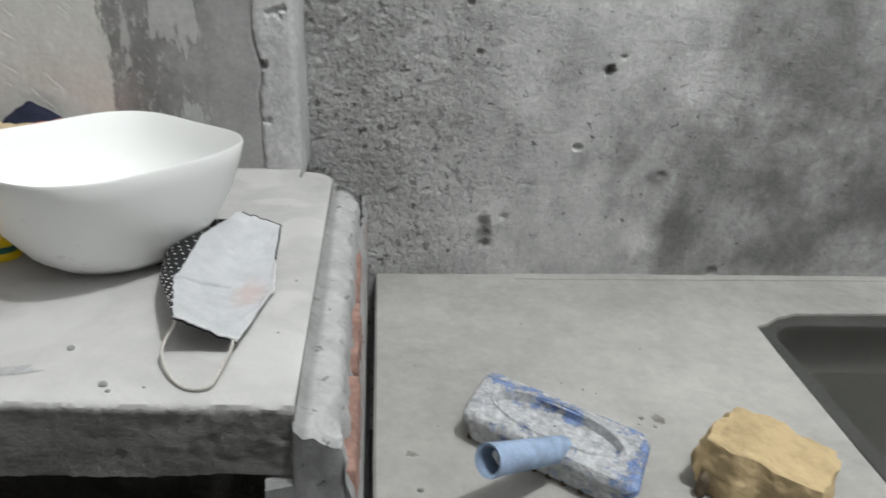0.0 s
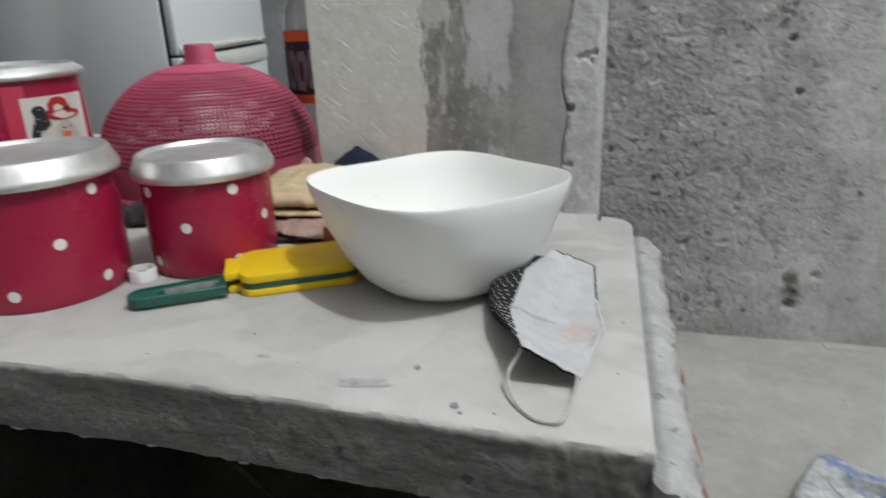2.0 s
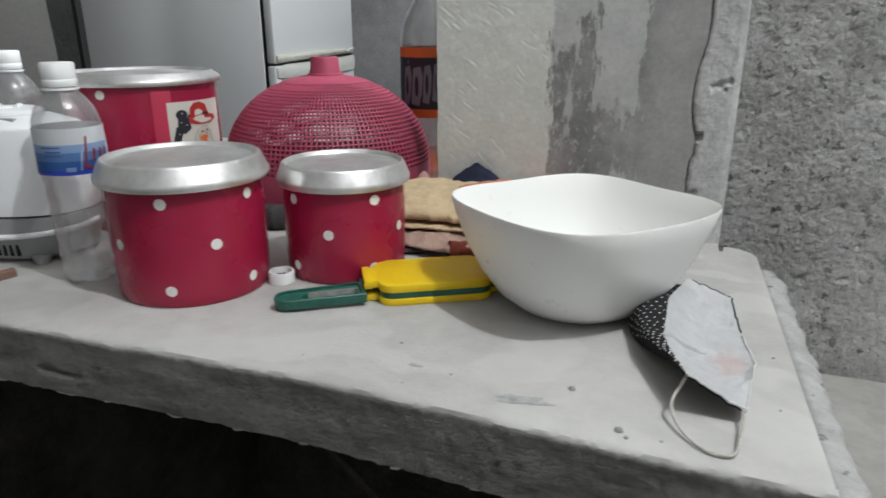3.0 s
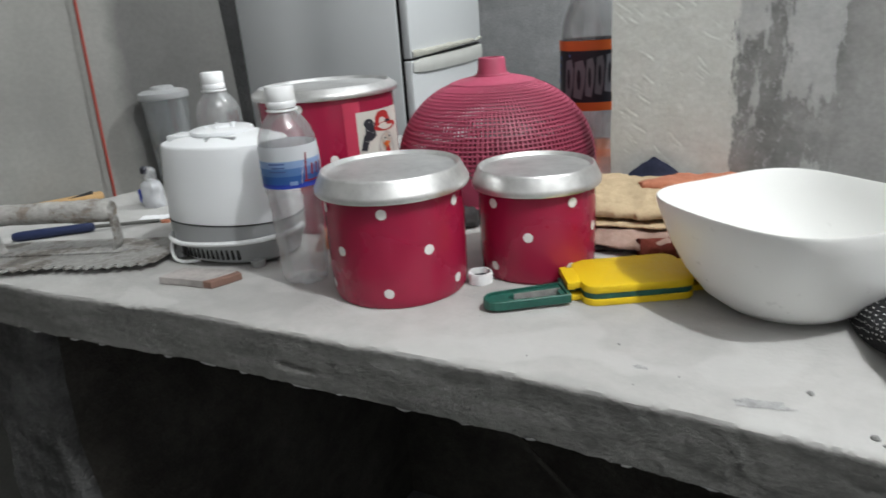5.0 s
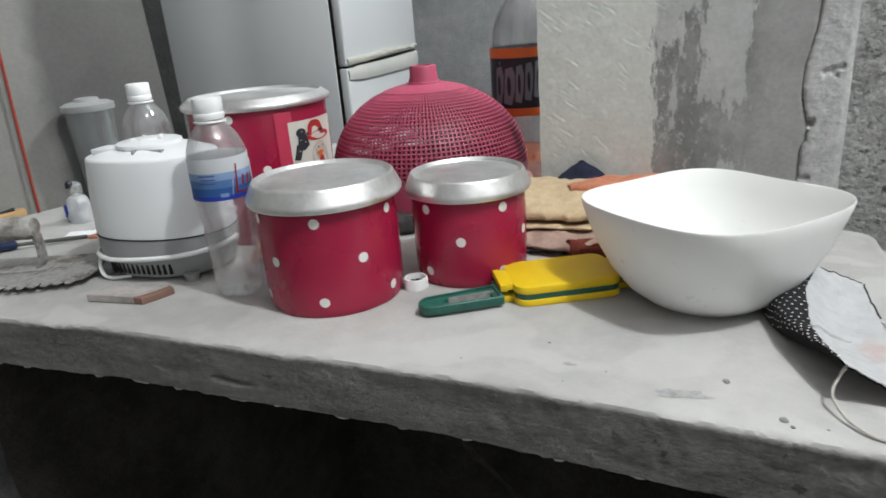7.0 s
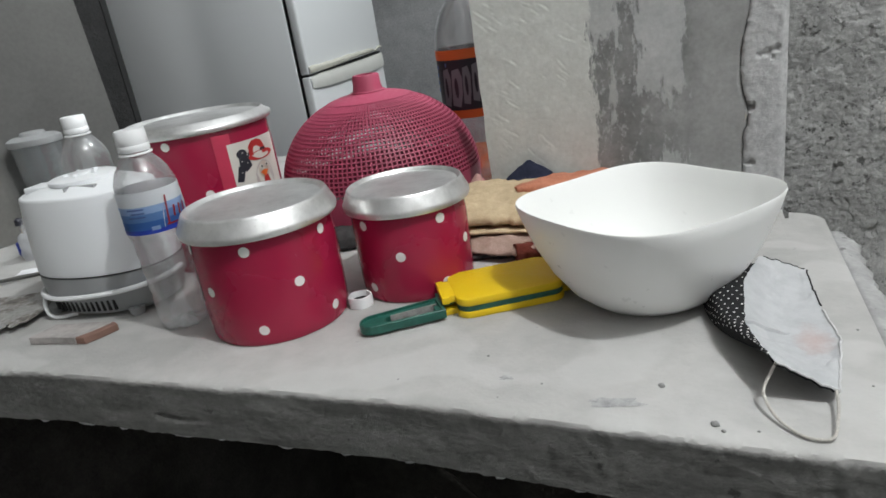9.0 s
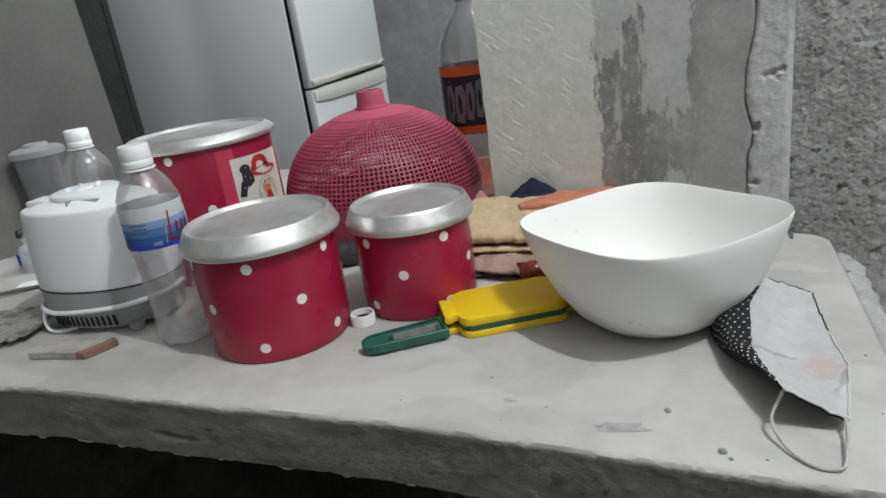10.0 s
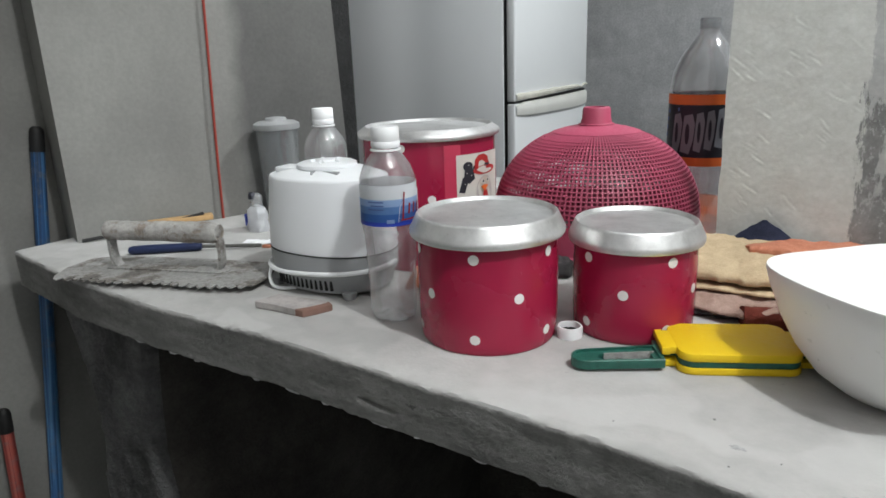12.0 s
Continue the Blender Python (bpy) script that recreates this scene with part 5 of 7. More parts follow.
def bent_patch(name, t, radius, a0, a1, z0, z1, material, outline=None, lift=0.0008, label=""):
    """A sticker bent round a pot: a full field, or the outline given in 0..1."""
    bm = bmesh.new()
    if outline is None:
        outline = [(i / 12, 0) for i in range(13)] + [(1 - i / 12, 1) for i in range(13)]
    vs = []
    for u, v in outline:
        a, r = a0 + (a1 - a0) * u, radius + lift
        vs.append(bm.verts.new((r * math.cos(a), r * math.sin(a), z0 + (z1 - z0) * v)))
    if len(outline) == 26:
        for i in range(12):
            bm.faces.new((vs[i], vs[i + 1], vs[24 - i], vs[25 - i]))
    else:
        bm.faces.new(vs)
    return part(name, bm, material, t, label)


def oval(cx, cy, rx, ry, n=16):
    return [(cx + rx * math.cos(2 * math.pi * k / n), cy + ry * math.sin(2 * math.pi * k / n)) for k in range(n)]


def sticker(t):
    bent_patch("sticker_border", t, 0.0945, radians(-42), radians(-28), 0.05, 0.172, M["sticker_pink"], label="pink printed sticker edge")
    f0, f1 = radians(-32), radians(20)
    bent_patch("sticker_field", t, 0.0945, f0, f1, 0.070, 0.158, M["cream"], lift=0.0011, label="cream printed sticker")
    shapes = (("print_hair", oval(0.56, 0.38, 0.21, 0.27), "sticker_hair"), ("print_face", oval(0.56, 0.50, 0.13, 0.13), "sticker_skin"),
              ("print_bow", oval(0.20, 0.82, 0.09, 0.07), "navy"), ("print_bow", [(0.14, 0.80), (0.30, 0.78), (0.33, 0.62), (0.22, 0.55), (0.12, 0.62)], "navy"), ("print_bow", [(0.10, 0.66), (0.22, 0.64), (0.13, 0.42), (0.03, 0.44)], "navy"),
              ("print_brim", oval(0.57, 0.735, 0.28, 0.07), "sticker_red"), ("print_crown", [(0.32, 0.76), (0.33, 0.90), (0.40, 0.97), (0.52, 0.98), (0.62, 0.94), (0.68, 0.82), (0.70, 0.74)], "sticker_red"), ("print_band", [(0.28, 0.77), (0.66, 0.79), (0.67, 0.83), (0.30, 0.82)], "navy"),
              ("print_body", [(0.52, 0.42), (0.60, 0.42), (0.72, 0.04), (0.40, 0.04)], "sticker_red"), ("print_beak", [(0.45, 0.48), (0.54, 0.51), (0.63, 0.48), (0.54, 0.40)], "orange"),
              ("print_eye", oval(0.49, 0.56, 0.045, 0.035), "cream"), ("print_eye", oval(0.62, 0.57, 0.045, 0.035), "cream"), ("print_pupil", oval(0.50, 0.56, 0.018, 0.020), "navy"), ("print_pupil", oval(0.61, 0.57, 0.018, 0.020), "navy"),
              ("print_spot", oval(0.17, 0.72, 0.012, 0.008, 8), "cream"), ("print_spot", oval(0.25, 0.68, 0.012, 0.008, 8), "cream"), ("print_spot", oval(0.20, 0.84, 0.012, 0.008, 8), "cream"), ("print_spot", oval(0.13, 0.56, 0.012, 0.008, 8), "cream"))
    for i, (n, o, m) in enumerate(shapes):
        bent_patch(n, t, 0.0945, f0, f1, 0.070, 0.158, M[m], o, 0.0014 + 0.00012 * i)


sticker(tall)


def colander():
    t = thing("colander", "upturned crimson plastic colander with a fine square mesh", "colander", -0.640, 0.912, Z, 12)
    R, base, high = 0.1495, 0.052, 0.128

    def at(a, lat, off=0.0):
        """A point of the dome; lat 0 at the widest ring, 90 at the top."""
        r = (R + off) * math.cos(radians(lat)) ** 0.92 if lat < 89.9 else 0.0
        return (r * math.cos(a), r * math.sin(a), base + (high + off) * math.sin(radians(lat)))
    n = 130
    bm = bmesh.new()

    def strip(points_out, points_in):
        o = [bm.verts.new(p) for p in points_out]
        i = [bm.verts.new(p) for p in points_in]
        return o, i
    lats = list(np.linspace(3, 60, 22))
    # uprights
    for k in range(n):
        a = 2 * math.pi * k / n
        w = 0.0012 / R
        rows = []
        for lat in np.linspace(2, 69, 17):
            q = w / max(0.45, math.cos(radians(lat)))
            rows.append([at(a - q, lat, 0), at(a + q, lat, 0), at(a + q, lat, -0.0016), at(a - q, lat, -0.0016)])
        vs = [[bm.verts.new(p) for p in r] for r in rows]
        for r0, r1 in zip(vs, vs[1:]):
            for j in range(4):
                bm.faces.new((r0[j], r0[(j + 1) % 4], r1[(j + 1) % 4], r1[j]))
    # rings
    for lat in lats:
        vs = []
        for k in range(n):
            a = 2 * math.pi * k / n
            vs.append([bm.verts.new(p) for p in (at(a, lat - 0.45, 0.0004), at(a, lat + 0.45, 0.0004), at(a, lat + 0.45, -0.0016), at(a, lat - 0.45, -0.0016))])
        for k in range(n):
            r0, r1 = vs[k], vs[(k + 1) % n]
            for j in range(4):
                bm.faces.new((r0[j], r1[j], r1[(j + 1) % 4], r0[(j + 1) % 4]))
    bmesh.ops.recalc_face_normals(bm, faces=bm.faces)
    part("mesh_wall", bm, M["colander"], t, smooth=False)
    prof = [at(0, lat, 0.0006) for lat in (67, 70, 74, 78)] + [at(0, 82, 0.0006)]
    part("crown", lathe([(p[0], p[2]) for p in prof] + [(0.026, base + high + 0.001), (0.0, base + high + 0.001)], 80), M["colander"], t)
    part("knob", lathe([(0.027, base + high - 0.001), (0.0225, base + high + 0.002), (0.0205, base + high + 0.009), (0.0198, base + high + 0.022), (0.0185, base + high + 0.0245), (0.013, base + high + 0.0245), (0.012, base + high + 0.012), (0.0, base + high + 0.012)], 40), M["colander"], t)
    part("rim", lathe([(R + 0.0006, base + 0.008), (R + 0.001, base - 0.004), (R - 0.001, 0.020), (R + 0.006, 0.017), (R + 0.0065, 0.013), (R + 0.001, 0.011), (R - 0.004, 0.002), (R - 0.006, 0.0), (R - 0.008, 0.003), (R - 0.004, base)], 104), M["colander"], t)
    return t


colander()


def water_bottle(label, x, y, h, rz, printed):
    t = thing("water_bottle", label, "bottle", x, y, Z, rz, "small water bottles")
    r, k = 0.0303, h / 0.214
    prof = [(0.0, 0.008), (0.010, 0.005), (0.015, 0.001), (0.021, 0.0), (0.0245, 0.004), (0.0262, 0.012), (0.0258, 0.022), (0.0268, 0.030), (0.0262, 0.040), (0.0275, 0.050), (0.0268, 0.060), (0.0282, 0.070), (0.0275, 0.080), (0.0290, 0.090), (0.0283, 0.100), (r - 0.0005, 0.107), (r, 0.111), (r, 0.159), (r - 0.001, 0.163), (r - 0.0045, 0.1725), (r - 0.0100, 0.1805), (0.0155, 0.1862), (0.0135, 0.189), (0.0132, 0.196)]
    bm = lathe([(a, b * k) for a, b in prof], 60)
    for v in bm.verts:
        low = max(0.0, 1 - v.co.z / 0.03)
        a = math.atan2(v.co.y, v.co.x)
        dent = 1 + 0.06 * low * math.cos(5 * a) + (0.034 * noise.noise(v.co * 45 + Vector((x * 9, 0, 0))) + 0.022 * noise.noise(v.co * 110) + 0.03 * low * noise.noise(v.co * 130)) * (1 if v.co.z < 0.108 else 0.15)
        v.co.x *= dent
        v.co.y *= dent
        v.co.z = max(0.0, v.co.z + 0.003 * low * math.cos(5 * a))
    part("shell", bm, M["pet"], t, "clear thin plastic shell")
    part("cap", lathe([(0.0145, 0.192 * k), (0.0155, 0.194 * k), (0.0155, 0.198 * k), (0.0147, 0.199 * k), (0.0152, 0.2 * k), (0.0150, 0.2125 * k), (0.0138, 0.214 * k), (0.0, 0.2142 * k)], 36), M["cap"], t, "white screw cap")
    part("collar", lathe([(0.0133, 0.1885 * k), (0.0165, 0.189 * k), (0.0165, 0.1905 * k), (0.0133, 0.191 * k)], 36), M["cap"], t)
    if printed:
        lab = lambda n, a0, a1, z0, z1, m, o=None, l=0.0008: bent_patch(n, t, r, a0, a1, z0, z1, M[m], o, l)
        label_ob = part("label", lathe([(r + 0.0006, 0.1120), (r + 0.0006, 0.1555)], 48), M["label_white"], t, "white and blue printed paper label")

        def band(n, z0, z1, m, lift):
            return part(n, lathe([(r + lift, z0), (r + lift, z1)], 48), M[m], label_ob)
        band("sky_band", 0.1140, 0.1405, "label_sky", 0.0008)
        band("mid_band", 0.1130, 0.1330, "label_mid", 0.0009)
        band("blue_band", 0.1125, 0.1250, "label_blue", 0.0010)
        band("deep_band", 0.1120, 0.1165, "label_deep", 0.0012)
        lab("print_swash", -0.64, 0.71, 0.1140, 0.1500, "label_white", [(0.05, 0.05), (0.9, 0.0), (1.0, 0.5), (0.9, 0.95), (0.3, 0.85), (0.1, 0.5)], 0.0015)
        lab("print_mark", -0.46, -0.24, 0.1190, 0.1480, "label_red", [(0.50, 1.0), (0.75, 1.0), (0.38, 0.0), (0.1, 0.0)], 0.0019)
        for i in range(3):
            lab("print_mark", -0.21 + 0.22 * i, -0.06 + 0.22 * i, 0.1235, 0.1360, "label_red", [(0.45, 1.0), (0.95, 0.9), (0.55, 0.0), (0.1, 0.1)], 0.0019)
        lab("print_bar", -0.96, -0.70, 0.1155, 0.1195, "label_sky", None, 0.0016)
        lab("print_underline", -0.48, 0.38, 0.1175, 0.1192, "label_red", None, 0.0019)
        for i in range(3):
            lab("print_bar", -1.62 + 0.1 * (i % 2), -1.05, 0.1295 + 0.0040 * i, 0.1310 + 0.0040 * i, "mid_blue", None, 0.0013)
    return t


water_bottle("clear empty water bottle with a blue and white label", -0.715, 0.527, 0.214, 0, True)
water_bottle("clear empty water bottle with a white cap, no label seen", -0.958, 0.676, 0.2175, 40, False)


def appliance():
    """The rounded white base of a small kitchen machine, on a grey foot with its cable wound round."""
    t = thing("juicer_base", "white and grey plastic juicer base with its cable wound round", "juicer", -0.857, 0.578, Z, 6)

    def ring(w, d, z, power=2.25, n=64):
        w, d, z, pts = w * 0.855, d * 1.07, z * 1.025, []
        for i in range(n):
            a = 2 * math.pi * i / n
            c, s = math.cos(a), math.sin(a)
            q = (abs(c) ** power + abs(s) ** power) ** (-1 / power)
            pts.append((w * q * c, d * q * s, z))
        return pts
    white = [ring(0.103, 0.056, 0.052), ring(0.1045, 0.0565, 0.055), ring(0.1035, 0.0562, 0.07), ring(0.1015, 0.0545, 0.10), ring(0.0970, 0.0523, 0.130), ring(0.0957, 0.0515, 0.1395), ring(0.0945, 0.0508, 0.1420), ring(0.0920, 0.0495, 0.1430), ring(0.0900, 0.0485, 0.1424), ring(0.088, 0.047, 0.1430), ring(0.074, 0.040, 0.1475), ring(0.06, 0.034, 0.1505), ring(0.03, 0.02, 0.1525), ring(0.002, 0.002, 0.1525)]
    part("housing", sheet(white, wrap=True), M["device_white"], t)
    top = part("top_disc", lathe([(0.036, 0.154), (0.038, 0.156), (0.0375, 0.1595), (0.034, 0.161), (0.012, 0.1615), (0.010, 0.1635), (0.0, 0.164)], 48, lambda a: 1.0), M["device_white"], t, "raised white coupling disc")
    for i in range(5):
        a = 2 * math.pi * i / 5
        bm = block(-0.003, 0.003, -0.0018, 0.0018, 0.161, 0.1645, 0.0006)
        bmesh.ops.transform(bm, matrix=Matrix.Rotation(a, 4, "Z") @ Matrix.Translation((0.017, 0, 0)), verts=bm.verts)
        part("peg", bm, M["device_white"], top)
    bm = block(-0.060, -0.024, -0.030, -0.002, 0.1480, 0.1560, 0.0015)
    part("flap", bm, M["device_white"], t)
    part("slot", block(0.016, 0.042, -0.034, -0.028, 0.1490, 0.1545, 0.0005), M["device_grey"], t)
    part("latch", block(0.0085, 0.0105, -0.043, -0.028, 0.1470, 0.1550, 0.0005), M["device_grey"], t)
    grey = [ring(0.06, 0.03, 0.004), ring(0.086, 0.047, 0.004), ring(0.093, 0.051, 0.008), ring(0.098, 0.0535, 0.024), ring(0.1025, 0.056, 0.0285), ring(0.1035, 0.0565, 0.031), ring(0.1045, 0.0567, 0.051), ring(0.102, 0.0555, 0.0525)]
    part("seam", sheet([ring(0.1035, 0.0563, 0.0518), ring(0.1050, 0.0571, 0.0520), ring(0.1050, 0.0571, 0.0531), ring(0.1035, 0.0563, 0.0533)], wrap=True), M["rubber"], t)
    foot = part("base", sheet(grey, wrap=True), M["device_grey"], t, "grey plastic base")
    for i in range(13):
        x = -0.052 + i * 0.0072
        y = -0.0560 * (1 - abs(x / 0.09) ** 2.25) ** (1 / 2.25)
        part("vent_slot", block(x - 0.0014, x + 0.0014, y - 0.0008, y + 0.003, 0.010, 0.0225), M["black"], foot)
    for x, y in ((-0.072, -0.033), (0.055, -0.044), (-0.05, 0.03), (0.05, 0.03)):
        part("foot", lathe([(0.0, 0.0), (0.007, 0.0), (0.0085, 0.004), (0.0095, 0.0095), (0.0, 0.0095)], 20), M["device_grey"], t).location = (x, y, 0)
    pts = []
    for i in range(60):
        a = radians(-208 + i * 3.6)
        c, s = math.cos(a), math.sin(a)
        q = (abs(c) ** 2.25 + abs(s) ** 2.25) ** (-1 / 2.25)
        pts.append((0.0925 * q * c, 0.0635 * q * s, 0.0285 + 0.012 * max(0.0, (i - 25) / 34)))
    part("cable", tube(pts, 0.003, 8), M["cap"], t, "white power cable")
    pts = spline([(-0.070, -0.044, 0.028), (-0.070, -0.049, 0.017), (-0.065, -0.053, 0.008), (-0.058, -0.054, 0.0035), (-0.044, -0.054, 0.0032), (-0.030, -0.046, 0.0032)], 6)
    part("cable_loop", tube(pts, 0.0023, 8), M["cap"], t)
    return t


appliance()


def masher():
    """A yellow press with a green layer between and a slotted green handle."""
    t = thing("meat_press", "yellow and green plastic kitchen press with a slotted handle", "kitchen tool", -0.370, 0.603, Z, 29)
    L, W = 0.054, 0.0365

    def outline(s):
        pts = []
        for cx, cy, a0 in ((L - 0.014, W - 0.014, 0), (-L + 0.014, W - 0.014, 90), (-L + 0.014, -W + 0.014, 180), (L - 0.014, -W + 0.014, 270)):
            for k in range(7):
                a = radians(a0 + 15 * k)
                pts.append((cx + (0.014 + s) * math.cos(a), cy + (0.014 + s) * math.sin(a)))
        return pts
    part("lower_plate", prism(outline(0), 0.0, 0.0068, 0.0012), M["yellow"], t)
    part("middle_layer", prism(outline(-0.0012), 0.0068, 0.0125, 0.0003), M["green"], t, "dark green middle layer")
    part("upper_plate", prism(outline(0), 0.0125, 0.0205, 0.0015), M["yellow"], t)
    part("tongue", prism([(-L - 0.013, -0.0215), (-L - 0.006, -0.0225), (-L - 0.006, -0.0195), (-L + 0.004, -0.0195), (-L + 0.004, 0.0195), (-L - 0.006, 0.0195), (-L - 0.006, 0.0225), (-L - 0.013, 0.0215)], 0.0128, 0.0200, 0.001), M["yellow"], t)
    part("lower_tongue", prism([(-L - 0.011, -0.0195), (-L + 0.004, -0.0195), (-L + 0.004, 0.0195), (-L - 0.011, 0.0195)], 0.0002, 0.0062, 0.001), M["yellow"], t)
    part("end_tongue", prism([(L - 0.004, -0.0205), (L + 0.016, -0.0205), (L + 0.016, 0.0205), (L - 0.004, 0.0205)], 0.0128, 0.0198, 0.001), M["yellow"], t)
    part("lower_end_tongue", prism([(L - 0.004, -0.0195), (L + 0.015, -0.0195), (L + 0.015, 0.0195), (L - 0.004, 0.0195)], 0.0002, 0.0062, 0.001), M["yellow"], t)
    part("end_tab", prism([(L - 0.004, -0.012), (L + 0.014, -0.010), (L + 0.014, 0.012), (L - 0.004, 0.014)], 0.004, 0.0115, 0.001), M["green"], t)
    part("neck", prism([(-L - 0.016, -0.013), (-L + 0.002, -0.011), (-L + 0.002, 0.011), (-L - 0.016, 0.013)], 0.007, 0.0122, 0.001), M["green"], t)
    # handle frame, a long loop round a slot
    def loop(w0, w1, x0, x1):
        pts = [(x1, -w1), (x1, w1)]
        for k in range(9):
            a = radians(90 + 22.5 * k)
            pts.append((x0 + w0 * math.cos(a), w0 * math.sin(a)))
        return pts
    outer, inner = loop(0.0135, 0.0165, -L - 0.083, -L - 0.014), loop(0.006, 0.0085, -L - 0.066, -L - 0.022)
    border = loop(0.0110, 0.0138, -L - 0.0825, -L - 0.017)
    rows = [[(x, y, z) for x, y in o] for o, z in ((inner, 0.0035), (outer, 0.0035), (outer, 0.0118), (outer, 0.0125), (border, 0.0125), (border, 0.0100), (inner, 0.0098))]
    rows[1] = [(x * 1.0, y * 0.95, z) for x, y, z in rows[1]]
    rows[3] = [(x + 0.0006 * (x < -L - 0.05), y * 0.96, z) for x, y, z in rows[3]]
    bm = sheet(rows, closed=True, wrap=True)
    bmesh.ops.recalc_face_normals(bm, faces=bm.faces)
    bmesh.ops.transform(bm, matrix=Matrix.Translation((0, -0.006, 0)) @ Matrix.Rotation(radians(7), 4, "Z"), verts=bm.verts)
    h = part("handle", bm, M["green"], t, "slotted dark green handle", smooth=False)
    # Pale strip standing for the lit slab seen through the slot.
    bm = block(-L - 0.0665, -L - 0.02, -0.0072, -0.0062, 0.0045, 0.0118)
    bmesh.ops.transform(bm, matrix=Matrix.Translation((0, 0.004, 0)) @ Matrix.Rotation(radians(7), 4, "Z"), verts=bm.verts)
    part("slot_lit_strip", bm, M["steel"], h)


masher()


def ring_cap():
    t = thing("plastic_ring", "small white plastic bottle ring lying beside the canisters", "ring", -0.5205, 0.574, Z, 15)
    part("band", lathe([(0.0122, 0.0), (0.0127, 0.0005), (0.0130, 0.0102), (0.0125, 0.0122), (0.0108, 0.0122), (0.0104, 0.004), (0.0104, 0.0), (0.0122, 0.0)], 20, lambda a: 1 + 0.04 * math.cos(5 * a)), M["cap"], t)
    # Black disc puts the shade inside the ring into colour.
    part("dark_inside", lathe([(0.0, 0.0015), (0.0095, 0.0015), (0.0102, 0.006)], 20), M["black"], t)


ring_cap()


def chip():
    t = thing("tile_offcut", "broken reddish tile offcut lying on the slab", "tile", -0.832, 0.478, Z, 0)
    bm = prism([(-0.043, -0.019), (-0.010, -0.0145), (0.030, -0.0120), (0.038, 0.004), (0.044, 0.022), (0.036, 0.026), (-0.002, 0.019), (-0.038, 0.012)], 0.0, 0.0085, 0.001, 1)
    part("clay_body", bm, M["chip_side"], t)
    bm = prism([(-0.0435, -0.0197), (-0.010, -0.0152), (0.018, -0.0135), (0.027, 0.0005), (0.036, 0.0225), (0.030, 0.0250), (-0.002, 0.0195), (-0.0385, 0.0125)], 0.0008, 0.0092, 0.0006, 1)
    part("glaze", bm, M["chip"], t, "cement-smeared face")


chip()


def trowel():
    t = thing("notched_trowel", "cement-caked notched trowel with a wooden handle", "trowel", -1.075, 0.487, Z, 22.4)
    # blade with teeth along its near edge
    n = 21
    near = []
    for i in range(n):
        x = -0.150 + 0.29 * i / n
        w = 0.29 / n
        y = -0.063 + 0.003 * math.sin(i * 0.7)
        deep = 0.0075 + 0.0025 * math.sin(i * 2.3)
        near += [(x, y), (x + w * 0.42, y - 0.002), (x + w * 0.58, y + deep), (x + w * 0.93, y + deep)]
    far = [(0.142, -0.05), (0.147, -0.02), (0.140, 0.02), (0.12, 0.045), (0.02, 0.05), (-0.11, 0.053), (-0.165, 0.035), (-0.172, -0.01), (-0.16, -0.05)]
    part("cement_crust", prism([(-0.13, -0.020), (0.10, -0.012), (0.12, 0.0), (0.10, 0.030), (-0.10, 0.040), (-0.15, 0.02)], 0.0, 0.0082), M["drip"], t)
    bm = prism(near + far, 0.0080, 0.0098)
    part("blade", bm, M["steel"], t, "cement-caked toothed steel blade", smooth=False)
    part("mounting_bar", prism([(-0.105, -0.012), (0.075, -0.014), (0.082, 0.0), (0.075, 0.010), (-0.105, 0.010)], 0.0098, 0.0123, 0.0008), M["steel"], t)
    for x, s in ((-0.098, -1), (0.070, 1)):
        pts = spline([(x - s * 0.030, 0, 0.007), (x - s * 0.010, 0, 0.009), (x, 0, 0.020), (x + s * 0.002, 0, 0.044), (x - s * 0.002, 0, 0.058), (x - s * 0.02, 0, 0.064)], 6)
        rows = []
        for i, p in enumerate(pts):
            d = (pts[min(i + 1, len(pts) - 1)] - pts[max(i - 1, 0)]).normalized()
            up = Vector((-d.z, 0, d.x)) * 0.0021
            wide = 0.0075 + rub((p.x, s, p.z), 70, 0.0008)
            rows.append([p - up + Vector((0, -wide, 0)), p - up + Vector((0, wide, 0)), p + up + Vector((0, wide, 0)), p + up + Vector((0, -wide, 0))])
        bm = sheet(rows, wrap=True)
        bmesh.ops.recalc_face_normals(bm, faces=bm.faces)
        part("bracket", bm, M["steel"], t, smooth=False)
    prof = [(-0.105, 0.75), (-0.100, 0.95), (-0.06, 1.0), (-0.01, 0.98), (0.04, 1.02), (0.066, 0.98), (0.072, 0.8)]
    fine = [(-0.105, 0.75), (-0.102, 0.92)] + [(x, lerp(x, prof)) for x in np.linspace(-0.098, 0.068, 40)] + [(0.071, 0.85), (0.072, 0.8)]
    bm = tube([(float(x), 0, 0.0640) for x, _ in fine], 0.0145, 24, [s for _, s in fine])
    for v in bm.verts:
        v.co += Vector((0, 1, 1)) * (rub(v.co, 60, 0.0010) + rub(v.co, 22, 0.0012))
    part("handle", bm, M["handle_wood"], t, "wooden handle caked with cement")


trowel()


def screwdriver():
    t = thing("screwdriver", "screwdriver with a navy handle lying behind the trowel", "screwdriver", -1.196, 0.548, Z, 41.5)
    part("handle", tube([(x, 0, 0.0075) for x in (-0.059, -0.057, -0.05, -0.02, 0.02, 0.045, 0.052, 0.054)], 0.0074, 12, [0.35, 0.75, 0.95, 1.0, 0.9, 0.95, 0.8, 0.4]), M["tool_blue"], t)
    part("shaft", tube([(0.05, 0, 0.0075), (0.10, 0, 0.0052), (0.145, 0, 0.0035)], 0.0028, 10), M["shiny_steel"], t)


screwdriver()


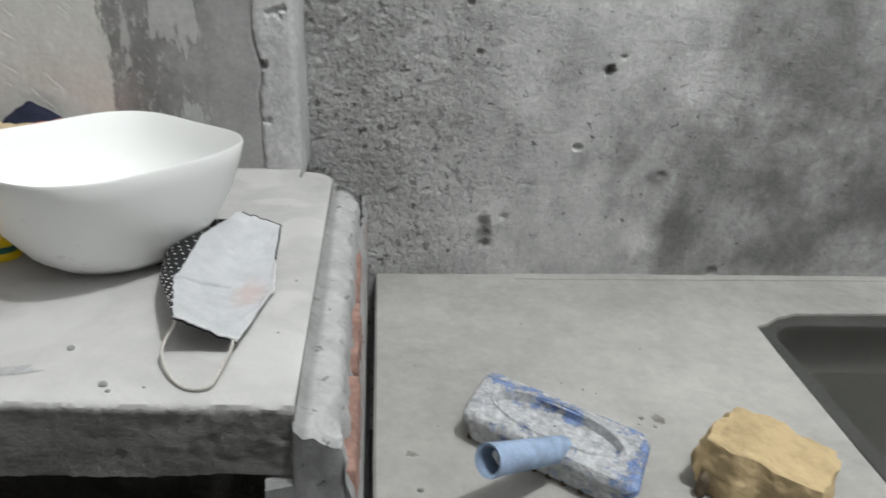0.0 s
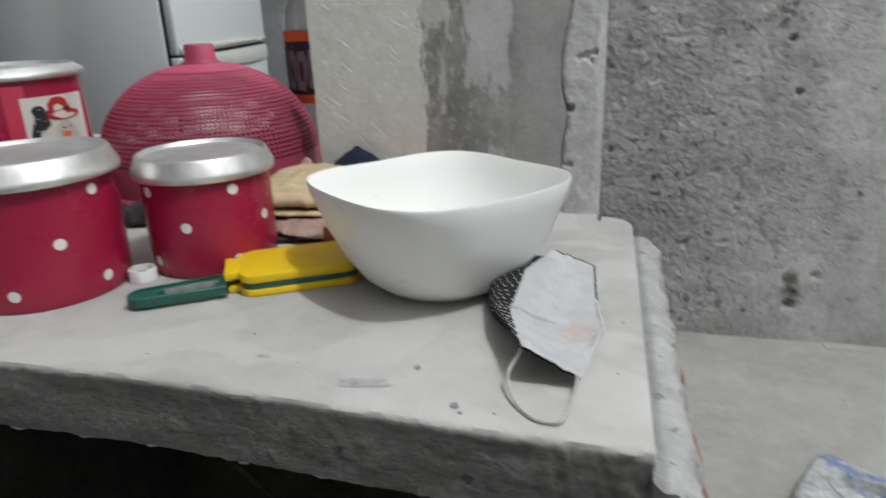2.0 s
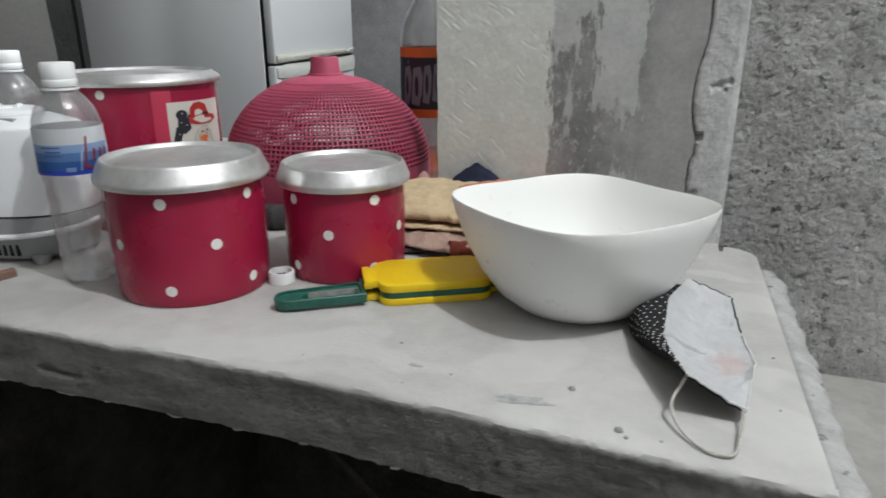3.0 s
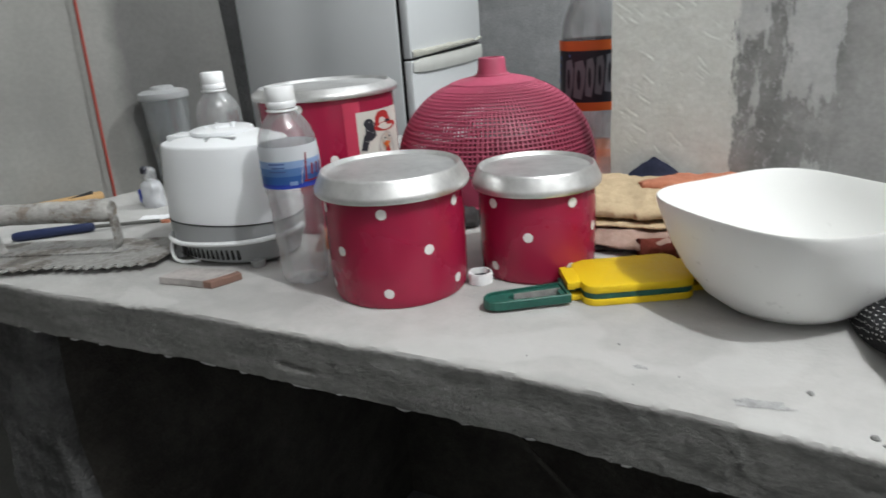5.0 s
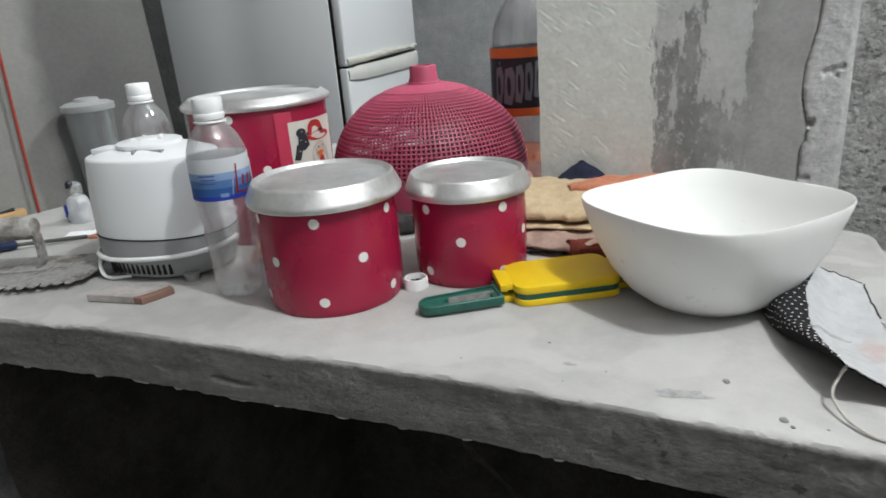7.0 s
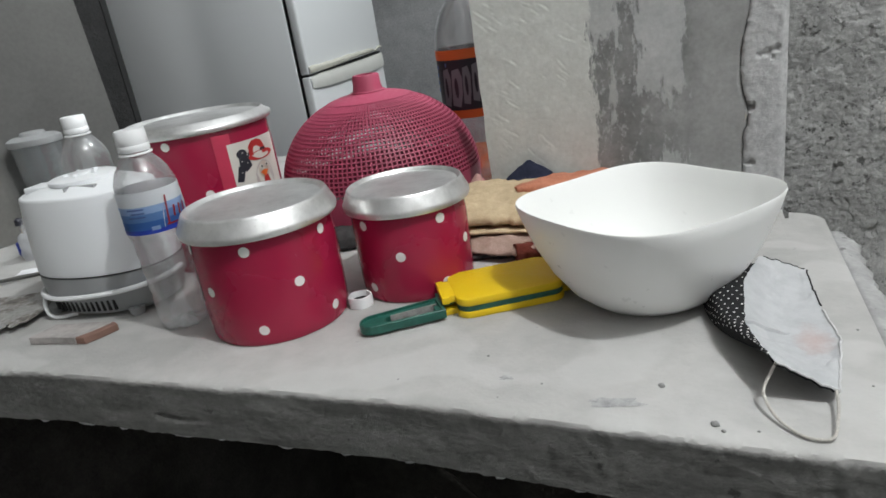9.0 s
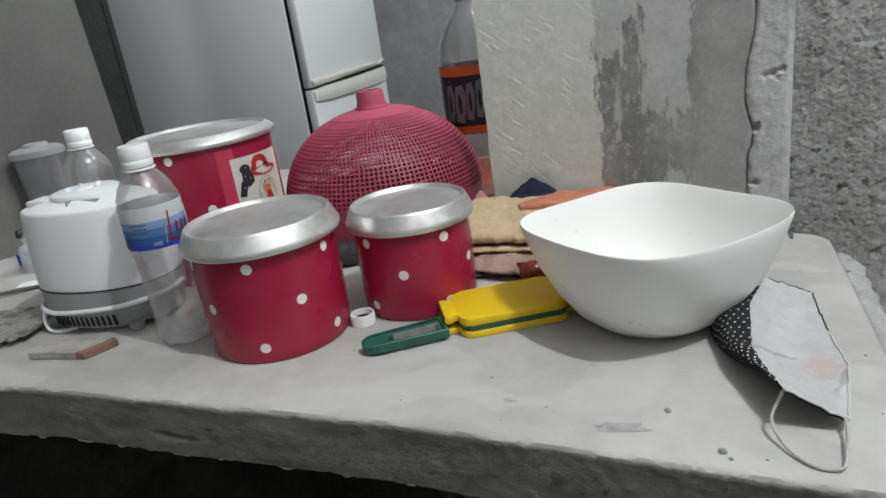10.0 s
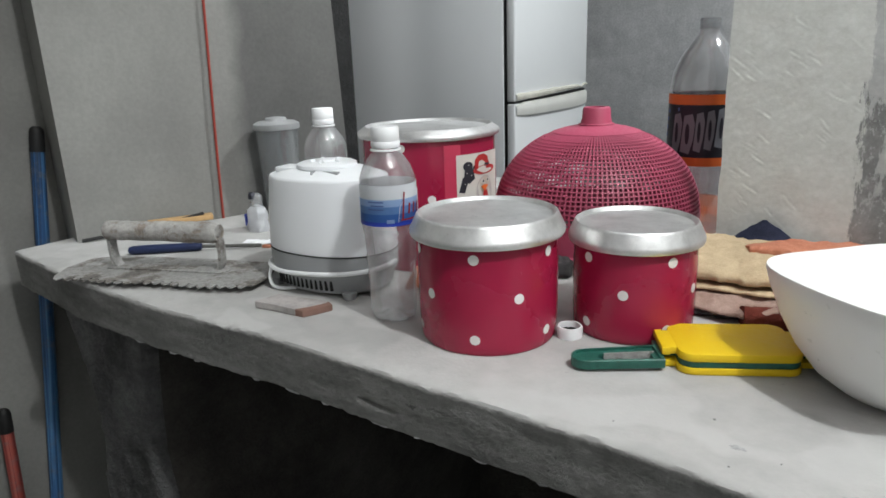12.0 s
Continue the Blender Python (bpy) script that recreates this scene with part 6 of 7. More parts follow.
def wall_side_scraps():
    t = thing("wood_offcut", "short pale pine offcut lying by the wall", "wood", -1.318, 0.655, Z, 62)
    part("board", block(-0.055, 0.055, -0.012, 0.012, 0.012, 0.021, 0.001), M["wood"], t)
    part("under_board", block(-0.03, 0.03, -0.009, 0.009, 0.0, 0.012, 0.001), M["wood"], t)
    t = thing("iron_rod", "thin dark iron rod lying by the wall", "rod", -1.345, 0.59, Z, 64)
    part("rod", tube([(-0.09, 0, 0.004), (0.02, 0, 0.010), (0.11, 0, 0.024)], 0.003, 8), M["rubber"], t)
    t = thing("cloth_scrap", "crumpled white and orange scrap by the wall", "scrap", -1.10, 0.655, Z, 20)
    bm = sheet([[(x, y, 0.004 + 0.006 * abs(noise.noise((x * 60, y * 60, 0)))) for y in np.linspace(-0.012, 0.012, 7)] for x in np.linspace(-0.03, 0.03, 12)])
    part("paper", bm, M["cap"], t)
    part("orange_bit", block(0.012, 0.026, -0.020, -0.013, 0, 0.005, 0.0015), M["orange_cloth"], t)
    t = thing("cloth_scrap", "small crumpled orange scrap behind the water bottle", "scrap", -0.745, 0.625, Z, 20)
    bm = sheet([[(x, y, 0.001 + 0.03 * max(0, 1 - (x / 0.024) ** 2) * max(0, 1 - (y / 0.02) ** 2) + 0.008 * noise.noise((x * 90, y * 90, 0))) for y in np.linspace(-0.02, 0.02, 12)] for x in np.linspace(-0.024, 0.024, 14)])
    part("rag", bm, M["orange_cloth"], t)


wall_side_scraps()


def scale_up(profile, wide=0.868, high=1.03):
    return [(r * wide, h * high) for r, h in profile]


def jug():
    t = thing("blender_jug", "frosted clear plastic blender jug with a lid", "jug", -1.240, 0.830, Z, 0)
    part("body", lathe(scale_up([(0.0, 0.004), (0.034, 0.003), (0.036, 0.0), (0.037, 0.004), (0.040, 0.06), (0.0455, 0.155), (0.0475, 0.163), (0.0465, 0.165), (0.044, 0.155), (0.0385, 0.06), (0.035, 0.008), (0.0, 0.008)]), 48), M["jug"], t)
    part("lid", lathe(scale_up([(0.048, 0.158), (0.0495, 0.160), (0.049, 0.168), (0.040, 0.172), (0.024, 0.173), (0.022, 0.178), (0.018, 0.179), (0.0, 0.1785)]), 48), M["jug_lid"], t, "frosted plastic lid")


jug()


def packet():
    t = thing("plastic_packet", "crumpled white and blue plastic packet standing by the jug", "packet", -1.181, 0.717, Z, -25)
    def skin(w, h, d, seed):
        rows = []
        for i in range(22):
            a = 2 * math.pi * i / 22
            row = []
            for j in range(12):
                f = j / 11
                q = 1 + 0.25 * noise.noise((math.cos(a) * 2, math.sin(a) * 2 + seed, f * 3))
                g = (1 - f ** 8) * 0.8 + 0.2
                row.append((w * g * q * math.cos(a), d * g * q * math.sin(a), h * f))
            rows.append(row)
        return sheet(rows, closed=True)
    part("film", skin(0.021, 0.046, 0.017, 1), M["packet"], t)
    part("open_top", skin(0.016, 0.022, 0.010, 7), M["pet"], t, "clear crumpled top of the packet").location = (0.004, 0, 0.045)
    part("blue_print", block(-0.0215, -0.012, -0.0185, -0.0120, 0.006, 0.028, 0.002), M["label_deep"], t)
    part("blue_cap", skin(0.0065, 0.012, 0.006, 4), M["navy"], t, "dark blue twist of film").location = (0.006, -0.008, 0.058)


packet()


def soda_bottle():
    """A big drink bottle half hidden by the wall stub, with a little orange drink left."""
    t = thing("soda_bottle", "large clear soda bottle with an orange and navy label, nearly empty", "bottle", -0.531, 1.072, Z, 0)
    r = 0.0525
    prof = [(0.0, 0.012), (0.018, 0.008), (0.034, 0.001), (0.044, 0.002), (0.050, 0.012), (r, 0.024), (r, 0.105), (r - 0.001, 0.112), (r, 0.118), (r, 0.212), (r - 0.001, 0.216), (r, 0.222), (r - 0.003, 0.245), (0.040, 0.268), (0.026, 0.288), (0.016, 0.300), (0.0135, 0.306), (0.0135, 0.318)]
    part("shell", lathe(prof, 56), M["pet"], t)
    part("drink", lathe([(0.0, 0.014), (0.034, 0.004), (0.049, 0.014), (r - 0.001, 0.025), (r - 0.001, 0.047), (0.0, 0.047)], 48), M["soda"], t, "a little orange drink")
    part("cap", lathe([(0.0155, 0.308), (0.0155, 0.322), (0.014, 0.324), (0.0, 0.324)], 32), M["jug"], t)
    label_ob = part("label", lathe([(r + 0.0006, 0.109), (r + 0.0006, 0.215)], 56), M["navy"], t, "navy label with an orange border")
    part("border", lathe([(r + 0.001, 0.200), (r + 0.001, 0.215)], 56), M["orange"], label_ob)
    part("border", lathe([(r + 0.001, 0.109), (r + 0.001, 0.122)], 56), M["orange"], label_ob)
    turn = math.atan2(-0.03 - 1.072, -0.25 + 0.531)
    for i in range(4):
        z = 0.150 + 0.012 * i
        bent_patch("print_ray", t, r, turn - radians(80 - 3 * i), turn - radians(40), z, z + 0.012, M["mid_blue"], [(0, 0), (1, 0.4), (1, 0.8), (0, 0.5)], 0.0014)
    for i, (a, w) in enumerate(((-52, 17), (-33, 19), (-12, 13), (4, 13), (20, 15))):
        a0, a1 = turn + radians(a), turn + radians(a + w)
        z0 = 0.124 + 0.003 * i + 0.004 * (1 if i == 0 else 0)
        bent_patch("print_shape", t, r, a0, a1, z0, z0 + 0.060, M["grey_print"], [(-0.1, 0.05), (0.7, 0), (1, 0.35), (1.1, 0.75), (0.85, 1), (0.15, 0.95)], 0.0017)
        bent_patch("print_counter", t, r, a0 + 0.3 * (a1 - a0), a0 + 0.68 * (a1 - a0), z0 + 0.014, z0 + 0.046, M["navy"], oval(0.5, 0.5, 0.5, 0.5, 12), 0.0021)


soda_bottle()


def folded_cloth(name, label, x, y, z, rz, w, d, levels, material, seed, top=0.006, tilt=0.0, hem=0.0):
    """A soft folded cloth: leaves of the given thickness with rounded fold edges, rising to the back."""
    t = thing(name, label, "cloth", x, y, z, rz)
    z0, total = 0.0, sum(levels)
    for k, thick in enumerate(levels):
        rows = []
        m, n = 64, 72
        s = 1 - 0.035 * k
        for i in range(m):
            u = i / (m - 1)
            row = []
            for j in range(n):
                v = 2 * math.pi * j / n
                c, q = math.cos(v), math.sin(v)
                px = (u - 0.5) * w * s
                edge = 1 - 0.3 * abs(2 * u - 1) ** 5
                py = d * s * 0.5 * edge * math.copysign(abs(c) ** 0.5, c)
                scallop = 0.004 * noise.noise((px * 55 + seed, 1, k * 3.0)) + 0.0015 * noise.noise((px * 160 + seed, 2, k))
                py += scallop * (1 if c < 0 else 0.4)
                pz = z0 + thick * (0.5 + 0.5 * math.copysign(abs(q) ** 0.7, q) * (0.7 + 0.3 * edge))
                wob = noise.noise((px * 20 + seed, py * 20, k * 2.0))
                fine = noise.noise((px * 75 + seed, py * 60, k * 2.0))
                fuzz = noise.noise((px * 400 + seed, py * 400, pz * 400))
                grow = pz / total
                back = (py / d + 0.5)
                pz += (top * wob + 0.35 * top * fine) * grow + tilt * back * (z0 + thick) / total + 0.0006 * fuzz
                pz -= hem * math.exp(-((py / d + 0.36) / 0.03) ** 2) * (1 if q > 0.3 else 0)
                row.append((px + 0.003 * fine + 0.0006 * fuzz, py + 0.0006 * fuzz, max(0.0005, pz)))
            rows.append(row)
        bm = sheet(rows, wrap=True)
        bm.verts.ensure_lookup_table()
        bm.faces.new(bm.verts[:n])
        bm.faces.new(bm.verts[-n:])
        bmesh.ops.recalc_face_normals(bm, faces=bm.faces)
        part("fold", bm, material, t)
        z0 += thick * 0.94
    return t


def peaked_rag(name, label, x, y, z, rz, w, d, h, material, seed):
    """A crumpled rag drawn up to a point."""
    t = thing(name, label, "cloth", x, y, z, rz)
    rows = []
    for i in range(40):
        row = []
        for j in range(30):
            a, b = 2 * i / 39 - 1, 2 * j / 29 - 1
            r = max(0.0, 1 - math.hypot(a * 0.9 + 0.1, b))
            ridge = max(0.0, 1 - abs(b - 0.25 * a) * 1.6) * max(0.0, 1 - abs(a))
            q = h * (0.75 * ridge + 0.35 * r ** 0.7) + 0.10 * h * noise.noise((a * 3 + seed, b * 3, 0)) * r
            row.append((a * w / 2 + 0.003 * noise.noise((a * 4, b * 4, seed)), b * d / 2, max(0.0008, q)))
        rows.append(row)
    bm = sheet(rows)
    bmesh.ops.recalc_face_normals(bm, faces=bm.faces)
    part("rag", bm, material, t)
    return t


folded_cloth("dark_rag", "dark grey rag crumpled under the folded cloths", -0.415, 0.768, Z, 8, 0.16, 0.15, (0.010,), M["dark_cloth"], 3, 0.006)
folded_cloth("brown_rag", "dusty pink-brown rag folded under a beige cloth", -0.405, 0.748, Z + 0.008, -12, 0.145, 0.125, (0.013,), M["brown_cloth"], 7, 0.010)
folded_cloth("beige_towel", "folded beige towelling cloth with a stitched edge", -0.412, 0.779, Z + 0.021, 3, 0.150, 0.122, (0.008, 0.018), M["beige_cloth"], 11, 0.006, 0.016, 0.0016)
folded_cloth("orange_rag", "faded orange rag folded on the cloth pile", -0.340, 0.815, Z + 0.052, 22, 0.13, 0.050, (0.010,), M["orange_cloth"], 17, 0.008)
peaked_rag("navy_rag", "navy rag with a peaked corner on the cloth pile", -0.390, 0.838, Z + 0.052, 8, 0.075, 0.036, 0.028, M["navy_cloth"], 23)
folded_cloth("red_rag", "dark red rag crumpled beside the bowl", -0.352, 0.700, Z, 20, 0.06, 0.04, (0.022,), M["red_cloth"], 29, 0.012)
folded_cloth("dark_rag", "dark rag crumpled between the canisters and the colander", -0.655, 0.745, Z, 10, 0.11, 0.06, (0.022,), M["dark_cloth"], 31, 0.014)
peaked_rag("pink_rag", "dusty pink rag crumpled behind the folded cloths", -0.470, 0.855, Z, 30, 0.09, 0.07, 0.060, M["pink_cloth"], 37)


def face_mask():
    """A cloth face mask tipped against the bowl: white lining, black dotted outside, elastic loop."""
    t = thing("face_mask", "cloth face mask with white lining and black dotted outside", "face mask", 0, 0, 0)
    # corners of the lining: near bowl, away from bowl, and the two near the loop
    def lining(u, v):
        edge_l = [Vector(q) for q in ((-0.1340, 0.650, 1.022), (-0.1505, 0.579, 1.0285), (-0.1535, 0.503, 1.0275), (-0.1380, 0.444, 1.0300))]
        edge_r = [Vector(q) for q in ((-0.095, 0.651, 1.008), (-0.0925, 0.592, 1.004), (-0.0850, 0.528, 1.004), (-0.0990, 0.445, 1.0085))]
        s = min(2.999, max(0.0, v * 3))
        i, f = int(s), s - int(s)
        l, r = edge_l[i].lerp(edge_l[i + 1], f), edge_r[i].lerp(edge_r[i + 1], f)
        p = l.lerp(r, u)
        crease = 0.68 - 0.20 * u
        p.z -= 0.0135 * math.sin(math.pi * min(1.0, u)) * math.sin(math.pi * min(1.0, v)) if u < 1 else 0
        p.z += (0.0095 * math.exp(-((v - crease) / 0.020) ** 2) - 0.0085 * math.exp(-((v - crease - 0.045) / 0.020) ** 2)) * 0.25 * min(1.0, u / 0.08) * max(0.0, 1 - u / 0.72) ** 0.6
        p.z += 0.0016 * noise.noise((u * 5, v * 8, 0)) + 0.0009 * noise.noise((u * 15, v * 22, 3)) + 0.0020 * max(0.0, noise.noise((u * 4 + v * 5, v * 2, 9)))
        p.x += 0.0012 * noise.noise((u * 3, v * 26, 5))
        p.z = max(p.z, 1.003 + 0.001 * noise.noise((u * 9, v * 9, 5)))
        return p
    rows = [[lining(i / 32, j / 110) for j in range(111)] for i in range(33)]
    bm = sheet(rows)
    part("lining", bm, M["mask_white"], t, "white cotton lining with a faint pink stain")
    part("edge", sheet([[p - Vector((0.0008, 0.0006, 0.0012)) for p in r] for r in rows]), M["mask_black"], t)

    def outside(u, v):
        """From the lining's edge down to the slab by the bowl."""
        a = lining(0, 0.10 + 0.88 * v)
        foot = Vector((-0.184, 0.600, 1.004)).lerp(Vector((-0.140, 0.474, 1.020)), v ** 1.1)
        foot.x -= 0.009 * math.sin(math.pi * v)
        foot.z -= 0.008 * math.sin(math.pi * v)
        p = a.lerp(foot, u)
        p.x -= 0.012 * math.sin(math.pi * u) * (1 - 0.6 * v)
        p.z += 0.010 * math.sin(math.pi * u) * (1 - 0.5 * v)
        p.z = max(p.z, 1.0015)
        return p
    rows = [[outside(i / 20, j / 30) for j in range(31)] for i in range(21)]
    back = part("outside", sheet(rows), M["mask_black"], t, "black cloth with small white dots")
    bm = bmesh.new()
    for j in range(1, 25):
        v = j / 25
        wide = (outside(0.0, v) - outside(0.5, v)).length + (outside(0.5, v) - outside(1.0, v)).length
        for i in range(int(wide / 0.0058)):
            u = (i + (0.75 if j % 2 else 0.25)) * 0.0058 / wide
            if u > 0.97:
                continue
            p = outside(u, v)
            du, dv = (outside(u + 0.01, v) - p).normalized(), (outside(u, min(1, v + 0.01)) - p).normalized()
            n = du.cross(dv).normalized()
            if n.y > 0 and abs(n.y) > abs(n.z) or n.z < -0.2:
                n = -n
            q = dv - du * dv.dot(du)
            if q.length < 1e-4:
                continue
            q.normalize()
            ring = [bm.verts.new(p + n * 0.0007 + (du * math.cos(k * 1.0472) + q * math.sin(k * 1.0472)) * 0.0009) for k in range(6)]
            bm.faces.new(ring)
    part("dots", bm, M["dot"], back, smooth=False)
    bl, br = lining(0.02, 0.99), lining(0.93, 0.99)
    pts = spline([bl, (-0.140, 0.448, 1.021), (-0.1455, 0.437, 1.011), (-0.139, 0.420, 1.004), (-0.127, 0.406, 1.002), (-0.116, 0.402, 1.002), (-0.108, 0.405, 1.003), (-0.104, 0.420, 1.006), (-0.1015, 0.436, 1.008), br], 8)
    part("ear_loop", tube(pts, 0.0011, 8), M["elastic"], t, "thin white elastic ear loop")
    tl, tr = lining(0.0, 0.0), lining(0.9, 0.0)
    pts = spline([tl, (-0.13, 0.632, 1.008), (-0.118, 0.640, 1.002), (-0.105, 0.634, 1.002), tr], 8)
    part("ear_loop", tube(pts, 0.0011, 8), M["elastic"], t)
    part("trim", tube([lining(1.0, 0.02 + 0.36 * i / 16) + Vector((0.0006, 0, 0.0004)) for i in range(17)], 0.0007, 6), M["mask_black"], t)
    part("trim", tube([lining(0.1 + 0.9 * i / 16, 0.0) + Vector((0, 0.0006, 0.0002)) for i in range(17)], 0.0006, 6), M["mask_black"], t)
    rows = []
    for i in range(25):
        u = 0.01 + 0.50 * i / 24
        fade = min(1.0, (25 - i) / 8)
        row = []
        for k in range(9):
            f = k / 8
            p = lining(u, 0.60 + 0.07 * f - 0.09 * (u / 0.5))
            p.z += 0.0006 + 0.0022 * f ** 1.6 * fade
            p.y -= 0.0010 * f * f * fade
            row.append(p)
        end = row[-1]
        row.append(end + Vector((0, -0.0004, -0.0006)))
        row.append(end + Vector((0, -0.0006, -0.0040)))
        rows.append(row)
    part("pleat", sheet(rows), M["mask_white"], t, "folded pleat across the lining")
    for side in (lambda f: lining(f, 0.995), lambda f: lining(0.995, 0.42 + 0.57 * f)):
        part("hem", tube([side(i / 24) + Vector((0, 0, 0.0006)) for i in range(25)], 0.0009, 8), M["mask_hem"], t, "white stitched hem")


face_mask()

# ---- things on the sink counter ----


def brush_head():
    t = thing("floor_brush", "blue plastic floor brush smeared with dry cement, socket up", "brush", 0.162, 0.556, ZS, -39.5)
    L, W = 0.092, 0.0455

    def ring(l, w, z, r=0.013):
        pts = []
        for cx, cy, a0 in ((l - r, w - r, 0), (-l + r, w - r, 90), (-l + r, -w + r, 180), (l - r, -w + r, 270)):
            for k in range(6):
                a = radians(a0 + 18 * k)
                pts.append((cx + r * math.cos(a), cy + r * math.sin(a), z))
        full = []
        for k, p in enumerate(pts):
            full.append(p)
            if k % 6 == 5:
                q = pts[(k + 1) % 24]
                full += [tuple(p[i] + (q[i] - p[i]) * f / 10 for i in range(3)) for f in range(1, 10)]
        return full
    rows = [ring(L - 0.012, W - 0.012, 0.0), ring(L - 0.006, W - 0.006, 0.004), ring(L - 0.003, W - 0.003, 0.022), ring(L, W, 0.026), ring(L, W, 0.033), ring(L - 0.003, W - 0.003, 0.037), ring(L - 0.010, W - 0.010, 0.0385), ring(L - 0.022, W - 0.020, 0.0385)]

    def lean(p):
        near = W - p[1]
        return (p[0] + 0.15 * near, p[1] + 0.11 * near, p[2])

    def eye(l, w, z):
        pts = []
        for p in ring(L - 0.022, W - 0.020, z):
            a = math.atan2(p[1], p[0] * w / l)
            pts.append((l * math.cos(a), w * math.sin(a), z))
        return pts
    rows += [eye(0.073, 0.0325, 0.0388), eye(0.0715, 0.031, 0.0405), eye(0.069, 0.029, 0.0400), eye(0.066, 0.0265, 0.0300), eye(0.045, 0.018, 0.0285), eye(0.020, 0.012, 0.031), eye(0.001, 0.001, 0.033)]
    body = part("body", sheet([[lean(p) for p in row] for row in rows], wrap=True), M["brush"], t)
    for k in range(34):
        a = 2 * math.pi * k / 34
        bx, by = (L - 0.006) * math.cos(a), (W - 0.006) * math.sin(a)
        c = max(abs(bx) / (L - 0.006), abs(by) / (W - 0.006))
        bx, by, _ = lean((bx / c, by / c, 0.0))
        part("bristle_tuft", tube([(bx * 0.94, by * 0.92, 0.012), (bx * 0.95, by * 0.93, 0.005), (bx * 0.96, by * 0.94, 0.0005)], 0.0030, 6, [0.7, 0.9, 1.1]), M["foam_dark"], body)
    # the socket for the pole leans out towards the near side
    m = Matrix.Rotation(radians(38), 4, "Z")
    shift = Vector((0.022, -0.012, -0.003))
    a, b = m @ Vector((0.000, -0.006, 0.033)) + shift, m @ Vector((-0.080, -0.062, 0.072)) + shift
    d = (b - a).normalized()
    side = d.orthogonal().normalized()
    up = d.cross(side)
    rows = []
    for p, r in ((a, 0.0125), (a.lerp(b, 0.3), 0.0132), (a.lerp(b, 0.9), 0.0143), (b, 0.0152), (b + d * 0.002, 0.0147), (b + d * 0.0005, 0.0120), (a.lerp(b, 0.6), 0.0112), (a.lerp(b, 0.55), 0.001)):
        rows.append([p + (side * math.cos(2 * math.pi * k / 28) + up * math.sin(2 * math.pi * k / 28)) * r for k in range(28)])
    bm = sheet(rows, wrap=True)
    bmesh.ops.recalc_face_normals(bm, faces=bm.faces)
    socket = part("pole_socket", bm, M["socket"], t, "hollow tapered blue pole socket")
    bm = bmesh.new()
    bmesh.ops.create_icosphere(bm, subdivisions=3, radius=0.0078)
    for v in bm.verts:
        v.co *= 1 + 0.7 * noise.noise(v.co * 160)
    bmesh.ops.translate(bm, verts=bm.verts, vec=a.lerp(b, 0.82) - up * 0.001)
    part("scrap", bm, M["cap"], socket, "white scrap stuck in the socket")


brush_head()


def foam():
    """A torn wedge of foam: flat sloping top, gouged near side, dark shade piece at one end."""
    t = thing("foam_block", "torn block of yellowed foam lying on the sink counter", "foam", 0.358, 0.492, ZS, -36)
    bm = bmesh.new()
    bmesh.ops.create_cube(bm, size=1)
    bmesh.ops.subdivide_edges(bm, edges=bm.edges[:], cuts=46, use_grid_fill=True)
    for v in bm.verts:
        p = v.co.copy()
        q = p.normalized() * 0.5
        p = p.lerp(q * 1.3, 0.42)
        taper = 1 - 0.18 * p.x
        p = Vector((p.x * 0.106 + 0.010 * p.y, p.y * 0.082 * taper, (p.z + 0.43) * 0.062 * taper))
        up = 1 if p.z > 0.003 else 0.2
        gouge = 0.024 * max(0.0, -p.y / 0.041) ** 2 * max(0.0, noise.noise((p.x * 32, 0, p.z * 14)) + 0.15)
        s = rub(p, 20, 0.0070) + rub(p, 55, 0.0009) + rub(p, 230, 0.0005)
        v.co = p + (p - Vector((0, 0, 0.02))).normalized() * s * up + Vector((0, gouge, 0))
        v.co.z = max(0.0, v.co.z)
    part("block", bm, M["foam"], t)
    # Added dark piece stands for the shadow and gap under this end.
    bm = block(-0.0540, -0.0430, -0.0415, -0.010, 0.002, 0.026, 0.004)
    bmesh.ops.subdivide_edges(bm, edges=bm.edges[:], cuts=3, use_grid_fill=True)
    for v in bm.verts:
        v.co += Vector((rub(v.co, 50, 0.004), rub(v.co, 40, 0.004), 0))
        v.co.z = max(0.001, v.co.z)
    part("skin", bm, M["foam_dark"], t, "added dark piece for the shaded gap at one end")


foam()

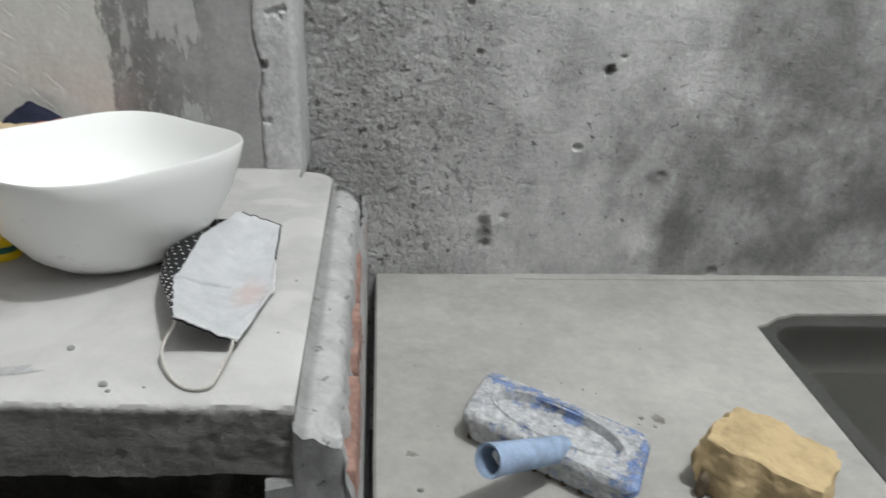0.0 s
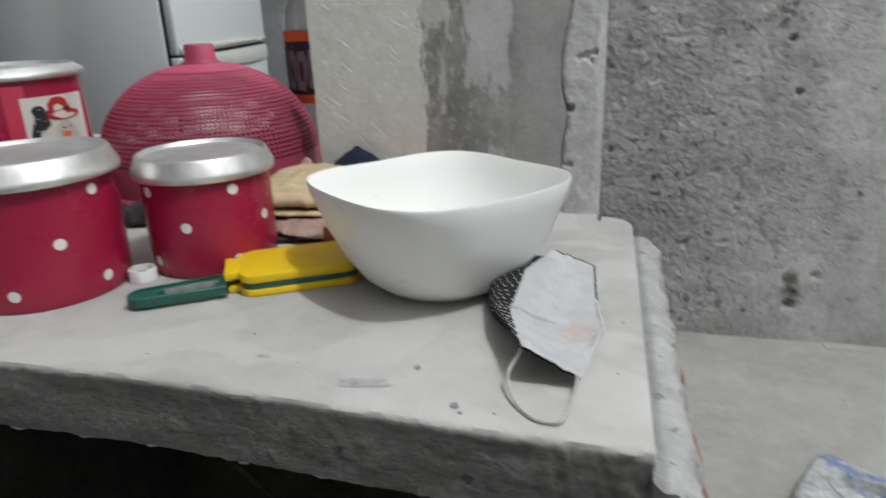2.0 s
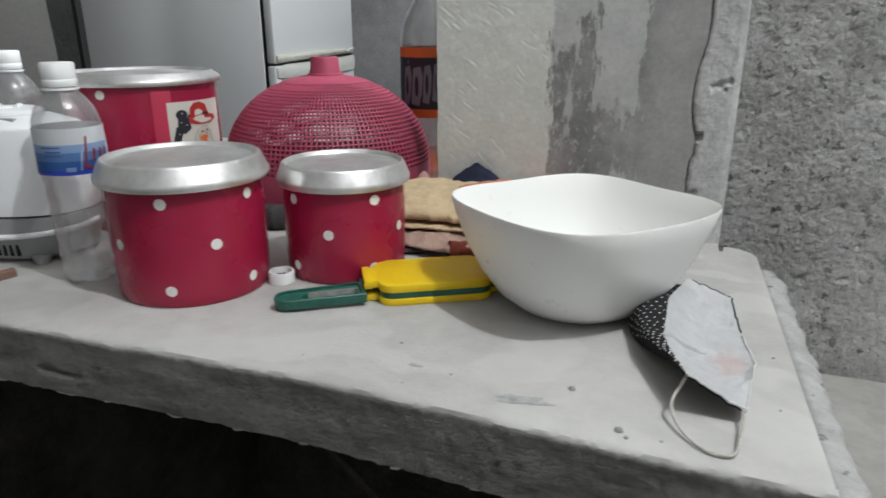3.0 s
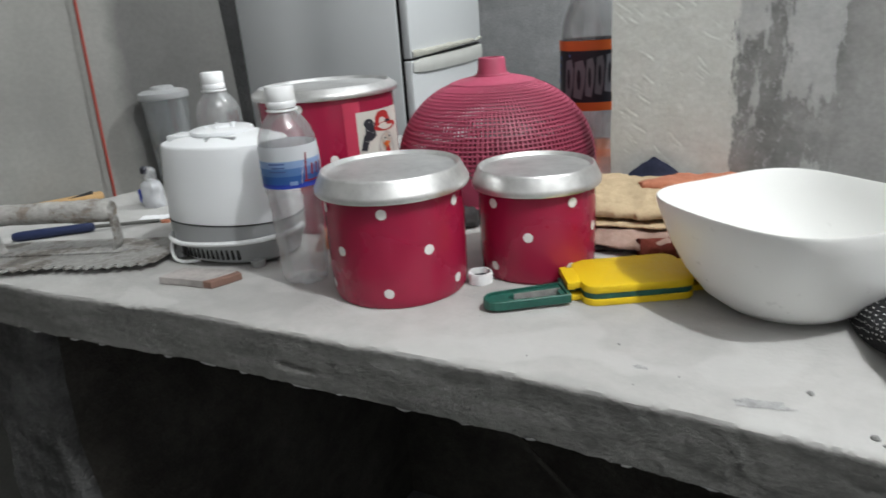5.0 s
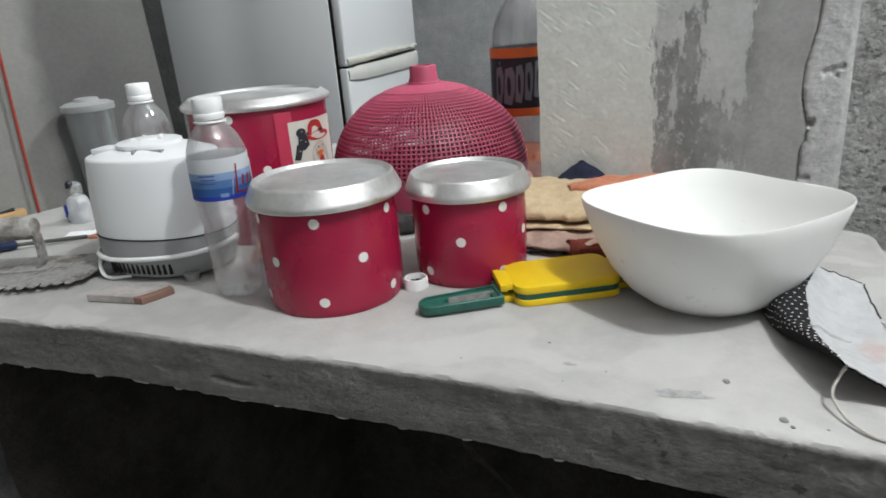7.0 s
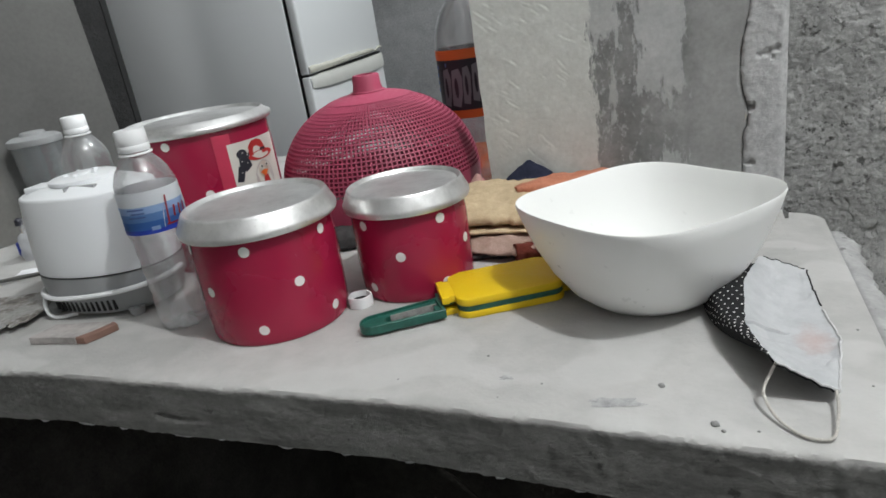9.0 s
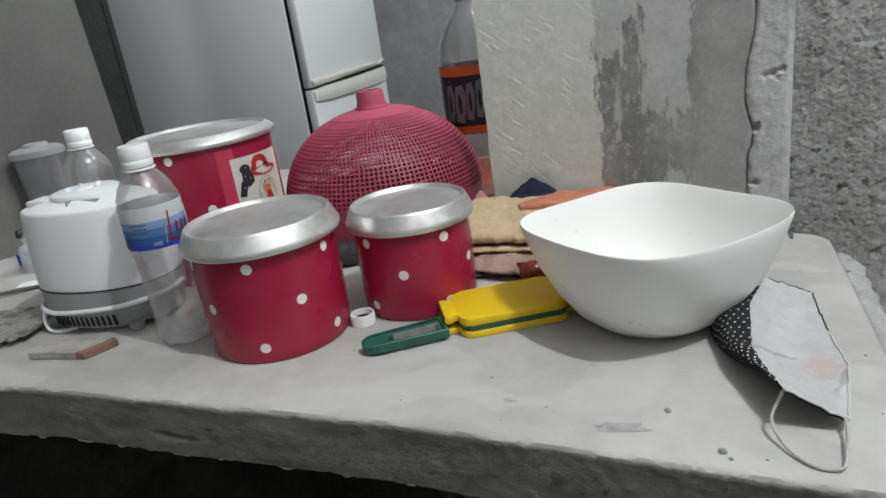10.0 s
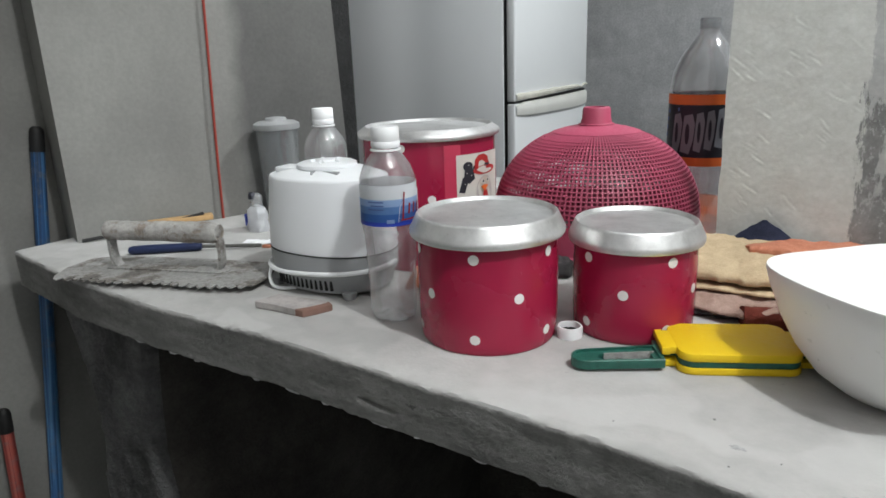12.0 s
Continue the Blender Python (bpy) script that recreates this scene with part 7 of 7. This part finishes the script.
# ---- beyond the slab ----


def fridge():
    t = thing("refrigerator", "white two-door refrigerator with worn yellowed handles", "refrigerator", -1.65, 2.077, 0, 0)
    x0, x1, y0, y1 = -0.338, 0.323, -0.263, 0.263
    part("cabinet", block(x0, x1, y0, y1, 0.05, 1.66, 0.006), M["fridge_side"], t)
    part("plinth", block(x0 + 0.02, x1 - 0.02, y0 + 0.02, y1 - 0.02, 0, 0.05), M["black"], t)
    part("seal", block(x1, x1 + 0.012, y0 + 0.006, y1 - 0.006, 0.07, 1.65), M["rubber"], t, "dark door seal")
    for n, z0, z1 in (("freezer_door", 1.139, 1.665), ("fridge_door", 0.06, 1.133)):
        bm = block(x1 + 0.012, x1 + 0.042, y0 - 0.001, y1 + 0.001, z0, z1, 0.006, 3)
        if n == "freezer_door":
            for v in bm.verts:
                f = (v.co.y - y0) / (y1 - y0)
                if v.co.z < z0 + 0.02:
                    v.co.z += 0.016 * max(0.0, f) ** 1.5
        d = part(n, bm, M["fridge"], t, "white enamelled door")
        rows = []
        for i in range(61):
            f = i / 60
            y = y0 + 0.002 + (y1 - y0 - 0.004) * f
            if n == "freezer_door":
                low = z0 + 0.003 + 0.020 * f ** 1.4 + 0.004 * noise.noise((f * 7, 3, 0))
                high = z0 + 0.024 + 0.010 * f + 0.003 * noise.noise((f * 9, 5, 0)) - 0.014 * max(0.0, 1 - abs(f - 0.90) / 0.05)
                deep = 0.008 + 0.009 * math.sin(math.pi * min(1.0, f * 1.05)) + 0.002 * noise.noise((f * 11, 8, 0))
            else:
                low, high = z1 - 0.042 + 0.006 * (2 * f - 1) ** 4, z1 + 0.003 + 0.010 * f ** 2 - 0.007 * max(0.0, 0.12 - f) / 0.12
                deep = 0.016 - 0.009 * (2 * f - 1) ** 6
            x = x1 + 0.040
            rows.append([(x, y, low), (x + deep * 0.75, y, low + 0.002), (x + deep, y, low + (high - low) * 0.35), (x + deep, y, low + (high - low) * 0.7), (x + deep * 0.7, y, high - 0.002), (x, y, high)])
        bm = sheet(rows)
        bmesh.ops.recalc_face_normals(bm, faces=bm.faces)
        part("handle", bm, M["fridge_old" if n == "freezer_door" else "fridge_lip"], d, "yellowed cracked plastic handle strip" if n == "freezer_door" else "slightly yellowed plastic handle lip")
    # Dark block stands for the shade in the gap between the doors.
    part("handle_gap", block(x1 + 0.013, x1 + 0.038, y0 + 0.004, y1 - 0.004, 1.126, 1.152), M["rubber"], t)


fridge()


# Added near-black board that stands for the shaded gap itself.
def gap_board():
    t = thing("gap_filler_board", "added dark board filling the shaded gap beside the refrigerator", "board", -1.72, 1.50, 0)
    bm = bmesh.new()
    for z, left in ((0.0, -0.05), (0.9, 0.012), (1.4, -0.016), (2.2, -0.06)):
        for y in (0.0, 0.02):
            bm.verts.new((left, y, z)), bm.verts.new((0.036, y, z))
    bm.verts.ensure_lookup_table()
    v = bm.verts
    for k in range(3):
        a, b = 4 * k, 4 * k + 4
        for p, q in ((0, 1), (1, 3), (3, 2), (2, 0)):
            bm.faces.new((v[a + p], v[a + q], v[b + q], v[b + p]))
    bm.faces.new((v[0], v[1], v[3], v[2]))
    bm.faces.new((v[12], v[13], v[15], v[14]))
    bmesh.ops.recalc_face_normals(bm, faces=bm.faces)
    part("board", bm, M["rubber"], t, smooth=False)


gap_board()


def cord():
    t = thing("electric_cable", "thin red cable hanging down the plastered wall", "cable", 0, 0, 0)
    d, a, n = Vector((0.301, 0.954, 0)), Vector((-1.425, 0.42, 0)), Vector((0.954, -0.301, 0))
    pts = []
    for i in range(40):
        z = 1.0 + 1.7 * i / 39
        s = 0.345 + 0.006 * math.sin(z * 5) + 0.012 * (z - 1.0)
        p = a + d * s + n * (0.012 - 0.002 * (z - 1))
        pts.append((p.x, p.y, z + 0.002))
    part("sheath", tube(pts, 0.0025, 8), M["red_cord"], t)


cord()


def pole(label, x0, y0, x1, y1, z1, r, material):
    t = thing("broom_pole", label, "pole", x0, y0, 0, 0, "broom poles against the wall")
    up = Vector((x1 - x0, y1 - y0, z1))
    t.matrix_basis = pose(x0, y0, 0) @ up.to_track_quat("Z", "Y").to_matrix().to_4x4()
    h = up.length
    part("tube", tube([(0, 0, 0), (0, 0, h * 0.5), (0, 0, h)], r, 20), material, t)
    part("end_cap", tube([(0, 0, h + q) for q in (-0.028, -0.02, 0.006, 0.012, 0.016)], r * 1.08, 20, [1.0, 1.0, 1.0, 0.85, 0.5]), M["black"], t, "black plastic end cap")


pole("blue plastic-coated broom pole leaning on the wall", -1.508, 0.36, -1.505, 0.523, 1.175, 0.0112, M["pole_blue"])
pole("red plastic-coated broom pole leaning on the wall", -1.47, 0.33, -1.510, 0.377, 0.695, 0.0105, M["pole_red"])

def slat():
    """A thin pale strip hanging under the slab, darkened in colour to sit in its shade."""
    t = thing("plastic_strip", "thin torn strip hanging under the slab, toned dark for shade", "strip", -0.40, 0.60, 0)
    line = spline([(-0.265, 0, 0.944), (-0.17, 0, 0.860), (-0.085, 0, 0.781), (-0.017, 0, 0.716), (0.03, 0, 0.668)], 6)
    rows = []
    for k, p in enumerate(line):
        d = (line[min(k + 1, len(line) - 1)] - line[max(k - 1, 0)]).normalized()
        w = 0.0030 * (1 + 0.6 * noise.noise((k * 0.35, 2, 0)))
        n = Vector((-d.z, 0, d.x)) * w
        rows.append([p - n + Vector((0, -0.001, 0)), p + n + Vector((0, -0.001, 0)), p + n + Vector((0, 0.001, 0)), p - n + Vector((0, 0.001, 0))])
    bm = sheet(rows, wrap=True)
    bmesh.ops.recalc_face_normals(bm, faces=bm.faces)
    part("strip", bm, M["slab_shade"], t)


slat()

# ---- grit on the slab ----


def grit(x, y, size, seed, base=Z, where="slab"):
    bm = bmesh.new()
    bmesh.ops.create_icosphere(bm, subdivisions=2, radius=size)
    for v in bm.verts:
        v.co *= 1 + 0.45 * noise.noise(v.co * (0.9 / size) + Vector((seed, 0, 0)))
        v.co.z = max(v.co.z * 0.65, -size * 0.25)
    ob = link("grit", bm, M["pebble"])
    ob.location = (x, y, base + size * 0.25)
    return tagged(ob, "small grey cement crumb on the " + where, "crumb", "crumbs on the " + where)


for i, (x, y, s) in enumerate(((-0.212, 0.454, 0.0032), (-0.176, 0.412, 0.0035), (-0.171, 0.405, 0.0018), (-0.354, 0.484, 0.0014), (-0.30, 0.447, 0.001), (-0.15, 0.408, 0.0012), (-0.42, 0.44, 0.001), (-0.075, 0.47, 0.0012), (-0.07, 0.55, 0.0014), (-0.255, 0.43, 0.0012), (-0.33, 0.425, 0.0009))):
    grit(x, y, s * 0.8, i * 3.1)
for i, (x, y, s) in enumerate(((0.036, 0.512, 0.0030), (0.041, 0.499, 0.0022), (0.052, 0.472, 0.0016), (0.282, 0.602, 0.0028), (0.292, 0.588, 0.0020), (0.276, 0.592, 0.0014), (0.232, 0.655, 0.0015), (0.245, 0.647, 0.0011), (0.21, 0.668, 0.0012), (0.12, 0.672, 0.0013), (0.06, 0.60, 0.0012), (0.19, 0.80, 0.0014), (0.33, 0.735, 0.0012), (0.042, 0.71, 0.0012))):
    grit(x, y, s, 50 + i * 2.3, ZS, "sink counter")
